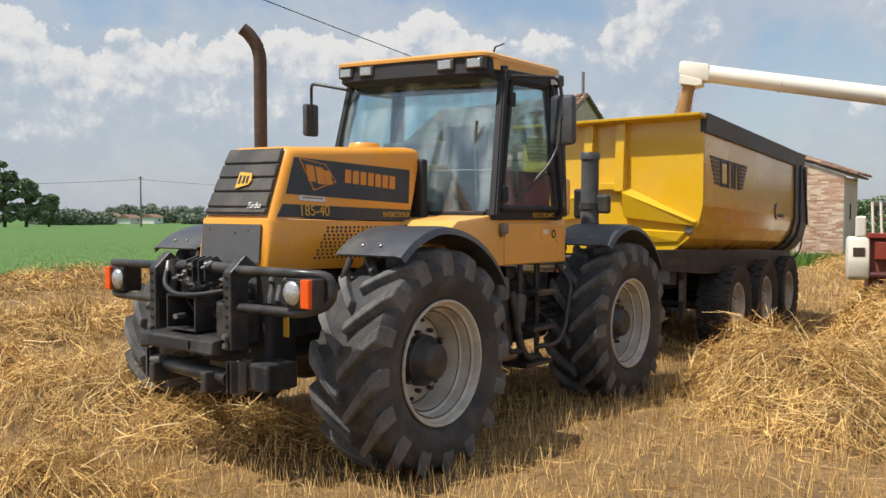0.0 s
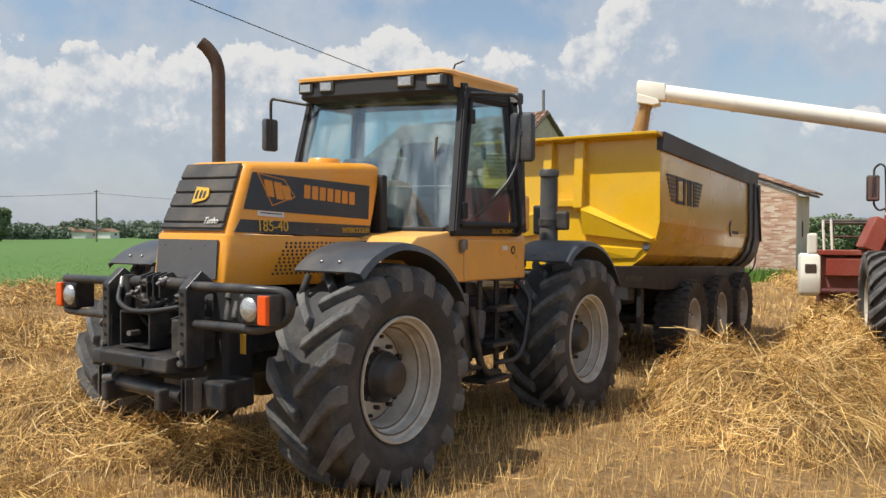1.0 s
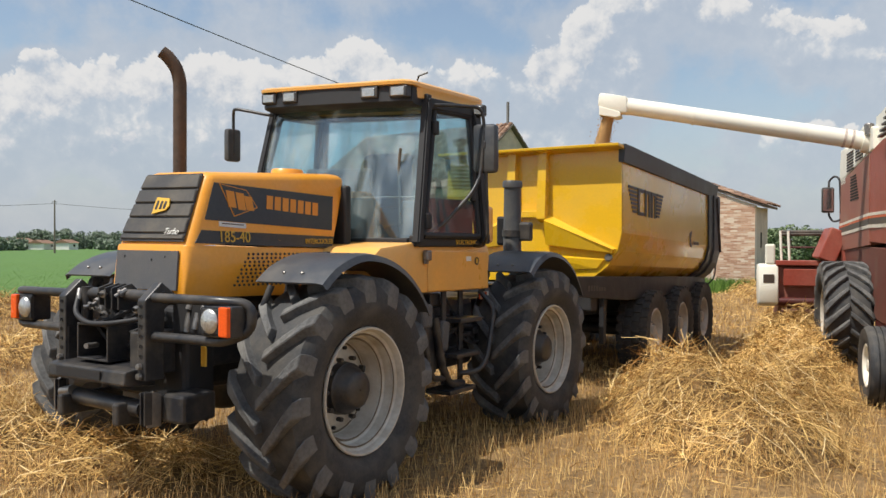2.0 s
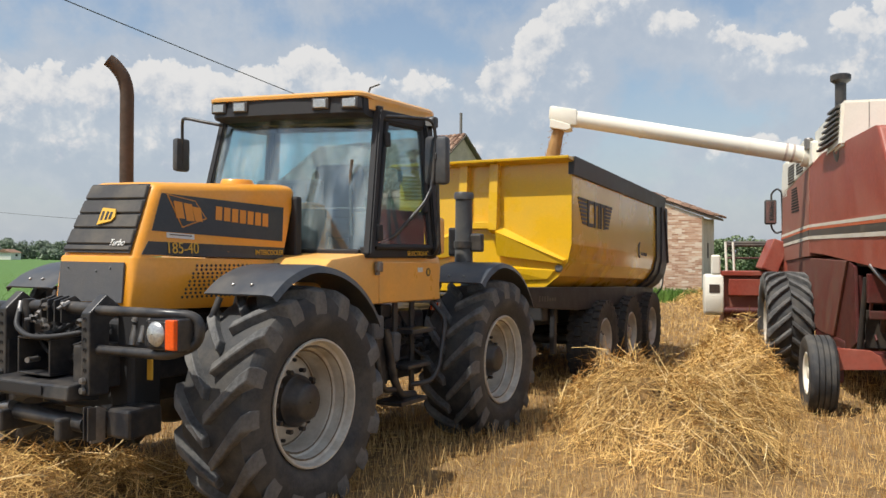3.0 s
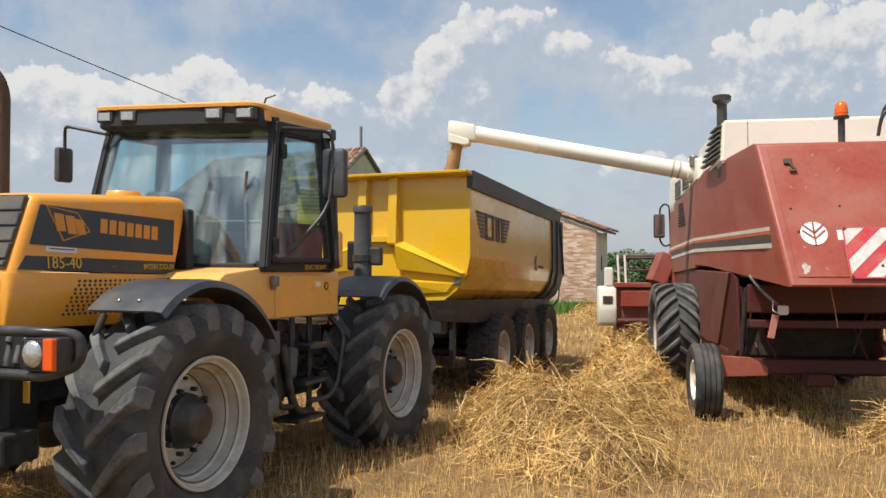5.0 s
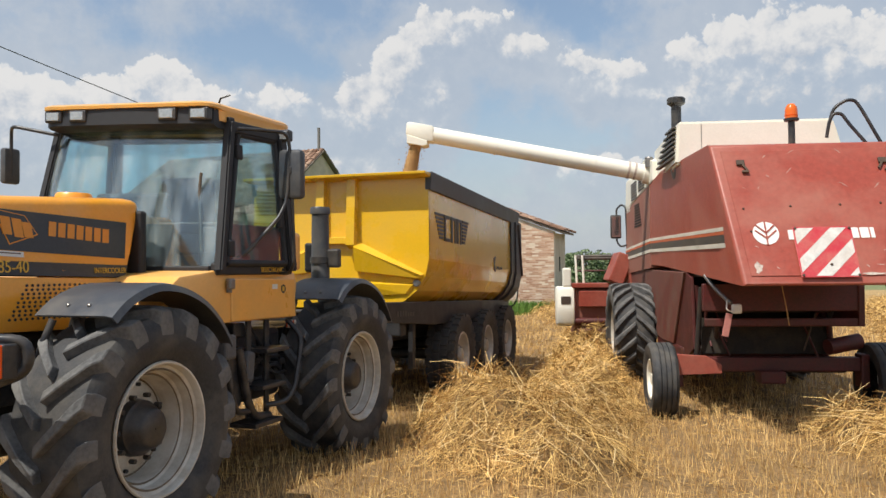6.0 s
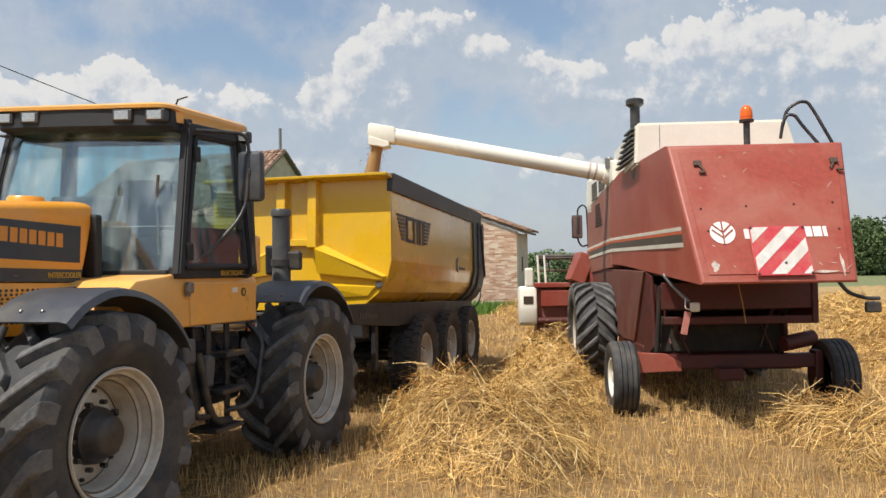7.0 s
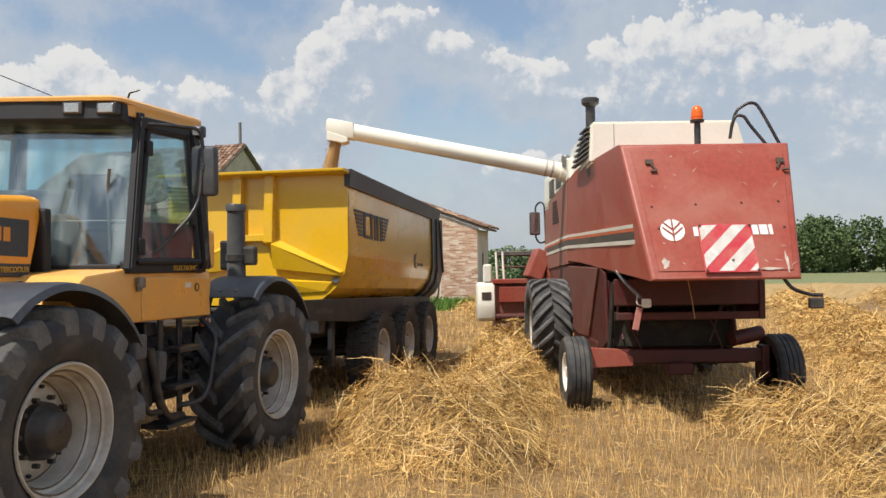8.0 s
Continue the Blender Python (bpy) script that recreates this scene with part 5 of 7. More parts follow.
    part("front_body", bm, M["red_dusty"], t, "dust coated dull red side panel")
    bm = bmnew()
    prism(bm, [(2.60, 3.02), (2.60, 3.33), (3.4, 3.45), (5.6, 3.2), (5.68, 2.80)], -0.855, 0.855, "x", 0.02)
    up = part("upper_body", bm, M["cream"], t, "cream painted upper body with louvres")
    for s in (-1, 1):
        for col in range(2):
            for k in range(7):
                y = 3.35 + 0.85 * col
                z = 2.99 + 0.045 * k - 0.085 * col
                pbox("louvre", (s * 0.857 - 0.006, y, z), (s * 0.857 + 0.006, y + 0.65, z + 0.022), M["void"], up, 0.0)
        for k in range(9):
            pbox("louvre", (s * 0.852 - 0.006, 3.75 + 0.03 * k, 2.42 + 0.045 * k), (s * 0.852 + 0.006, 4.5, 2.442 + 0.045 * k), M["void"], t, 0.0)
    # grain tank
    bm = bmnew()
    a = [(-0.93, 0.42, 2.98), (1.09, 0.42, 2.98), (0.935, 0.42, 3.50), (-0.90, 0.42, 3.50)]
    b = [(-0.77, 2.9, 2.98), (1.05, 2.9, 2.98), (0.90, 2.9, 3.52), (-0.77, 2.9, 3.52)]
    loft(bm, [a, b])
    bmesh.ops.bevel(bm, geom=list(bm.edges), offset=0.03, segments=2, affect="EDGES")
    tank = part("grain_tank", bm, M["cream"], t, "cream grain tank", smooth=30)
    pbox("tank_seam", (-0.62, 0.414, 3.0), (-0.615, 0.424, 3.47), M["steel"], tank, 0.0)
    for k in range(7):
        pbox("screen_slat", (-0.945, 0.50, 3.07 + 0.06 * k), (-0.885, 1.75 - 0.12 * k, 3.095 + 0.06 * k), M["slat"], tank, 0.002)
    bm = bmnew()
    lathe(bm, [(-0.02, 0.24), (0.0, 0.26), (0.06, 0.26), (0.08, 0.22), (0.08, 0.16), (0.02, 0.14), (0.02, 0.01)], 28)
    o = part("engine_intake", bm, M["black"], t, "round black engine intake", smooth=40)
    o.matrix_local = pose(-0.78, 0.95, 3.10, 0, 0, 180)
    # exhaust with rain cap
    bm = bmnew()
    lathe(bm, [(3.40, 0.064), (3.80, 0.064), (3.82, 0.09), (3.84, 0.115), (3.90, 0.118), (3.915, 0.10), (3.92, 0.005)], 20, "z")
    o = part("exhaust_pipe", bm, M["black"], t, "sooty black exhaust with flared cap", smooth=40)
    o.location = (-0.80, 1.0, 0)
    bm = bmnew()
    lathe(bm, [(3.20, 0.06), (3.34, 0.065), (3.36, 0.05)], 12, "z")
    o = part("filter_pot", bm, M["steel"], t, "grey filter pot")
    o.location = (-0.86, 2.85, 0.05)
    # beacon on its post
    bm = bmnew()
    lathe(bm, [(2.96, 0.035), (3.235, 0.035), (3.24, 0.075), (3.265, 0.078), (3.27, 0.06)], 18, "z")
    post = part("beacon_post", bm, M["black"], t, smooth=40)
    post.location = (0.07, -0.72, 0.03)
    bm = bmnew()
    lathe(bm, [(3.268, 0.066), (3.35, 0.064), (3.39, 0.056), (3.42, 0.035), (3.43, 0.003)], 20, "z")
    part("beacon", bm, M["amber"], post, "amber rotating beacon dome", smooth=50)
    bm = bmnew()
    lathe(bm, [(3.29, 0.0667), (3.298, 0.068), (3.306, 0.0667)], 20, "z")
    part("beacon_ring", bm, M["orangelamp"], post)
    # ladder rails on top
    for dx, top in ((0.0, 3.50), (-0.14, 3.36)):
        ptube("ladder_rail", bent([(1.01 + dx, -0.70, 2.98), (0.82 + dx, -0.66, top - 0.12), (0.76 + dx, -0.64, top - 0.01), (0.68 + dx, -0.63, top), (0.54 + dx * 0.3, -0.62, top - 0.08), (0.50 + dx * 0.2, -0.60, top - 0.26)], 0.10), 0.018, M["black"], t, 10, "bent black ladder hand rail")
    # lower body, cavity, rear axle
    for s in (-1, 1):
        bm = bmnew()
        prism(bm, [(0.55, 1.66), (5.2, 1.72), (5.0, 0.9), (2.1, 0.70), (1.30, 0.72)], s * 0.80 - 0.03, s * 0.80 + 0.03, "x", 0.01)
        part("side_plate", bm, M["red_hood_shade"], t, "dusty red lower side plate with hood shade in its colour")
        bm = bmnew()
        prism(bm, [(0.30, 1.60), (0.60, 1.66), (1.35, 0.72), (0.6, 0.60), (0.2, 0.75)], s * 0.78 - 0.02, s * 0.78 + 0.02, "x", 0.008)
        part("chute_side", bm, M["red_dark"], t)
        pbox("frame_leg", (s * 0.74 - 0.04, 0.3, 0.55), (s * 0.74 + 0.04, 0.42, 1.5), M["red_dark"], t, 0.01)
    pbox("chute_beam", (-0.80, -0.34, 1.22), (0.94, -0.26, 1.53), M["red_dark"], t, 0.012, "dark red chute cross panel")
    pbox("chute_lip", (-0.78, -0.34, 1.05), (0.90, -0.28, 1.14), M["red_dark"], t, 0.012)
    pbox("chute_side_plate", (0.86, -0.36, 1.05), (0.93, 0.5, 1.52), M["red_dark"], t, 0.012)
    # dark sheets and walkers stand for the shade inside the tail
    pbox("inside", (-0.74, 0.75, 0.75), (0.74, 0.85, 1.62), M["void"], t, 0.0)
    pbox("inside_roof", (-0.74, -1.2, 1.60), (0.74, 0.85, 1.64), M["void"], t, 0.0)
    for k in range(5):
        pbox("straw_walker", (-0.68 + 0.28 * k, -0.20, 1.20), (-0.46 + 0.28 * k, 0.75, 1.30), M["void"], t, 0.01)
    # added box low under the body, keeps light out from beneath
    pbox("sieve_box", (-0.82, 0.75, 0.50), (0.82, 2.6, 0.72), M["red_dark"], t, 0.03, "grimy dark red box added to deepen the shade below the body")
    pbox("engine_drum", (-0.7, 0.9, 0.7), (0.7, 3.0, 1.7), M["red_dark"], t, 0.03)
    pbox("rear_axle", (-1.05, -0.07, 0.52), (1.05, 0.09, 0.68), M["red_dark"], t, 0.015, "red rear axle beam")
    bm = bmnew()
    prism(bm, [(-1.05, 0.48), (-1.05, 0.72), (-0.72, 0.70), (-0.55, 0.60), (-0.55, 0.50)], -0.12, -0.06, "y", 0.008)
    part("axle_bracket", bm, M["red"], t)
    pbox("tow_block", (-0.16, -0.25, 0.40), (0.12, 0.0, 0.54), M["red_dark"], t, 0.02, "dark red tow hitch block")
    ptube("hydraulic_ram", [(0.62, -0.1, 0.80), (1.0, 0.0, 0.86)], 0.09, M["red_dark"], t, 16)
    ptube("track_rod", [(-0.9, 0.14, 0.50), (0.9, 0.14, 0.50)], 0.018, M["rust"], t, 8)
    # near-black sheet across the outlet in place of its shade
    pbox("straw_pan", (-0.72, 0.12, 0.70), (0.72, 0.16, 1.12), M["void"], t, 0.01, "grimy dark sheet that stands for shade in the straw outlet")
    for x, z in ((-0.42, 1.0), (0.55, 1.05)):
        ptube("pan_stay", [(x, -0.02, 0.66), (x - 0.14, 0.05, z)], 0.012, M["red_dark"], t, 6)
    ptube("hanging_straw", bent([(-0.22, -1.2, 1.55), (-0.18, -1.22, 1.3), (-0.15, -1.2, 1.12)], 0.05), 0.006, M["grain"] if "grain" in M else M["cream"], t, 5)
    for s in (-1, 1):
        pbox("knuckle", (s * 1.03 - 0.05, -0.10, 0.34), (s * 1.03 + 0.05, 0.10, 0.72), M["red_dark"], t, 0.02)
        road_wheel(t, "rear_wheel", (s * 1.22, 0, 0.42), s, 0.425, 0.145, 0.225, M["cream"], ribs=4, label="ribbed steering wheel tyre with cream rim")
        farm_wheel(t, (s * 1.13, 3.25, 0.725), s, 0.765, 0.30, 0.40, 20, 0.15, -1.0)["label"] = "large lugged drive wheel with dusty tread"
    ptube("front_axle", [(-0.95, 3.25, 0.76), (0.95, 3.25, 0.76)], 0.12, M["red_dark"], t, 14)
    rnd = random.Random(9)
    for k in range(16):
        x = rnd.choice((-1, 1)) * rnd.uniform(0.55, 0.78)
        ptube("linkage", [(x, rnd.uniform(-0.1, 0.5), rnd.uniform(1.0, 1.55)), (x + rnd.uniform(-0.15, 0.15), rnd.uniform(0.0, 0.5), rnd.uniform(0.55, 0.95))], rnd.choice((0.012, 0.02, 0.03)), rnd.choice((M["red_dark"], M["rust"], M["void"])), t, 8)
    # hanging lamp and flag on the near side, lamp arm on the far side
    ptube("lamp_tube", bent([(-0.78, -0.35, 1.62), (-0.70, -0.6, 1.45), (-0.60, -0.75, 1.33)], 0.1), 0.022, M["steel"], t, 10)
    bm = bmnew()
    box(bm, (-0.60, -0.82, 1.22), (-0.50, -0.74, 1.32), 0.02)
    part("tail_lamp", bm, M["white"], t, "hanging pale tail lamp")
    bm = bmnew()
    box(bm, (-0.035, -0.008, -0.25), (0.035, 0.008, 0.0), 0.004, pose(-0.62, -0.76, 1.22, 0, 12, 0))
    part("flag_plate", bm, M["flag"], t, "faded pink hanging plate")
    ptube("wire", bent([(-0.64, -0.74, 1.36), (-0.66, -0.80, 1.26), (-0.60, -0.79, 1.24)], 0.05), 0.007, M["white"], t, 6)
    ptube("lamp_arm", bent([(0.72, -1.3, 1.58), (0.82, -1.32, 1.42), (1.0, -1.34, 1.36), (1.12, -1.36, 1.36)], 0.08), 0.020, M["black"], t, 10)
    bm = bmnew()
    box(bm, (0.98, -1.40, 1.22), (1.12, -1.32, 1.33), 0.015)
    part("tail_lamp", bm, M["black"], t, "small black tail lamp")
    # cab side mirror
    ptube("mirror_arm", bent([(-0.84, 5.6, 2.25), (-0.86, 5.6, 2.86), (-0.93, 5.65, 2.92), (-1.02, 5.68, 2.84), (-1.02, 5.68, 2.22), (-0.95, 5.65, 2.12), (-0.84, 5.6, 2.16)], 0.08), 0.018, M["black"], t, 8)
    bm = bmnew()
    box(bm, (-1.14, 5.60, 2.28), (-0.94, 5.68, 2.72), 0.03)
    mi = part("mirror", bm, M["black"], t, "large dusty rear view mirror", smooth=40)
    pbox("mirror_glass", (-1.12, 5.592, 2.31), (-0.96, 5.60, 2.69), M["mirror"], mi, 0.0)
    # unloading auger
    bm = bmnew()
    tube(bm, [(-0.55, 3.0, 3.11), (-0.92, 3.0, 3.19)], 0.165, 20)
    tube(bm, [(-0.90, 3.0, 3.185), (-4.25, 3.0, 3.865)], 0.128, 24)
    part("unloading_auger", bm, M["cream"], t, "long cream unloading auger tube", smooth=50)
    d = Vector((-3.35, 0, 0.67)).normalized()
    for u in (0.12, 0.22, 0.75, 2.3):
        p = Vector((-0.92, 3.0, 3.19)) + d * u
        bm = bmnew()
        tube(bm, [p, p + d * 0.03], 0.135, 24)
        part("clamp_band", bm, M["bare"] if u < 0.5 else M["cream"], t, smooth=40)
    bm = bmnew()
    prism(bm, [(-4.16, 3.978), (-4.54, 4.055), (-4.585, 4.04), (-4.60, 3.86), (-4.50, 3.80), (-4.24, 3.735), (-4.16, 3.725)], 2.862, 3.138, "y", 0.03)
    part("spout", bm, M["cream"], t, "cream auger spout hood", smooth=30)
    bm = bmnew()
    prism(bm, [(-4.58, 3.85), (-4.26, 3.745), (-4.25, 3.68), (-4.33, 3.66), (-4.58, 3.71)], 2.85, 3.15, "y", 0.01)
    part("spout_flap", bm, M["cream"], t)
    # header
    bm = bmnew()
    prism(bm, [(6.0, 0.60), (6.0, 1.34), (6.1, 1.42), (6.35, 1.42), (6.6, 0.7), (7.3, 0.45), (6.6, 0.40)], -1.80, 2.1, "x", 0.01)
    hd = part("header", bm, M["red_dusty"], t, "dusty red cutting header")
    pbox("header_panel", (-1.72, 5.90, 1.0), (-1.10, 6.0, 1.30), M["red"], hd, 0.012)
    ptube("header_tube", [(-1.80, 5.92, 0.72), (2.1, 5.92, 0.72)], 0.07, M["red_dark"], hd, 12)
    ptube("header_tube", [(-1.75, 5.95, 0.52), (2.1, 5.95, 0.52)], 0.09, M["red_dark"], hd, 12)
    pbox("header_top", (-1.85, 5.88, 1.36), (2.1, 6.3, 1.45), M["red"], hd, 0.012)
    bm = bmnew()
    prism(bm, [(5.85, 0.66), (5.82, 0.95), (5.88, 1.38), (6.6, 1.38), (6.7, 0.8), (6.4, 0.6)], -2.14, -1.80, "x", 0.05)
    sh = part("drive_shield", bm, M["cream"], t, "scratched cream drive shield", smooth=40)
    pbox("shield_sticker", (-2.06, 5.825, 1.05), (-1.88, 5.85, 1.20), M["rust"], sh, 0.0)
    pbox("shield_top", (-2.02, 5.9, 1.38), (-1.86, 6.1, 1.74), M["cream"], t, 0.03, "cream upright shield")
    for z in (1.93, 1.97):
        ptube("reel_bar", [(-1.75, 6.6, z), (2.0, 6.6, z)], 0.035, M["slat"], t, 8)
    for x in (-1.75, -1.62):
        ptube("reel_arm", [(x, 5.95, 1.4), (x - 0.02, 6.0, 1.98)], 0.022, M["cream"], t, 8)
    for k in range(6):
        a = 2 * math.pi * k / 6
        ptube("reel_bat", [(-1.7, 6.9 + 0.5 * math.cos(a), 1.25 + 0.5 * math.sin(a)), (2.0, 6.9 + 0.5 * math.cos(a), 1.25 + 0.5 * math.sin(a))], 0.02, M["red_dark"], t, 6)
    bm = bmnew()
    box(bm, (-0.14, -0.5, -0.28), (0.14, 0.5, 0.28), 0.02, pose(-0.98, 5.9, 1.72, 0, 22, 0))
    part("feeder_flap", bm, M["red"], t, "tilted red feeder housing")
    pbox("feeder_house", (-0.85, 5.2, 0.9), (0.85, 6.1, 1.75), M["red"], t, 0.02)
    # cab ahead of the tank
    pbox("cab_rear", (-0.85, 5.0, 2.7), (0.85, 5.6, 3.35), M["cream"], t, 0.04)
    return t


build_combine()


def build_stream():
    """Grain falling from the spout into the trailer."""
    m = COMBINE
    rnd = random.Random(4)
    bm = bmnew()
    rings = []
    for k in range(14):
        u = k / 13
        c = Vector((-4.42 - 0.26 * u ** 0.8, 3.0, 3.76 - 1.5 * u ** 1.35))
        w, d = 0.085 + 0.05 * u, 0.10 + 0.05 * u
        rings.append([c + Vector((w * math.cos(a) * (1 + 0.12 * math.sin(3 * a + 5 * u)), d * math.sin(a), 0.03 * math.sin(7 * a + 3 * k))) for a in [2 * math.pi * j / 12 for j in range(12)]])
    loft(bm, rings)
    for k in range(700):
        u = rnd.random()
        c = Vector((-4.42 - 0.26 * u ** 0.8, 3.0, 3.76 - 1.5 * u ** 1.35)) + Vector((rnd.gauss(0, 0.06 + 0.04 * u), rnd.gauss(0, 0.06 + 0.04 * u), rnd.gauss(0, 0.03)))
        box(bm, c - Vector((0.006,) * 3), c + Vector((0.006,) * 3))
    o = part("falling_grain", bm, M["grain"], None, smooth=60)
    o.matrix_world = m
    tagged(o, "stream of brown wheat grain falling from auger", "grain", kind="stuff")


build_stream()


# ---- land ----
def straw_mat(name, dark, light, rough=0.65):
    m = bpy.data.materials.new(name)
    m.use_nodes = True
    tree = m.node_tree
    n = tree.nodes
    b = n["Principled BSDF"]
    geo = n.new("ShaderNodeNewGeometry")
    ramp = n.new("ShaderNodeValToRGB")
    ramp.color_ramp.elements[0].color = (*dark, 1)
    ramp.color_ramp.elements[1].color = (*light, 1)
    mid = ramp.color_ramp.elements.new(0.6)
    mid.color = (*[0.5 * a + 0.5 * c for a, c in zip(dark, light)], 1)
    link(tree, geo.outputs["Random Per Island"], ramp.inputs[0])
    nz = n.new("ShaderNodeTexNoise")
    nz.inputs["Scale"].default_value = 0.8
    nz.inputs["Detail"].default_value = 5.0
    link(tree, n.new("ShaderNodeTexCoord").outputs["Object"], nz.inputs["Vector"])
    r = n.new("ShaderNodeMapRange")
    for i, v in enumerate((0.3, 0.7, 0.72, 1.15)):
        r.inputs[i + 1].default_value = v
    link(tree, nz.outputs["Fac"], r.inputs[0])
    mul = n.new("ShaderNodeMix")
    mul.data_type, mul.blend_type = "RGBA", "MULTIPLY"
    mul.inputs["Factor"].default_value = 1.0
    link(tree, ramp.outputs[0], mul.inputs["A"])
    link(tree, r.outputs[0], mul.inputs["B"])
    link(tree, mul.outputs["Result"], b.inputs["Base Color"])
    b.inputs["Roughness"].default_value = rough
    b.inputs["Specular IOR Level"].default_value = 0.22
    return m


M["stalk"] = straw_mat("straw_stalks", (0.20, 0.088, 0.018), (1.0, 0.665, 0.24))
M["stalk_bright"] = straw_mat("bleached_stalks", (0.62, 0.37, 0.12), (1.0, 0.77, 0.40), 0.5)
M["far_straw"] = mat("straw_covered_ground", (0.40, 0.265, 0.105), 0.9, vary=0.45, grain=14, bump=0.8, dirt=(0.25, 0.16, 0.065), dirt_amount=0.7, dirt_scale=0.6)
M["meadow"] = mat("dry_meadow", (0.15, 0.17, 0.065), 0.95, vary=0.4, grain=3, dirt=(0.24, 0.21, 0.10), dirt_amount=0.6, dirt_scale=0.2)
M["stubble"] = straw_mat("stubble_stalks", (0.40, 0.225, 0.08), (1.0, 0.70, 0.30))
M["grass"] = straw_mat("grass_blades", (0.07, 0.15, 0.02), (0.18, 0.30, 0.06))
M["leaf"] = straw_mat("leaves", (0.06, 0.10, 0.03), (0.15, 0.23, 0.07), 0.6)
# hazy_leaves: the haze of distance is mixed into the green, paler and greyer
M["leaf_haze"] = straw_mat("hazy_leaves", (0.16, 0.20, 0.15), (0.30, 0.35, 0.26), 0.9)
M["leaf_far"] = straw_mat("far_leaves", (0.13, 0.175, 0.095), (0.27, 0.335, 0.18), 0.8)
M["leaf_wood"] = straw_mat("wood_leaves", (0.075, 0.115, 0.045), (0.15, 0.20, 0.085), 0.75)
M["bark"] = mat("bark", (0.10, 0.075, 0.05), 0.9, vary=0.4, grain=12, bump=0.8)

# swaths of straw: points along each, with height and half width
SWATHS = [
    ([(1.90, 3.70, 0.30, 0.42), (2.26, 3.46, 0.50, 0.62), (2.70, 3.05, 0.52, 0.74), (3.02, 2.62, 0.36, 0.66), (3.20, 2.20, 0.08, 0.45)]),
    ([(3.00, 3.6, 0.30, 0.55), (2.80, 5.1, 0.32, 0.62), (2.52, 7.45, 0.35, 0.52), (1.98, 11.5, 0.35, 0.54), (1.15, 16.78, 0.33, 0.60), (-1.64, 25.02, 0.3, 0.8)]),
    ([(-8.64, -3.51, 0.3, 0.6), (-3.96, -1.52, 0.3, 0.6), (-2.02, -0.7, 0.34, 0.55), (-0.77, -0.56, 0.22, 0.5), (0.3, -0.08, 0.08, 0.4)]),
    ([(-1.55, -3.06, 0.22, 0.5), (-0.35, -1.87, 0.16, 0.5), (0.62, -1.44, 0.05, 0.4)]),
    ([(-13.73, -10.73, 0.26, 0.9), (-13.62, 2.63, 0.28, 0.9), (-14.62, 12.23, 0.28, 0.9), (-17.51, 33.36, 0.3, 1.0)]),
    ([(-6.81, -5.31, 0.24, 0.8), (-6.47, 2.32, 0.25, 0.8), (-6.62, 11.87, 0.28, 0.8), (-8.31, 25.32, 0.28, 0.9)]),
    ([(5.30, 5.1, 0.03, 0.4), (5.52, 4.35, 0.22, 0.42), (6.06, 3.56, 0.34, 0.52), (6.42, 2.32, 0.36, 0.6), (6.81, 0.29, 0.34, 0.6)]),
    ([(7.49, 2.65, 0.2, 0.7), (7.84, 8.37, 0.34, 0.8), (8.38, 14.07, 0.38, 0.9), (9.05, 20.73, 0.36, 0.9), (10.96, 37.83, 0.34, 1.0)]),
    ([(12.72, 4.33, 0.36, 0.9), (12.97, 18.64, 0.38, 0.9), (13.84, 33.88, 0.36, 1.0), (15.44, 54.82, 0.35, 1.0)]),
]


def field_height(x, y):
    """Height of the straw covered ground at arrays of plan points."""
    x, y = np.asarray(x, float), np.asarray(y, float)
    h = np.zeros_like(x)
    wob = 0.22 * np.sin(1.9 * x + 0.7 * np.sin(1.3 * y)) * np.cos(1.6 * y + 0.4 * x) + 0.16 * np.sin(4.3 * x + 1.1 * y) * np.sin(3.7 * y - 0.8 * x)
    for line in SWATHS:
        best = np.zeros_like(x)
        for (ax, ay, ah, aw), (bx, by, bh, bw) in zip(line, line[1:]):
            dx, dy = bx - ax, by - ay
            u = np.clip(((x - ax) * dx + (y - ay) * dy) / (dx * dx + dy * dy), 0, 1)
            d = np.hypot(x - ax - u * dx, y - ay - u * dy)
            hh, ww = ah + u * (bh - ah), aw + u * (bw - aw)
            best = np.maximum(best, hh * np.exp(-(d / ww) ** 2.8 * 1.1))
        h = np.maximum(h, best)
    clump = 0.5 + 0.5 * np.sin(5.1 * x + 2.2 * np.sin(2.7 * y)) * np.sin(4.6 * y + 1.7 * np.sin(3.1 * x))
    # locks and hollows of tangled straw, a hand to a forearm across
    deep = np.clip(h * 4, 0, 1)
    p, q = x + 0.12 * np.sin(6.3 * y + 2 * np.sin(3.7 * x)), y + 0.12 * np.sin(5.7 * x + 2 * np.sin(4.1 * y))
    locks = np.abs(np.sin(8.3 * p + 3.1 * q)) * np.abs(np.sin(7.1 * q - 4.3 * p)) + 0.6 * np.abs(np.sin(15.1 * p - 6 * q)) * np.abs(np.sin(13.7 * q + 7 * p))
    return 1.22 * h * (1 + 0.8 * wob) * (0.86 + 0.26 * clump) + deep * (0.20 * locks - 0.09) + 0.018 * np.sin(7 * x + 2 * y) * np.sin(6 * y - x)


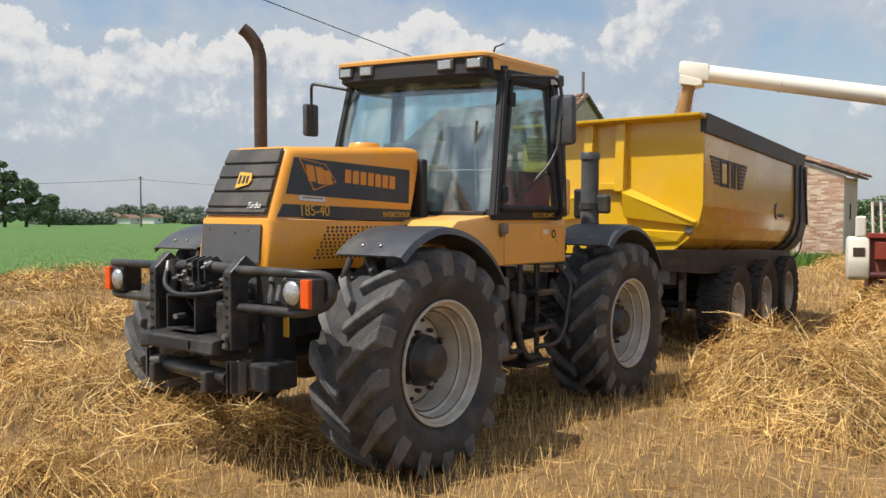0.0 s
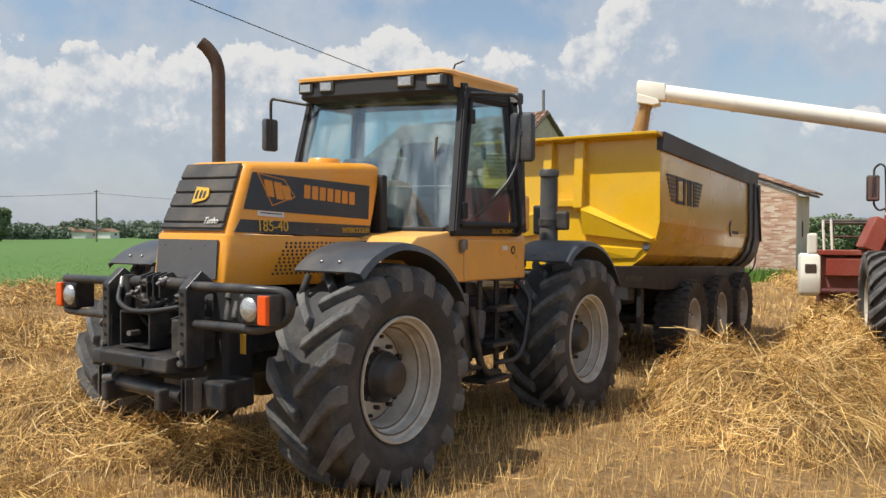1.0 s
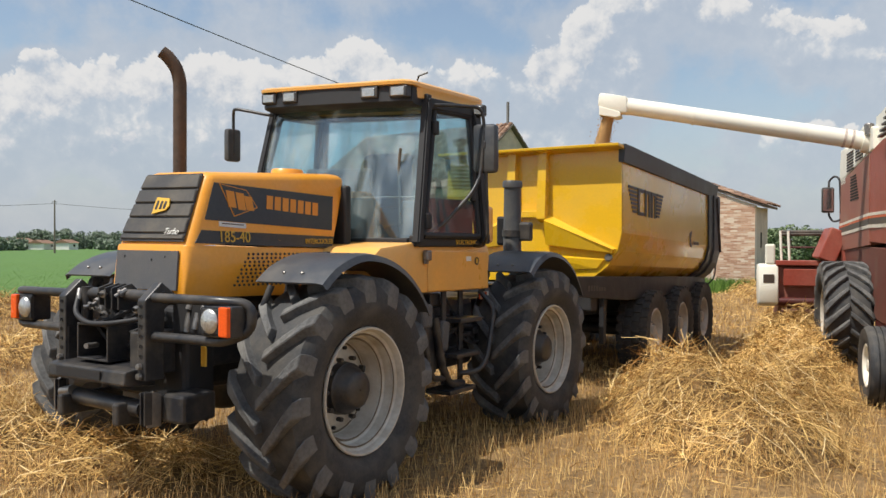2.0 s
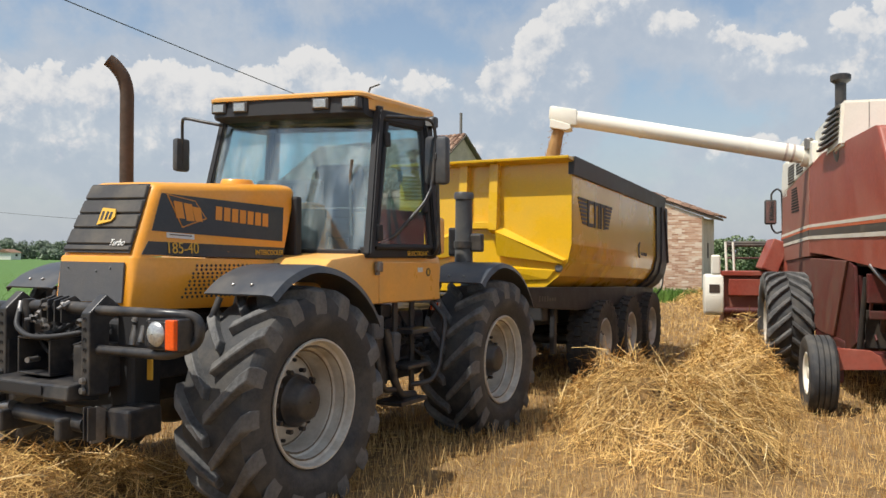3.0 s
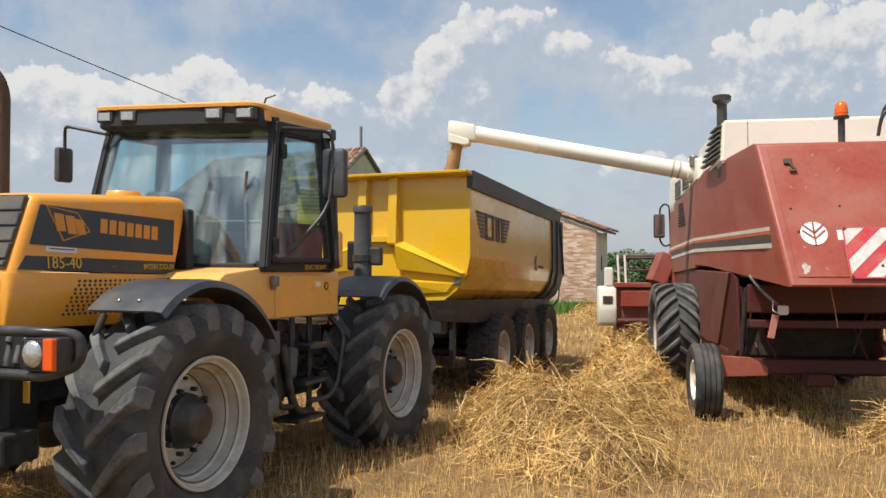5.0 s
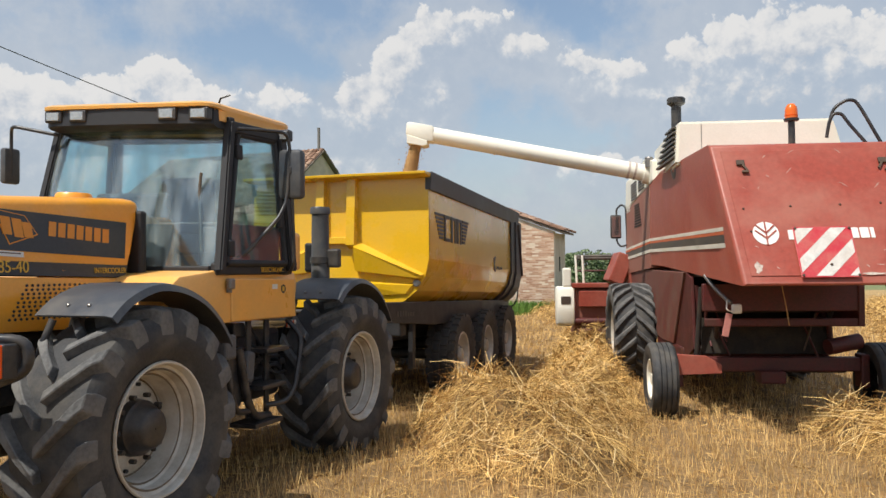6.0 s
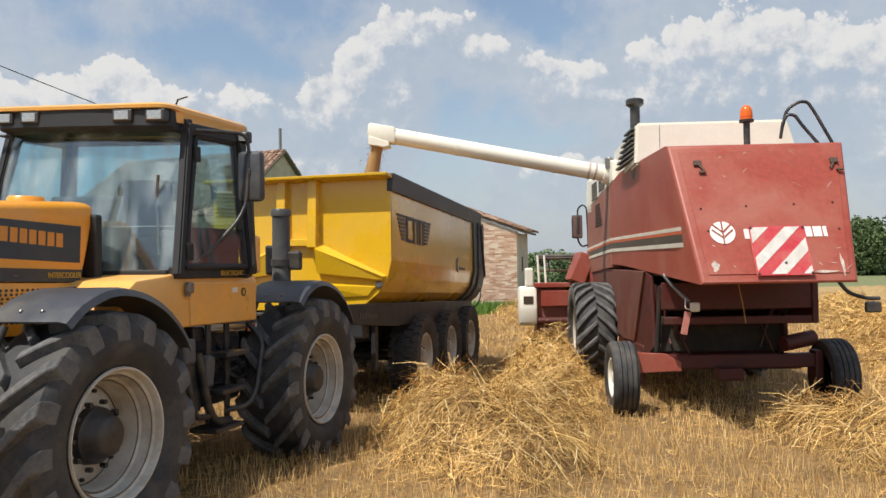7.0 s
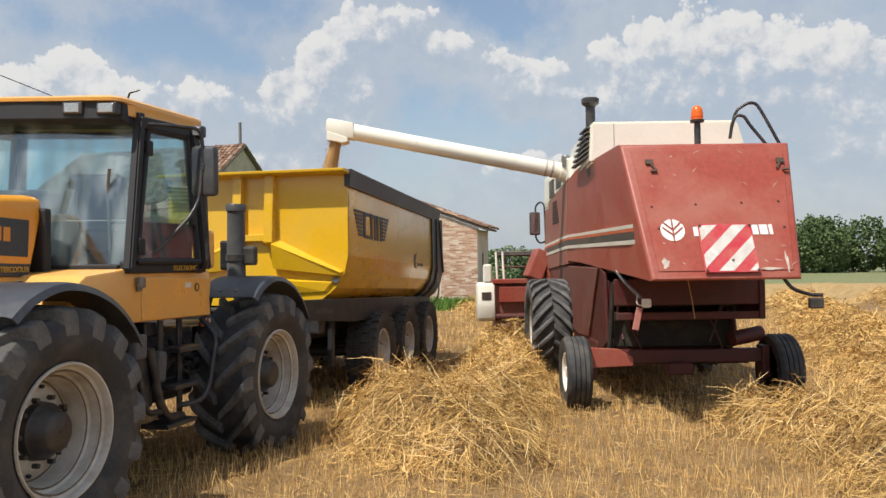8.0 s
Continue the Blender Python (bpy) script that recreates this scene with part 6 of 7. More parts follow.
def build_ground():
    near_x = np.concatenate([np.arange(-24, -3.99, 0.2), np.arange(-3.9, 8.01, 0.1), np.arange(8.2, 20.01, 0.2)])
    near_y = np.concatenate([np.arange(-9, -4.01, 0.2), np.arange(-3.9, 9.01, 0.1), np.arange(9.2, 34.01, 0.2)])
    xs = np.concatenate([[-3000, -1200, -500, -250, -120, -70, -45, -32, -27], near_x, [22, 26, 34, 50, 80, 150, 300, 700, 3000]])
    ys = np.concatenate([[-3000, -800, -200, -60, -25, -14], near_y, [37, 42, 50, 56, 62, 66, 72, 85, 110, 150, 200, 300, 600, 1200, 3000]])
    X, Y = np.meshgrid(xs, ys)
    Z = np.where((np.abs(X) < 40) & (Y > -30) & (Y < 60), field_height(X, Y) - 0.14 * np.clip(field_height(X, Y) * 4, 0, 1), 0.0)
    Z = np.where(X < -20.9, 0.02, Z)
    nx, ny = len(xs), len(ys)
    verts = np.stack([X.ravel(), Y.ravel(), Z.ravel()], 1)
    i = np.arange(ny - 1)[:, None] * nx + np.arange(nx - 1)[None]
    faces = np.stack([i, i + 1, i + 1 + nx, i + nx], -1).reshape(-1, 4)
    me = bpy.data.meshes.new("ground")
    me.from_pydata(verts.tolist(), [], faces.tolist())
    me.materials.append(M["straw"])
    me.materials.append(M["green"])
    cx = verts[faces].mean(1)
    green = ((cx[:, 0] < -20.6) & (cx[:, 0] > -300)) | (cx[:, 1] > 63) | ((cx[:, 0] < 0) & (cx[:, 1] > 25) & (cx[:, 0] > -30))
    me.materials.append(M["meadow"])
    me.materials.append(M["far_straw"])
    kind = green.astype(np.int32) + ((cx[:, 1] > 63) & (cx[:, 0] > -20)).astype(np.int32)
    kind[~green & ((cx[:, 1] > 30) | (cx[:, 0] > 16))] = 3
    me.polygons.foreach_set("material_index", kind)
    me.polygons.foreach_set("use_smooth", [True] * len(me.polygons))
    tagged(new("ground", me), "harvested wheat field with straw swaths beside green crop", "field", kind="structure")


build_ground()


def blades(name, base, way, length, width, bend, material, label, category, segments=2, flat=None):
    """Many thin ribbons from numpy arrays, joined in one mesh of kind stuff."""
    k = len(base)
    rng = np.random.default_rng(k)
    way = way / np.linalg.norm(way, axis=1, keepdims=True)
    face = rng.normal(size=(k, 3)) if flat is None else rng.normal(0, 0.55, size=(k, 3)) + flat
    side = np.cross(way, face)
    side /= np.linalg.norm(side, axis=1, keepdims=True) + 1e-9
    verts = np.empty((k, (segments + 1) * 2, 3))
    sag = rng.normal(size=(k, 3)) * bend
    for s in range(segments + 1):
        u = s / segments
        c = base + way * (length * u)[:, None] + sag * (u * (1 - u) * 4 * length)[:, None]
        w = (width * (1 - 0.5 * u))[:, None]
        verts[:, 2 * s] = c - side * w
        verts[:, 2 * s + 1] = c + side * w
    n_v = (segments + 1) * 2
    quads = np.array([[2 * s, 2 * s + 1, 2 * s + 3, 2 * s + 2] for s in range(segments)])
    faces = (np.arange(k)[:, None, None] * n_v + quads[None]).reshape(-1)
    me = bpy.data.meshes.new(name)
    me.vertices.add(k * n_v)
    me.vertices.foreach_set("co", verts.reshape(-1))
    nf = k * segments
    me.loops.add(nf * 4)
    me.loops.foreach_set("vertex_index", faces.astype(np.int32))
    me.polygons.add(nf)
    me.polygons.foreach_set("loop_start", np.arange(nf, dtype=np.int32) * 4)
    me.update(calc_edges=True)
    me.materials.append(material)
    return tagged(new(name, me), label, category, kind="stuff")


def scatter(rng, k, x0, x1, y0, y1):
    return rng.uniform(x0, x1, k), rng.uniform(y0, y1, k)


def build_straw():
    rng = np.random.default_rng(11)
    # loose straw on the swaths, thick where they are high
    tries = 2900000
    x, y = scatter(rng, tries, -21, 17, -5, 32)
    near = np.hypot(x - 4.0, y + 2.0)
    h = field_height(x, y)
    keep = rng.uniform(size=tries) < np.clip((h - 0.035) / 0.16, 0.01, 1.0) * np.clip(6.5 / (near + 0.6), 0.05, 1.0) ** 1.5
    x, y, h, near = x[keep], y[keep], h[keep], near[keep]
    k = len(x)
    # locks of straw lie roughly one way, with stray stalks across them
    lie = 2.2 * np.sin(2.3 * x + 1.1 * np.sin(1.9 * y)) + 1.9 * np.cos(2.7 * y - 0.9 * x)
    a = np.where(rng.uniform(size=k) < 0.55, lie + rng.normal(0, 0.5, k), rng.uniform(0, 2 * np.pi, k))
    # the stalks follow the heap's slope, some stick out
    step = 0.12
    fall_x, fall_y = (field_height(x + step, y) - field_height(x - step, y)) / (2 * step), (field_height(x, y + step) - field_height(x, y - step)) / (2 * step)
    up = np.clip(fall_x * np.cos(a) + fall_y * np.sin(a), -1.1, 1.1) + rng.normal(0.03, 0.16, k) + np.where(rng.uniform(size=k) < 0.04, rng.uniform(0.2, 0.9, k), 0.0)
    outward = np.stack([-fall_x, -fall_y, np.ones(k)], 1)
    depth = rng.uniform(size=k) ** 1.6
    base = np.stack([x, y, h + 0.02 - 0.15 * depth * np.clip(h * 4, 0, 1)], 1)
    way = np.stack([np.cos(a), np.sin(a), up], 1)
    length = 0.08 + 0.30 * rng.uniform(size=k) ** 1.5
    width = rng.uniform(0.0015, 0.0036, k) * np.clip(near / 6, 1, 3.2)
    blades("loose_straw", base, way, length, width, 0.10, M["stalk"], "tangled golden straw lying in swaths", "straw", 2, outward)
    # bleached long stalks lying on top
    pick = (rng.uniform(size=k) < 0.055) & (near < 11) & (h > 0.12)
    m = int(pick.sum())
    turn = rng.uniform(0, 2 * np.pi, m)
    tilt = np.clip(fall_x[pick] * np.cos(turn) + fall_y[pick] * np.sin(turn), -1, 1) + rng.normal(0.04, 0.14, m)
    blades("long_straw", np.stack([x[pick], y[pick], h[pick] + 0.03], 1), np.stack([np.cos(turn), np.sin(turn), tilt], 1), rng.uniform(0.18, 0.42, m), rng.uniform(0.0022, 0.0040, m) * np.clip(near[pick] / 6, 1, 2), 0.07, M["stalk_bright"], "pale glossy straw stalks lying over the swaths", "straw", 2, outward[pick])
    # straw strewn flat over the stubble
    tries = 150000
    x, y = scatter(rng, tries, -20, 16, -4.5, 26)
    near = np.hypot(x - 4.0, y + 2.0)
    keep = rng.uniform(size=tries) < np.clip(6 / (near + 0.6), 0.10, 1.0) ** 1.3
    x, y, near = x[keep], y[keep], near[keep]
    k = len(x)
    a = rng.uniform(0, 2 * np.pi, k)
    base = np.stack([x, y, field_height(x, y) + rng.uniform(0.0, 0.05, k)], 1)
    way = np.stack([np.cos(a), np.sin(a), rng.normal(0, 0.12, k)], 1)
    blades("strewn_straw", base, way, rng.uniform(0.06, 0.24, k), rng.uniform(0.0012, 0.0025, k) * np.clip(near / 6, 1, 3), 0.06, M["stalk"], "thin scattering of straw over stubble", "straw", 2)
    # standing stubble in drill rows
    tries = 520000
    x, y = scatter(rng, tries, -18, 15, -4.5, 24)
    rows = 0.15
    cross = x * math.cos(radians(9)) + y * math.sin(radians(9))
    x = x + (np.round(cross / rows) * rows - cross) + rng.normal(0, 0.03, tries)
    near = np.hypot(x - 4.0, y + 2.0)
    keep = rng.uniform(size=tries) < np.clip(5.5 / (near + 0.5), 0.05, 1.0) ** 1.5
    x, y, near = x[keep], y[keep], near[keep]
    h = field_height(x, y)
    keep = h < 0.16
    x, y, h, near = x[keep], y[keep], h[keep], near[keep]
    k = len(x)
    base = np.stack([x, y, h - 0.01], 1)
    way = np.stack([rng.normal(0, 0.22, k), rng.normal(0, 0.22, k), np.ones(k)], 1)
    blades("stubble", base, way, rng.uniform(0.06, 0.17, k), rng.uniform(0.0016, 0.003, k) * np.clip(near / 6, 1, 3), 0.03, M["stubble"], "short standing wheat stubble in rows", "stubble", 1)
    # grass at the houses and along the crop edge
    k = 26000
    x, y = scatter(rng, k, -12, 2, 24.5, 30)
    base = np.stack([x, y, np.zeros(k)], 1)
    way = np.stack([rng.normal(0, 0.3, k), rng.normal(0, 0.3, k), np.ones(k)], 1)
    blades("grass", base, way, rng.uniform(0.12, 0.5, k), rng.uniform(0.008, 0.02, k), 0.08, M["grass"], "rough green grass below the brick wall", "grass", 1)
    k = 60000
    x = -20.5 - rng.exponential(14, k)
    y = rng.uniform(-12, 60, k)
    base = np.stack([x, y, np.zeros(k)], 1)
    way = np.stack([rng.normal(0, 0.35, k), rng.normal(0, 0.35, k), np.ones(k)], 1)
    blades("green_crop", base, way, rng.uniform(0.02, 0.07, k), rng.uniform(0.006, 0.016, k), 0.1, M["grass"], "low green crop in the next field", "crop", 1)


build_straw()


def tree(at, height, spread, leaves, seed, name="tree", trunk=0.28, low=0.25, label="leafy green tree with a dark trunk", columnar=False, leaf="leaf", size=0.28, limbs=11):
    """A tapered trunk with limbs, and a crown of many small leaf clumps."""
    rnd = random.Random(seed)
    rng = np.random.default_rng(seed)
    t = thing(name, pose(*at), label, "tree")
    bm = bmnew()
    tube(bm, [(0, 0, -0.2), (rnd.uniform(-.1, .1), rnd.uniform(-.1, .1), height * 0.4), (rnd.uniform(-.2, .2), 0, height * 0.85)], [trunk, trunk * 0.7, trunk * 0.15], 8)
    hearts = []
    for k in range(limbs):
        z = height * rnd.uniform(low + 0.05, 0.92)
        a = rnd.uniform(0, 2 * math.pi)
        fall = 1.0 if columnar else math.sin(math.pi * min(max((z / height - low) / (1.05 - low), 0.08), 1)) ** 0.6
        r = spread * fall * rnd.uniform(0.35, 0.85)
        end = Vector((r * math.cos(a), r * math.sin(a), z))
        tube(bm, [(0, 0, z * 0.65), end * 0.5 + Vector((0, 0, z * 0.42)), end], [trunk * 0.35, trunk * 0.2, trunk * 0.06], 5)
        hearts.append((end, spread * rnd.uniform(0.28, 0.5)))
    hearts.append((Vector((0, 0, height * 0.9)), spread * 0.35))
    part("trunk", bm, M["bark"], t, smooth=60)
    which = rng.integers(0, len(hearts), leaves)
    c = np.array([tuple(h[0]) for h in hearts])[which]
    rad = np.array([h[1] for h in hearts])[which]
    dirs = rng.normal(size=(leaves, 3))
    dirs /= np.linalg.norm(dirs, axis=1, keepdims=True)
    p = c + dirs * (rad * rng.uniform(0.25, 1.0, leaves) ** 0.5)[:, None] * np.array([1, 1, 0.8])
    u = rng.normal(size=(leaves, 3))
    u /= np.linalg.norm(u, axis=1, keepdims=True)
    v = np.cross(u, rng.normal(size=(leaves, 3)))
    v /= np.linalg.norm(v, axis=1, keepdims=True)
    s = (size * rng.uniform(0.5, 1.2, leaves))[:, None]
    verts = np.stack([p - u * s, p + v * s * 0.6, p + u * s, p - v * s * 0.6], 1).reshape(-1, 3)
    me = bpy.data.meshes.new("crown")
    me.from_pydata(verts.tolist(), [], np.arange(leaves * 4).reshape(-1, 4).tolist())
    me.materials.append(M[leaf])
    o = new("crown", me)
    o.parent = t
    o["kind"] = "stuff"
    return t


# ---- houses, trees, poles ----
def brick_mat():
    m = bpy.data.materials.new("old_brick")
    m.use_nodes = True
    tree_ = m.node_tree
    n = tree_.nodes
    b = n["Principled BSDF"]
    co = n.new("ShaderNodeTexCoord")
    mp = n.new("ShaderNodeMapping")
    mp.inputs["Rotation"].default_value = (radians(90), 0, 0)
    link(tree_, co.outputs["Object"], mp.inputs["Vector"])
    br = n.new("ShaderNodeTexBrick")
    br.inputs["Scale"].default_value = 1.0
    br.inputs["Brick Width"].default_value, br.inputs["Row Height"].default_value = 0.27, 0.072
    br.inputs["Mortar Size"].default_value, br.inputs["Mortar Smooth"].default_value = 0.010, 0.3
    br.inputs["Color1"].default_value = (0.46, 0.26, 0.165, 1)
    br.inputs["Color2"].default_value = (0.64, 0.46, 0.33, 1)
    br.inputs["Mortar"].default_value = (0.50, 0.45, 0.38, 1)
    link(tree_, mp.outputs[0], br.inputs["Vector"])
    nz = n.new("ShaderNodeTexNoise")
    nz.inputs["Scale"].default_value, nz.inputs["Detail"].default_value = 1.6, 8.0
    link(tree_, co.outputs["Object"], nz.inputs["Vector"])
    mx = n.new("ShaderNodeMix")
    mx.data_type = "RGBA"
    r = n.new("ShaderNodeMapRange")
    for i, v in enumerate((0.4, 0.75, 0.0, 0.28)):
        r.inputs[i + 1].default_value = v
    link(tree_, nz.outputs["Fac"], r.inputs[0])
    link(tree_, r.outputs[0], mx.inputs["Factor"])
    link(tree_, br.outputs["Color"], mx.inputs["A"])
    mx.inputs["B"].default_value = (0.62, 0.54, 0.44, 1)
    link(tree_, mx.outputs["Result"], b.inputs["Base Color"])
    b.inputs["Roughness"].default_value = 0.9
    bp = n.new("ShaderNodeBump")
    bp.inputs["Strength"].default_value, bp.inputs["Distance"].default_value = 0.8, 0.02
    link(tree_, br.outputs["Fac"], bp.inputs["Height"])
    bp.invert = True
    link(tree_, bp.outputs["Normal"], b.inputs["Normal"])
    return m


M["brick"] = brick_mat()
M["mortar"] = mat("pale_mortar", (0.66, 0.60, 0.50), 0.95, vary=0.2, grain=30, bump=0.3)


def brick_piece_mat():
    m = mat("brick_piece", (0.46, 0.27, 0.18), 0.9, vary=0.3, grain=35, bump=0.4)
    tree_ = m.node_tree
    n = tree_.nodes
    info, ramp = n.new("ShaderNodeObjectInfo"), n.new("ShaderNodeValToRGB")
    for e, c in zip(ramp.color_ramp.elements, ((0.40, 0.215, 0.135, 1), (0.74, 0.63, 0.50, 1))):
        e.color = c
    e = ramp.color_ramp.elements.new(0.5)
    e.color = (0.60, 0.40, 0.28, 1)
    link(tree_, info.outputs["Random"], ramp.inputs[0])
    link(tree_, ramp.outputs[0], n["Principled BSDF"].inputs["Base Color"])
    return m


M["brick_piece"] = brick_piece_mat()
M["plaster"] = mat("old_grey_plaster", (0.55, 0.49, 0.40), 0.9, vary=0.15, grain=12, bump=0.3, dirt=(0.30, 0.26, 0.21), dirt_amount=0.7, dirt_scale=0.9)
M["tile"] = straw_mat("roof_tiles", (0.16, 0.085, 0.055), (0.42, 0.28, 0.20), 0.9)
M["wood"] = mat("weathered_wood", (0.17, 0.14, 0.11), 0.9, vary=0.3, grain=20, bump=0.5)
M["zinc"] = mat("zinc_pipe", (0.22, 0.21, 0.20), 0.6, metal=0.4, vary=0.2)


def tiled_slope(bm, ridge_a, ridge_b, fall, rows, step, seed):
    """Overlapping half round tiles laid from a ridge down along fall."""
    rnd = random.Random(seed)
    a, b, f = Vector(ridge_a), Vector(ridge_b), Vector(fall)
    along = (b - a).normalized()
    cols = int((b - a).length / step)
    nrm = along.cross(f).normalized()
    if nrm.z < 0:
        nrm = -nrm
    for r in range(rows):
        for c in range(cols):
            p = a + along * (step * (c + 0.5 + rnd.uniform(-0.06, 0.06))) + f * (r / rows) + nrm * rnd.uniform(0.0, 0.03)
            q = p + f * (1.18 / rows) + nrm * 0.02 + along * rnd.uniform(-0.03, 0.03)
            ring = []
            for base, rad in ((p, step * 0.44), (q, step * 0.5)):
                ring.append([base + along * (rad * math.cos(math.pi * k / 4)) + nrm * (rad * 0.75 * math.sin(math.pi * k / 4)) for k in range(5)])
            v = [[bm.verts.new(x) for x in rr] for rr in ring]
            for k in range(4):
                bm.faces.new((v[0][k], v[0][k + 1], v[1][k + 1], v[1][k]))


def build_brick_house():
    h = thing("brick_house", pose(-2.21, 28.12, 0, 0, 0, 0), "small old brick farm building with tiled roof", "house")
    bm = bmnew()
    prism(bm, [(-1.62, -0.2), (-1.62, 3.835), (-3.9, 4.70), (-7.8, 3.22), (-7.8, -0.2)], 0.0, 0.30, "y")
    part("front_wall", bm, M["brick"], h, "worn brick gable wall")
    bm = bmnew()
    prism(bm, [(0, -0.2), (0, 3.22), (-1.62, 3.835), (-1.62, -0.2)], 0.0, 0.30, "y")
    corner = part("corner_wall", bm, M["mortar"], h, "brick wall corner with wide pale joints")
    # the bricks of the corner that stands in the open, one by one
    rnd = random.Random(8)
    meshes = []
    for k in range(6):
        bm = bmnew()
        box(bm, (0.004, -0.012 - 0.003 * (k % 3), 0.004), (0.256 if k < 3 else 0.124, 0.02, 0.062), 0.0)
        for v in bm.verts:
            v.co += Vector((rnd.uniform(-1, 1), 0, rnd.uniform(-1, 1))) * 0.003
        me = bpy.data.meshes.new("brick")
        bm.to_mesh(me)
        bm.free()
        me.materials.append(M["brick_piece"])
        meshes.append(me)
    for row in range(55):
        if row % 2:
            spots = [(-1.56 + 0.26 * c, 0) for c in range(6)]
        else:
            spots = [(-1.56, 3)] + [(-1.43 + 0.26 * c, 0) for c in range(5)] + [(-0.13, 3)]
        for x, size in spots:
            if 0.09 + row * 0.0685 > 3.21 - 0.38 * (x + (0.26 if size == 0 else 0.13)):
                continue
            o = new("brick", meshes[size + rnd.randrange(3)])
            o.parent = corner
            o.location = (x, 0, 0.02 + row * 0.0685)

    pbox("side_wall", (-0.30, 0.30, -0.2), (0.0, 2.1, 3.16), M["plaster"], h, 0.0, "grey plastered side wall")
    pbox("side_wall", (-7.8, 0.30, -0.2), (-7.5, 2.1, 3.16), M["plaster"], h, 0.0)
    pbox("back_wall", (-7.8, 2.1, -0.2), (0.0, 2.3, 3.2), M["plaster"], h, 0.0)
    for s in (1, -1):
        bm = bmnew()
        x0, x1 = -3.9, -3.9 + s * 4.22
        sheet(bm, [(x0, -0.10, 4.72), (x1, -0.10, 3.13), (x1, 2.6, 3.13), (x0, 2.6, 4.72)], 0.09, (0, 0, 1))
        r = part("roof", bm, M["wood"], h, "timber roof deck")
        bm = bmnew()
        tiled_slope(bm, (x0, -0.16, 4.83), (x0, 2.65, 4.83), (s * 4.28, 0, -1.61), 14, 0.24, 3)
        o = part("roof_tiles", bm, M["tile"], r, "rows of weathered clay roof tiles")
        o["kind"] = "stuff"
    pbox("window_slot", (-0.002, 0.95, 1.6), (0.006, 1.2, 2.2), M["void"], h, 0.0, "small dark window slot")


build_brick_house()


def build_old_house():
    h = thing("old_farmhouse", pose(-18.68, 39.15, 0, 0, 0, -2.54), "large old farmhouse with worn tiled roof", "house")
    bm = bmnew()
    prism(bm, [(-5.5, -0.2), (-5.5, 5.1), (0, 8.85), (5.5, 5.1), (5.5, -0.2)], -0.35, 0.0, "x")
    part("gable_wall", bm, M["plaster"], h, "grey plastered gable wall")
    pbox("front_wall", (-11, -5.5, -0.2), (-0.35, -5.2, 5.1), M["plaster"], h, 0.0)
    pbox("back_wall", (-11, 5.2, -0.2), (-0.35, 5.5, 5.1), M["plaster"], h, 0.0)
    pbox("end_wall", (-11.3, -5.5, -0.2), (-11, 5.5, 5.1), M["plaster"], h, 0.0)
    for s in (1, -1):
        bm = bmnew()
        sheet(bm, [(0.25, 0, 8.92), (-11.5, 0, 8.92), (-11.5, s * 6.0, 4.80), (0.25, s * 6.0, 4.80)], 0.12, (0, 0, 1))
        r = part("roof", bm, M["wood"], h, "timber roof deck")
        bm = bmnew()
        tiled_slope(bm, (-11.5, 0, 9.05), (0.3, 0, 9.05), (0, s * 6.1, -4.19), 22, 0.30, 5)
        o = part("roof_tiles", bm, M["tile"], r, "rows of weathered clay roof tiles")
        o["kind"] = "stuff"
    ptube("flue_pipe", [(-0.15, 0.0, 8.8), (-0.15, 0.0, 10.4)], 0.09, M["zinc"], h, 10, "thin grey flue pipe")
    pbox("window", (-6.0, -5.53, 2.6), (-5.0, -5.5, 4.0), M["void"], h, 0.0)
    pbox("window", (-9.5, -5.53, 2.6), (-8.5, -5.5, 4.0), M["void"], h, 0.0)


build_old_house()


def build_far_house(at, size, yaw, label, colour):
    h = thing("farm_building", pose(*at, 0, 0, 0, yaw), label, "house", "far farm buildings")
    w, d, z = size
    pbox("wall", (-w / 2, -d / 2, -0.3), (w / 2, d / 2, z), colour, h, 0.0)
    bm = bmnew()
    prism(bm, [(-d / 2 - 0.5, z - 0.1), (0, z + d * 0.22), (d / 2 + 0.5, z - 0.1)], -w / 2 - 0.4, w / 2 + 0.4, "x")
    part("roof", bm, M["tile"], h)
    for k in range(int(w // 5)):
        for s in (1, -1):
            pbox("window", (-w / 2 + 2 + 5 * k, s * (d / 2 + 0.02) - 0.03, z * 0.45), (-w / 2 + 3.2 + 5 * k, s * (d / 2 + 0.02) + 0.03, z * 0.75), M["void"], h, 0.0)


for at, size, yaw, colour in (((-260.41, 143.81), (12, 6, 2.6), -60, M["plaster"]), ((-257.27, 150.3), (9, 5, 2.2), -55, M["white"]), ((-253.21, 156.79), (6, 5, 2.4), -62, M["white"])):
    build_far_house(at, size, yaw, "low pale farm building far across the fields", colour)

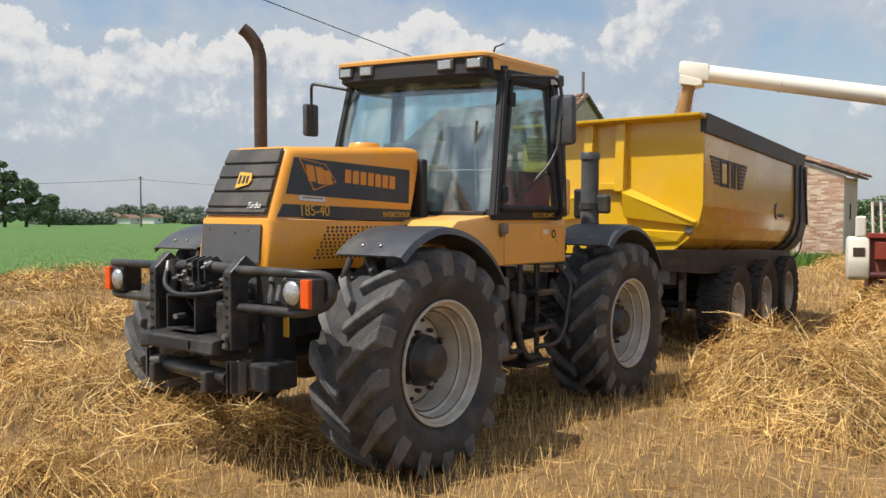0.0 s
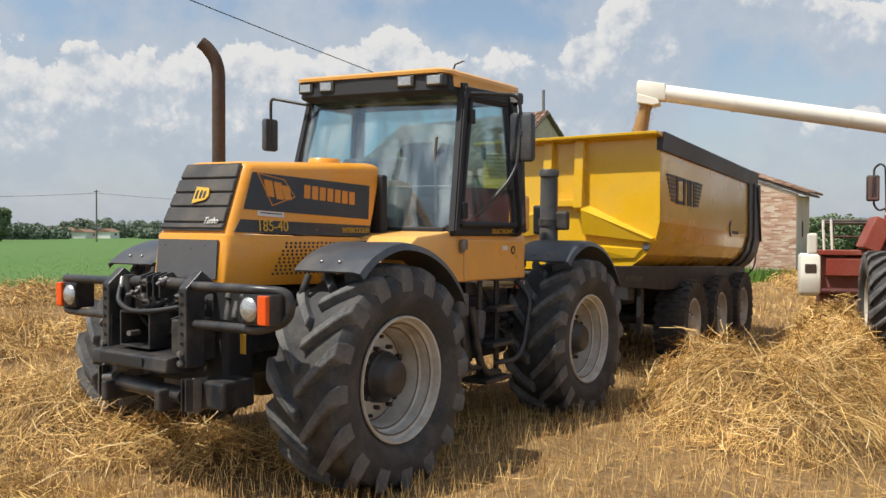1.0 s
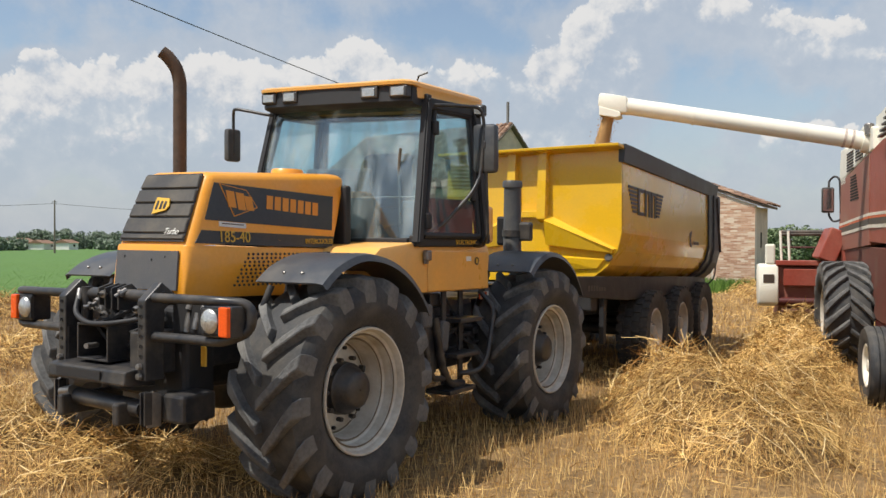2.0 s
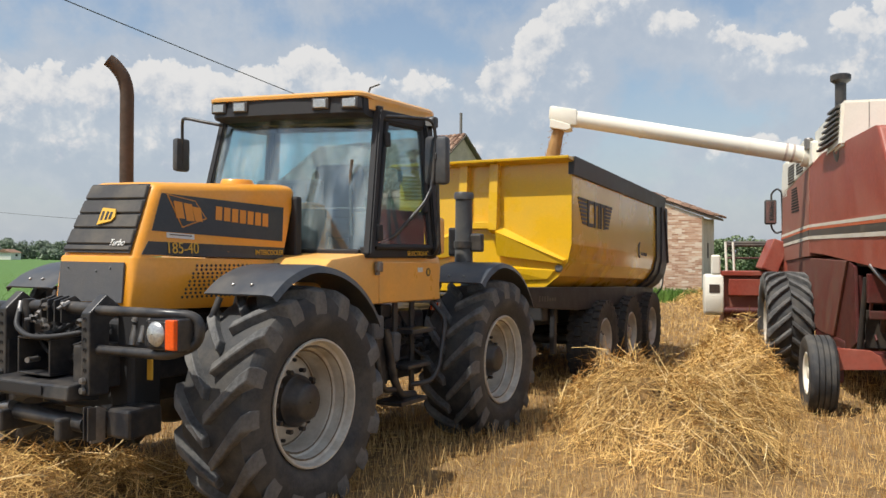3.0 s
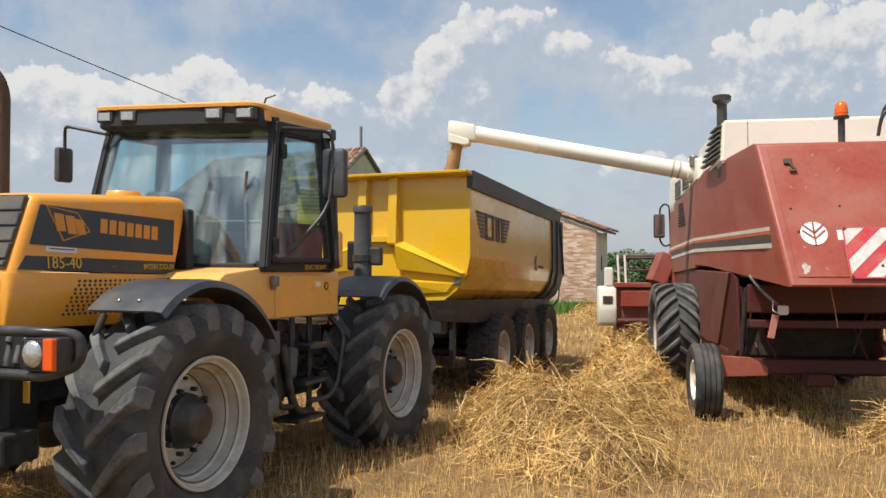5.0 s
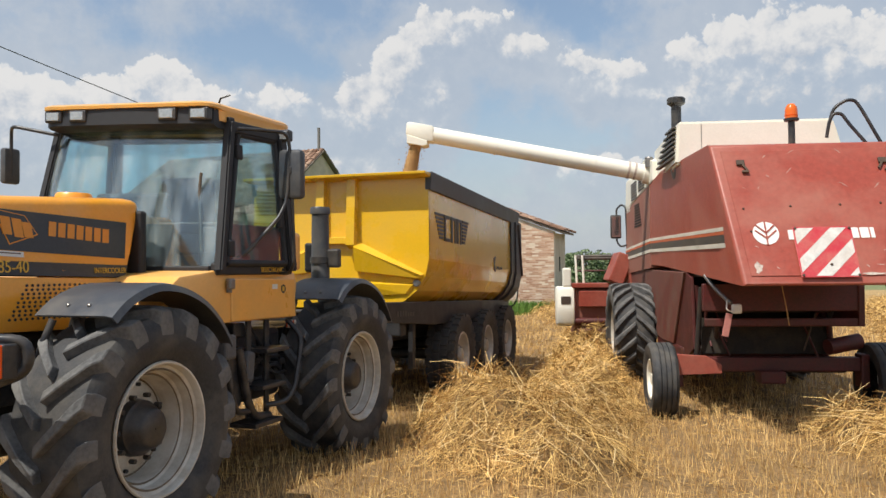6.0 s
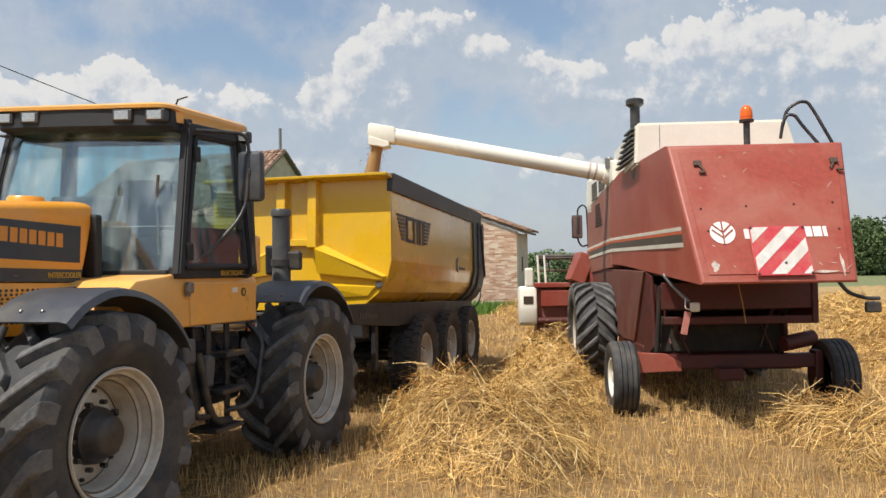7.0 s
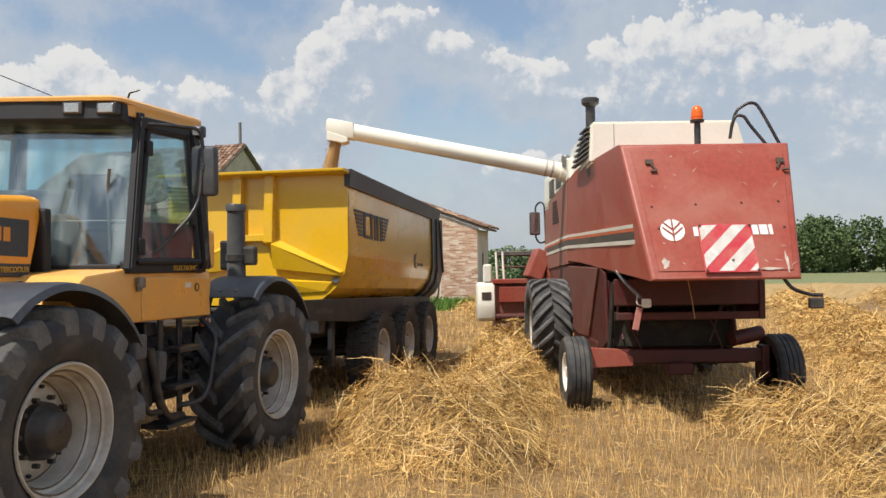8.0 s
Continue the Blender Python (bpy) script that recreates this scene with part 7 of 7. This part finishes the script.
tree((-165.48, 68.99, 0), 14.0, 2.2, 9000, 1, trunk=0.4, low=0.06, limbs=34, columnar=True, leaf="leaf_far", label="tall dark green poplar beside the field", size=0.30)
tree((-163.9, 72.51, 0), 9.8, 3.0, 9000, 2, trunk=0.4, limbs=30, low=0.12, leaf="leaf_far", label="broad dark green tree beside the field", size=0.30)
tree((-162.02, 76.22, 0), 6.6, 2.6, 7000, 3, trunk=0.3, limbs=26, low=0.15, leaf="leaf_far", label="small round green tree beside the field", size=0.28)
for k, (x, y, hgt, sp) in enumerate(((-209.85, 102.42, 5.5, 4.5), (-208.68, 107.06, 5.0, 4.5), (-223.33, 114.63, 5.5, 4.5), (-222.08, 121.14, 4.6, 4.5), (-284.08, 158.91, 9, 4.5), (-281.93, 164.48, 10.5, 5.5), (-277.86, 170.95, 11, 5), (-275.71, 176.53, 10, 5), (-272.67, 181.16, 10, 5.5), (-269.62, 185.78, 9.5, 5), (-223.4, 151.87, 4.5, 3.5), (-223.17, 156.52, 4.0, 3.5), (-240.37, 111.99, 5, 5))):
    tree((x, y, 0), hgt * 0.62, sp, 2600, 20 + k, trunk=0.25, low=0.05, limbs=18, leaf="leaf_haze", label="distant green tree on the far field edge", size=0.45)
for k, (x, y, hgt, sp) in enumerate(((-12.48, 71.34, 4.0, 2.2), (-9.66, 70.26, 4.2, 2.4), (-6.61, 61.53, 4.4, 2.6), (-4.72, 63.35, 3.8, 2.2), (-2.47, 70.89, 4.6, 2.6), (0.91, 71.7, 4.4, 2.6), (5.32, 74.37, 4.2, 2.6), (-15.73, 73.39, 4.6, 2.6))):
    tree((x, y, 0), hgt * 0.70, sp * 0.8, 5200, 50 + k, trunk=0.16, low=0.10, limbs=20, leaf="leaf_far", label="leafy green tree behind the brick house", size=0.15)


def build_wood():
    """The wood beyond the right hand field, as one mass of leaf clumps."""
    rng = np.random.default_rng(3)
    verts = []
    k = 90000
    which = rng.integers(0, 46, k)
    cx = np.linspace(17, 72, 46) + rng.normal(0, 0.9, 46)
    cy = 129 + rng.uniform(-6, 8, 46)
    ch = rng.uniform(5.8, 8.6, 46)
    cr = rng.uniform(2.4, 4.2, 46)
    dirs = rng.normal(size=(k, 3))
    dirs /= np.linalg.norm(dirs, axis=1, keepdims=True)
    r = rng.uniform(0.5, 1, k) ** 0.4
    lump = 1 + 0.25 * np.sin(dirs[:, 0] * 7 + which) * np.sin(dirs[:, 2] * 6 + which * 2)
    p = np.stack([cx[which] + dirs[:, 0] * r * cr[which] * lump, cy[which] + dirs[:, 1] * r * cr[which], ch[which] * 0.52 + dirs[:, 2] * r * ch[which] * 0.52 * lump], 1)
    p[:, 2] = np.maximum(p[:, 2], 0.1)
    u = rng.normal(size=(k, 3))
    u /= np.linalg.norm(u, axis=1, keepdims=True)
    v = np.cross(u, rng.normal(size=(k, 3)))
    v /= np.linalg.norm(v, axis=1, keepdims=True)
    s = rng.uniform(0.12, 0.32, k)[:, None]
    verts = np.stack([p - u * s, p + v * s * 0.7, p + u * s, p - v * s * 0.7], 1).reshape(-1, 3)
    me = bpy.data.meshes.new("far_wood")
    me.from_pydata(verts.tolist(), [], np.arange(k * 4).reshape(-1, 4).tolist())
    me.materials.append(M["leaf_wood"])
    tagged(new("far_wood", me), "dense green wood at the far field edge", "trees", kind="stuff")


build_wood()


def build_lines():
    p = thing("utility_pole", pose(-145.08, 86.78, 0), "slender wooden utility pole in the green field", "pole")
    ptube("post", [(0, 0, -0.2), (0, 0, 10.4)], [0.20, 0.13], M["wood"], p, 8)
    bm = bmnew()
    box(bm, (-0.5, -0.06, 10.0), (0.5, 0.06, 10.12), 0.0, pose(0, 0, 0, 0, 0, 60))
    part("cross_arm", bm, M["wood"], p)

    def span(a, b, sag, r, label):
        a, b = Vector(a), Vector(b)
        pts = [a.lerp(b, k / 24) - Vector((0, 0, sag * 4 * (k / 24) * (1 - k / 24))) for k in range(25)]
        bm = bmnew()
        tube(bm, pts, r, 5)
        tagged(part("power_line", bm, M["black"], None, smooth=60), label, "cable")
    span((-145.08, 86.78, 9.75), (-181.93, 20.26, 9.75), 1.6, 0.035, "thin dark power line between poles")
    span((-145.08, 86.78, 9.75), (-96.26, 140.53, 9.75), 1.6, 0.035, "thin dark power line between poles")
    span((-23.58, 38.41, 9.54), (-20.96, -12.32, 13.36), 0.25, 0.022, "thin dark service cable to the farmhouse")


build_lines()
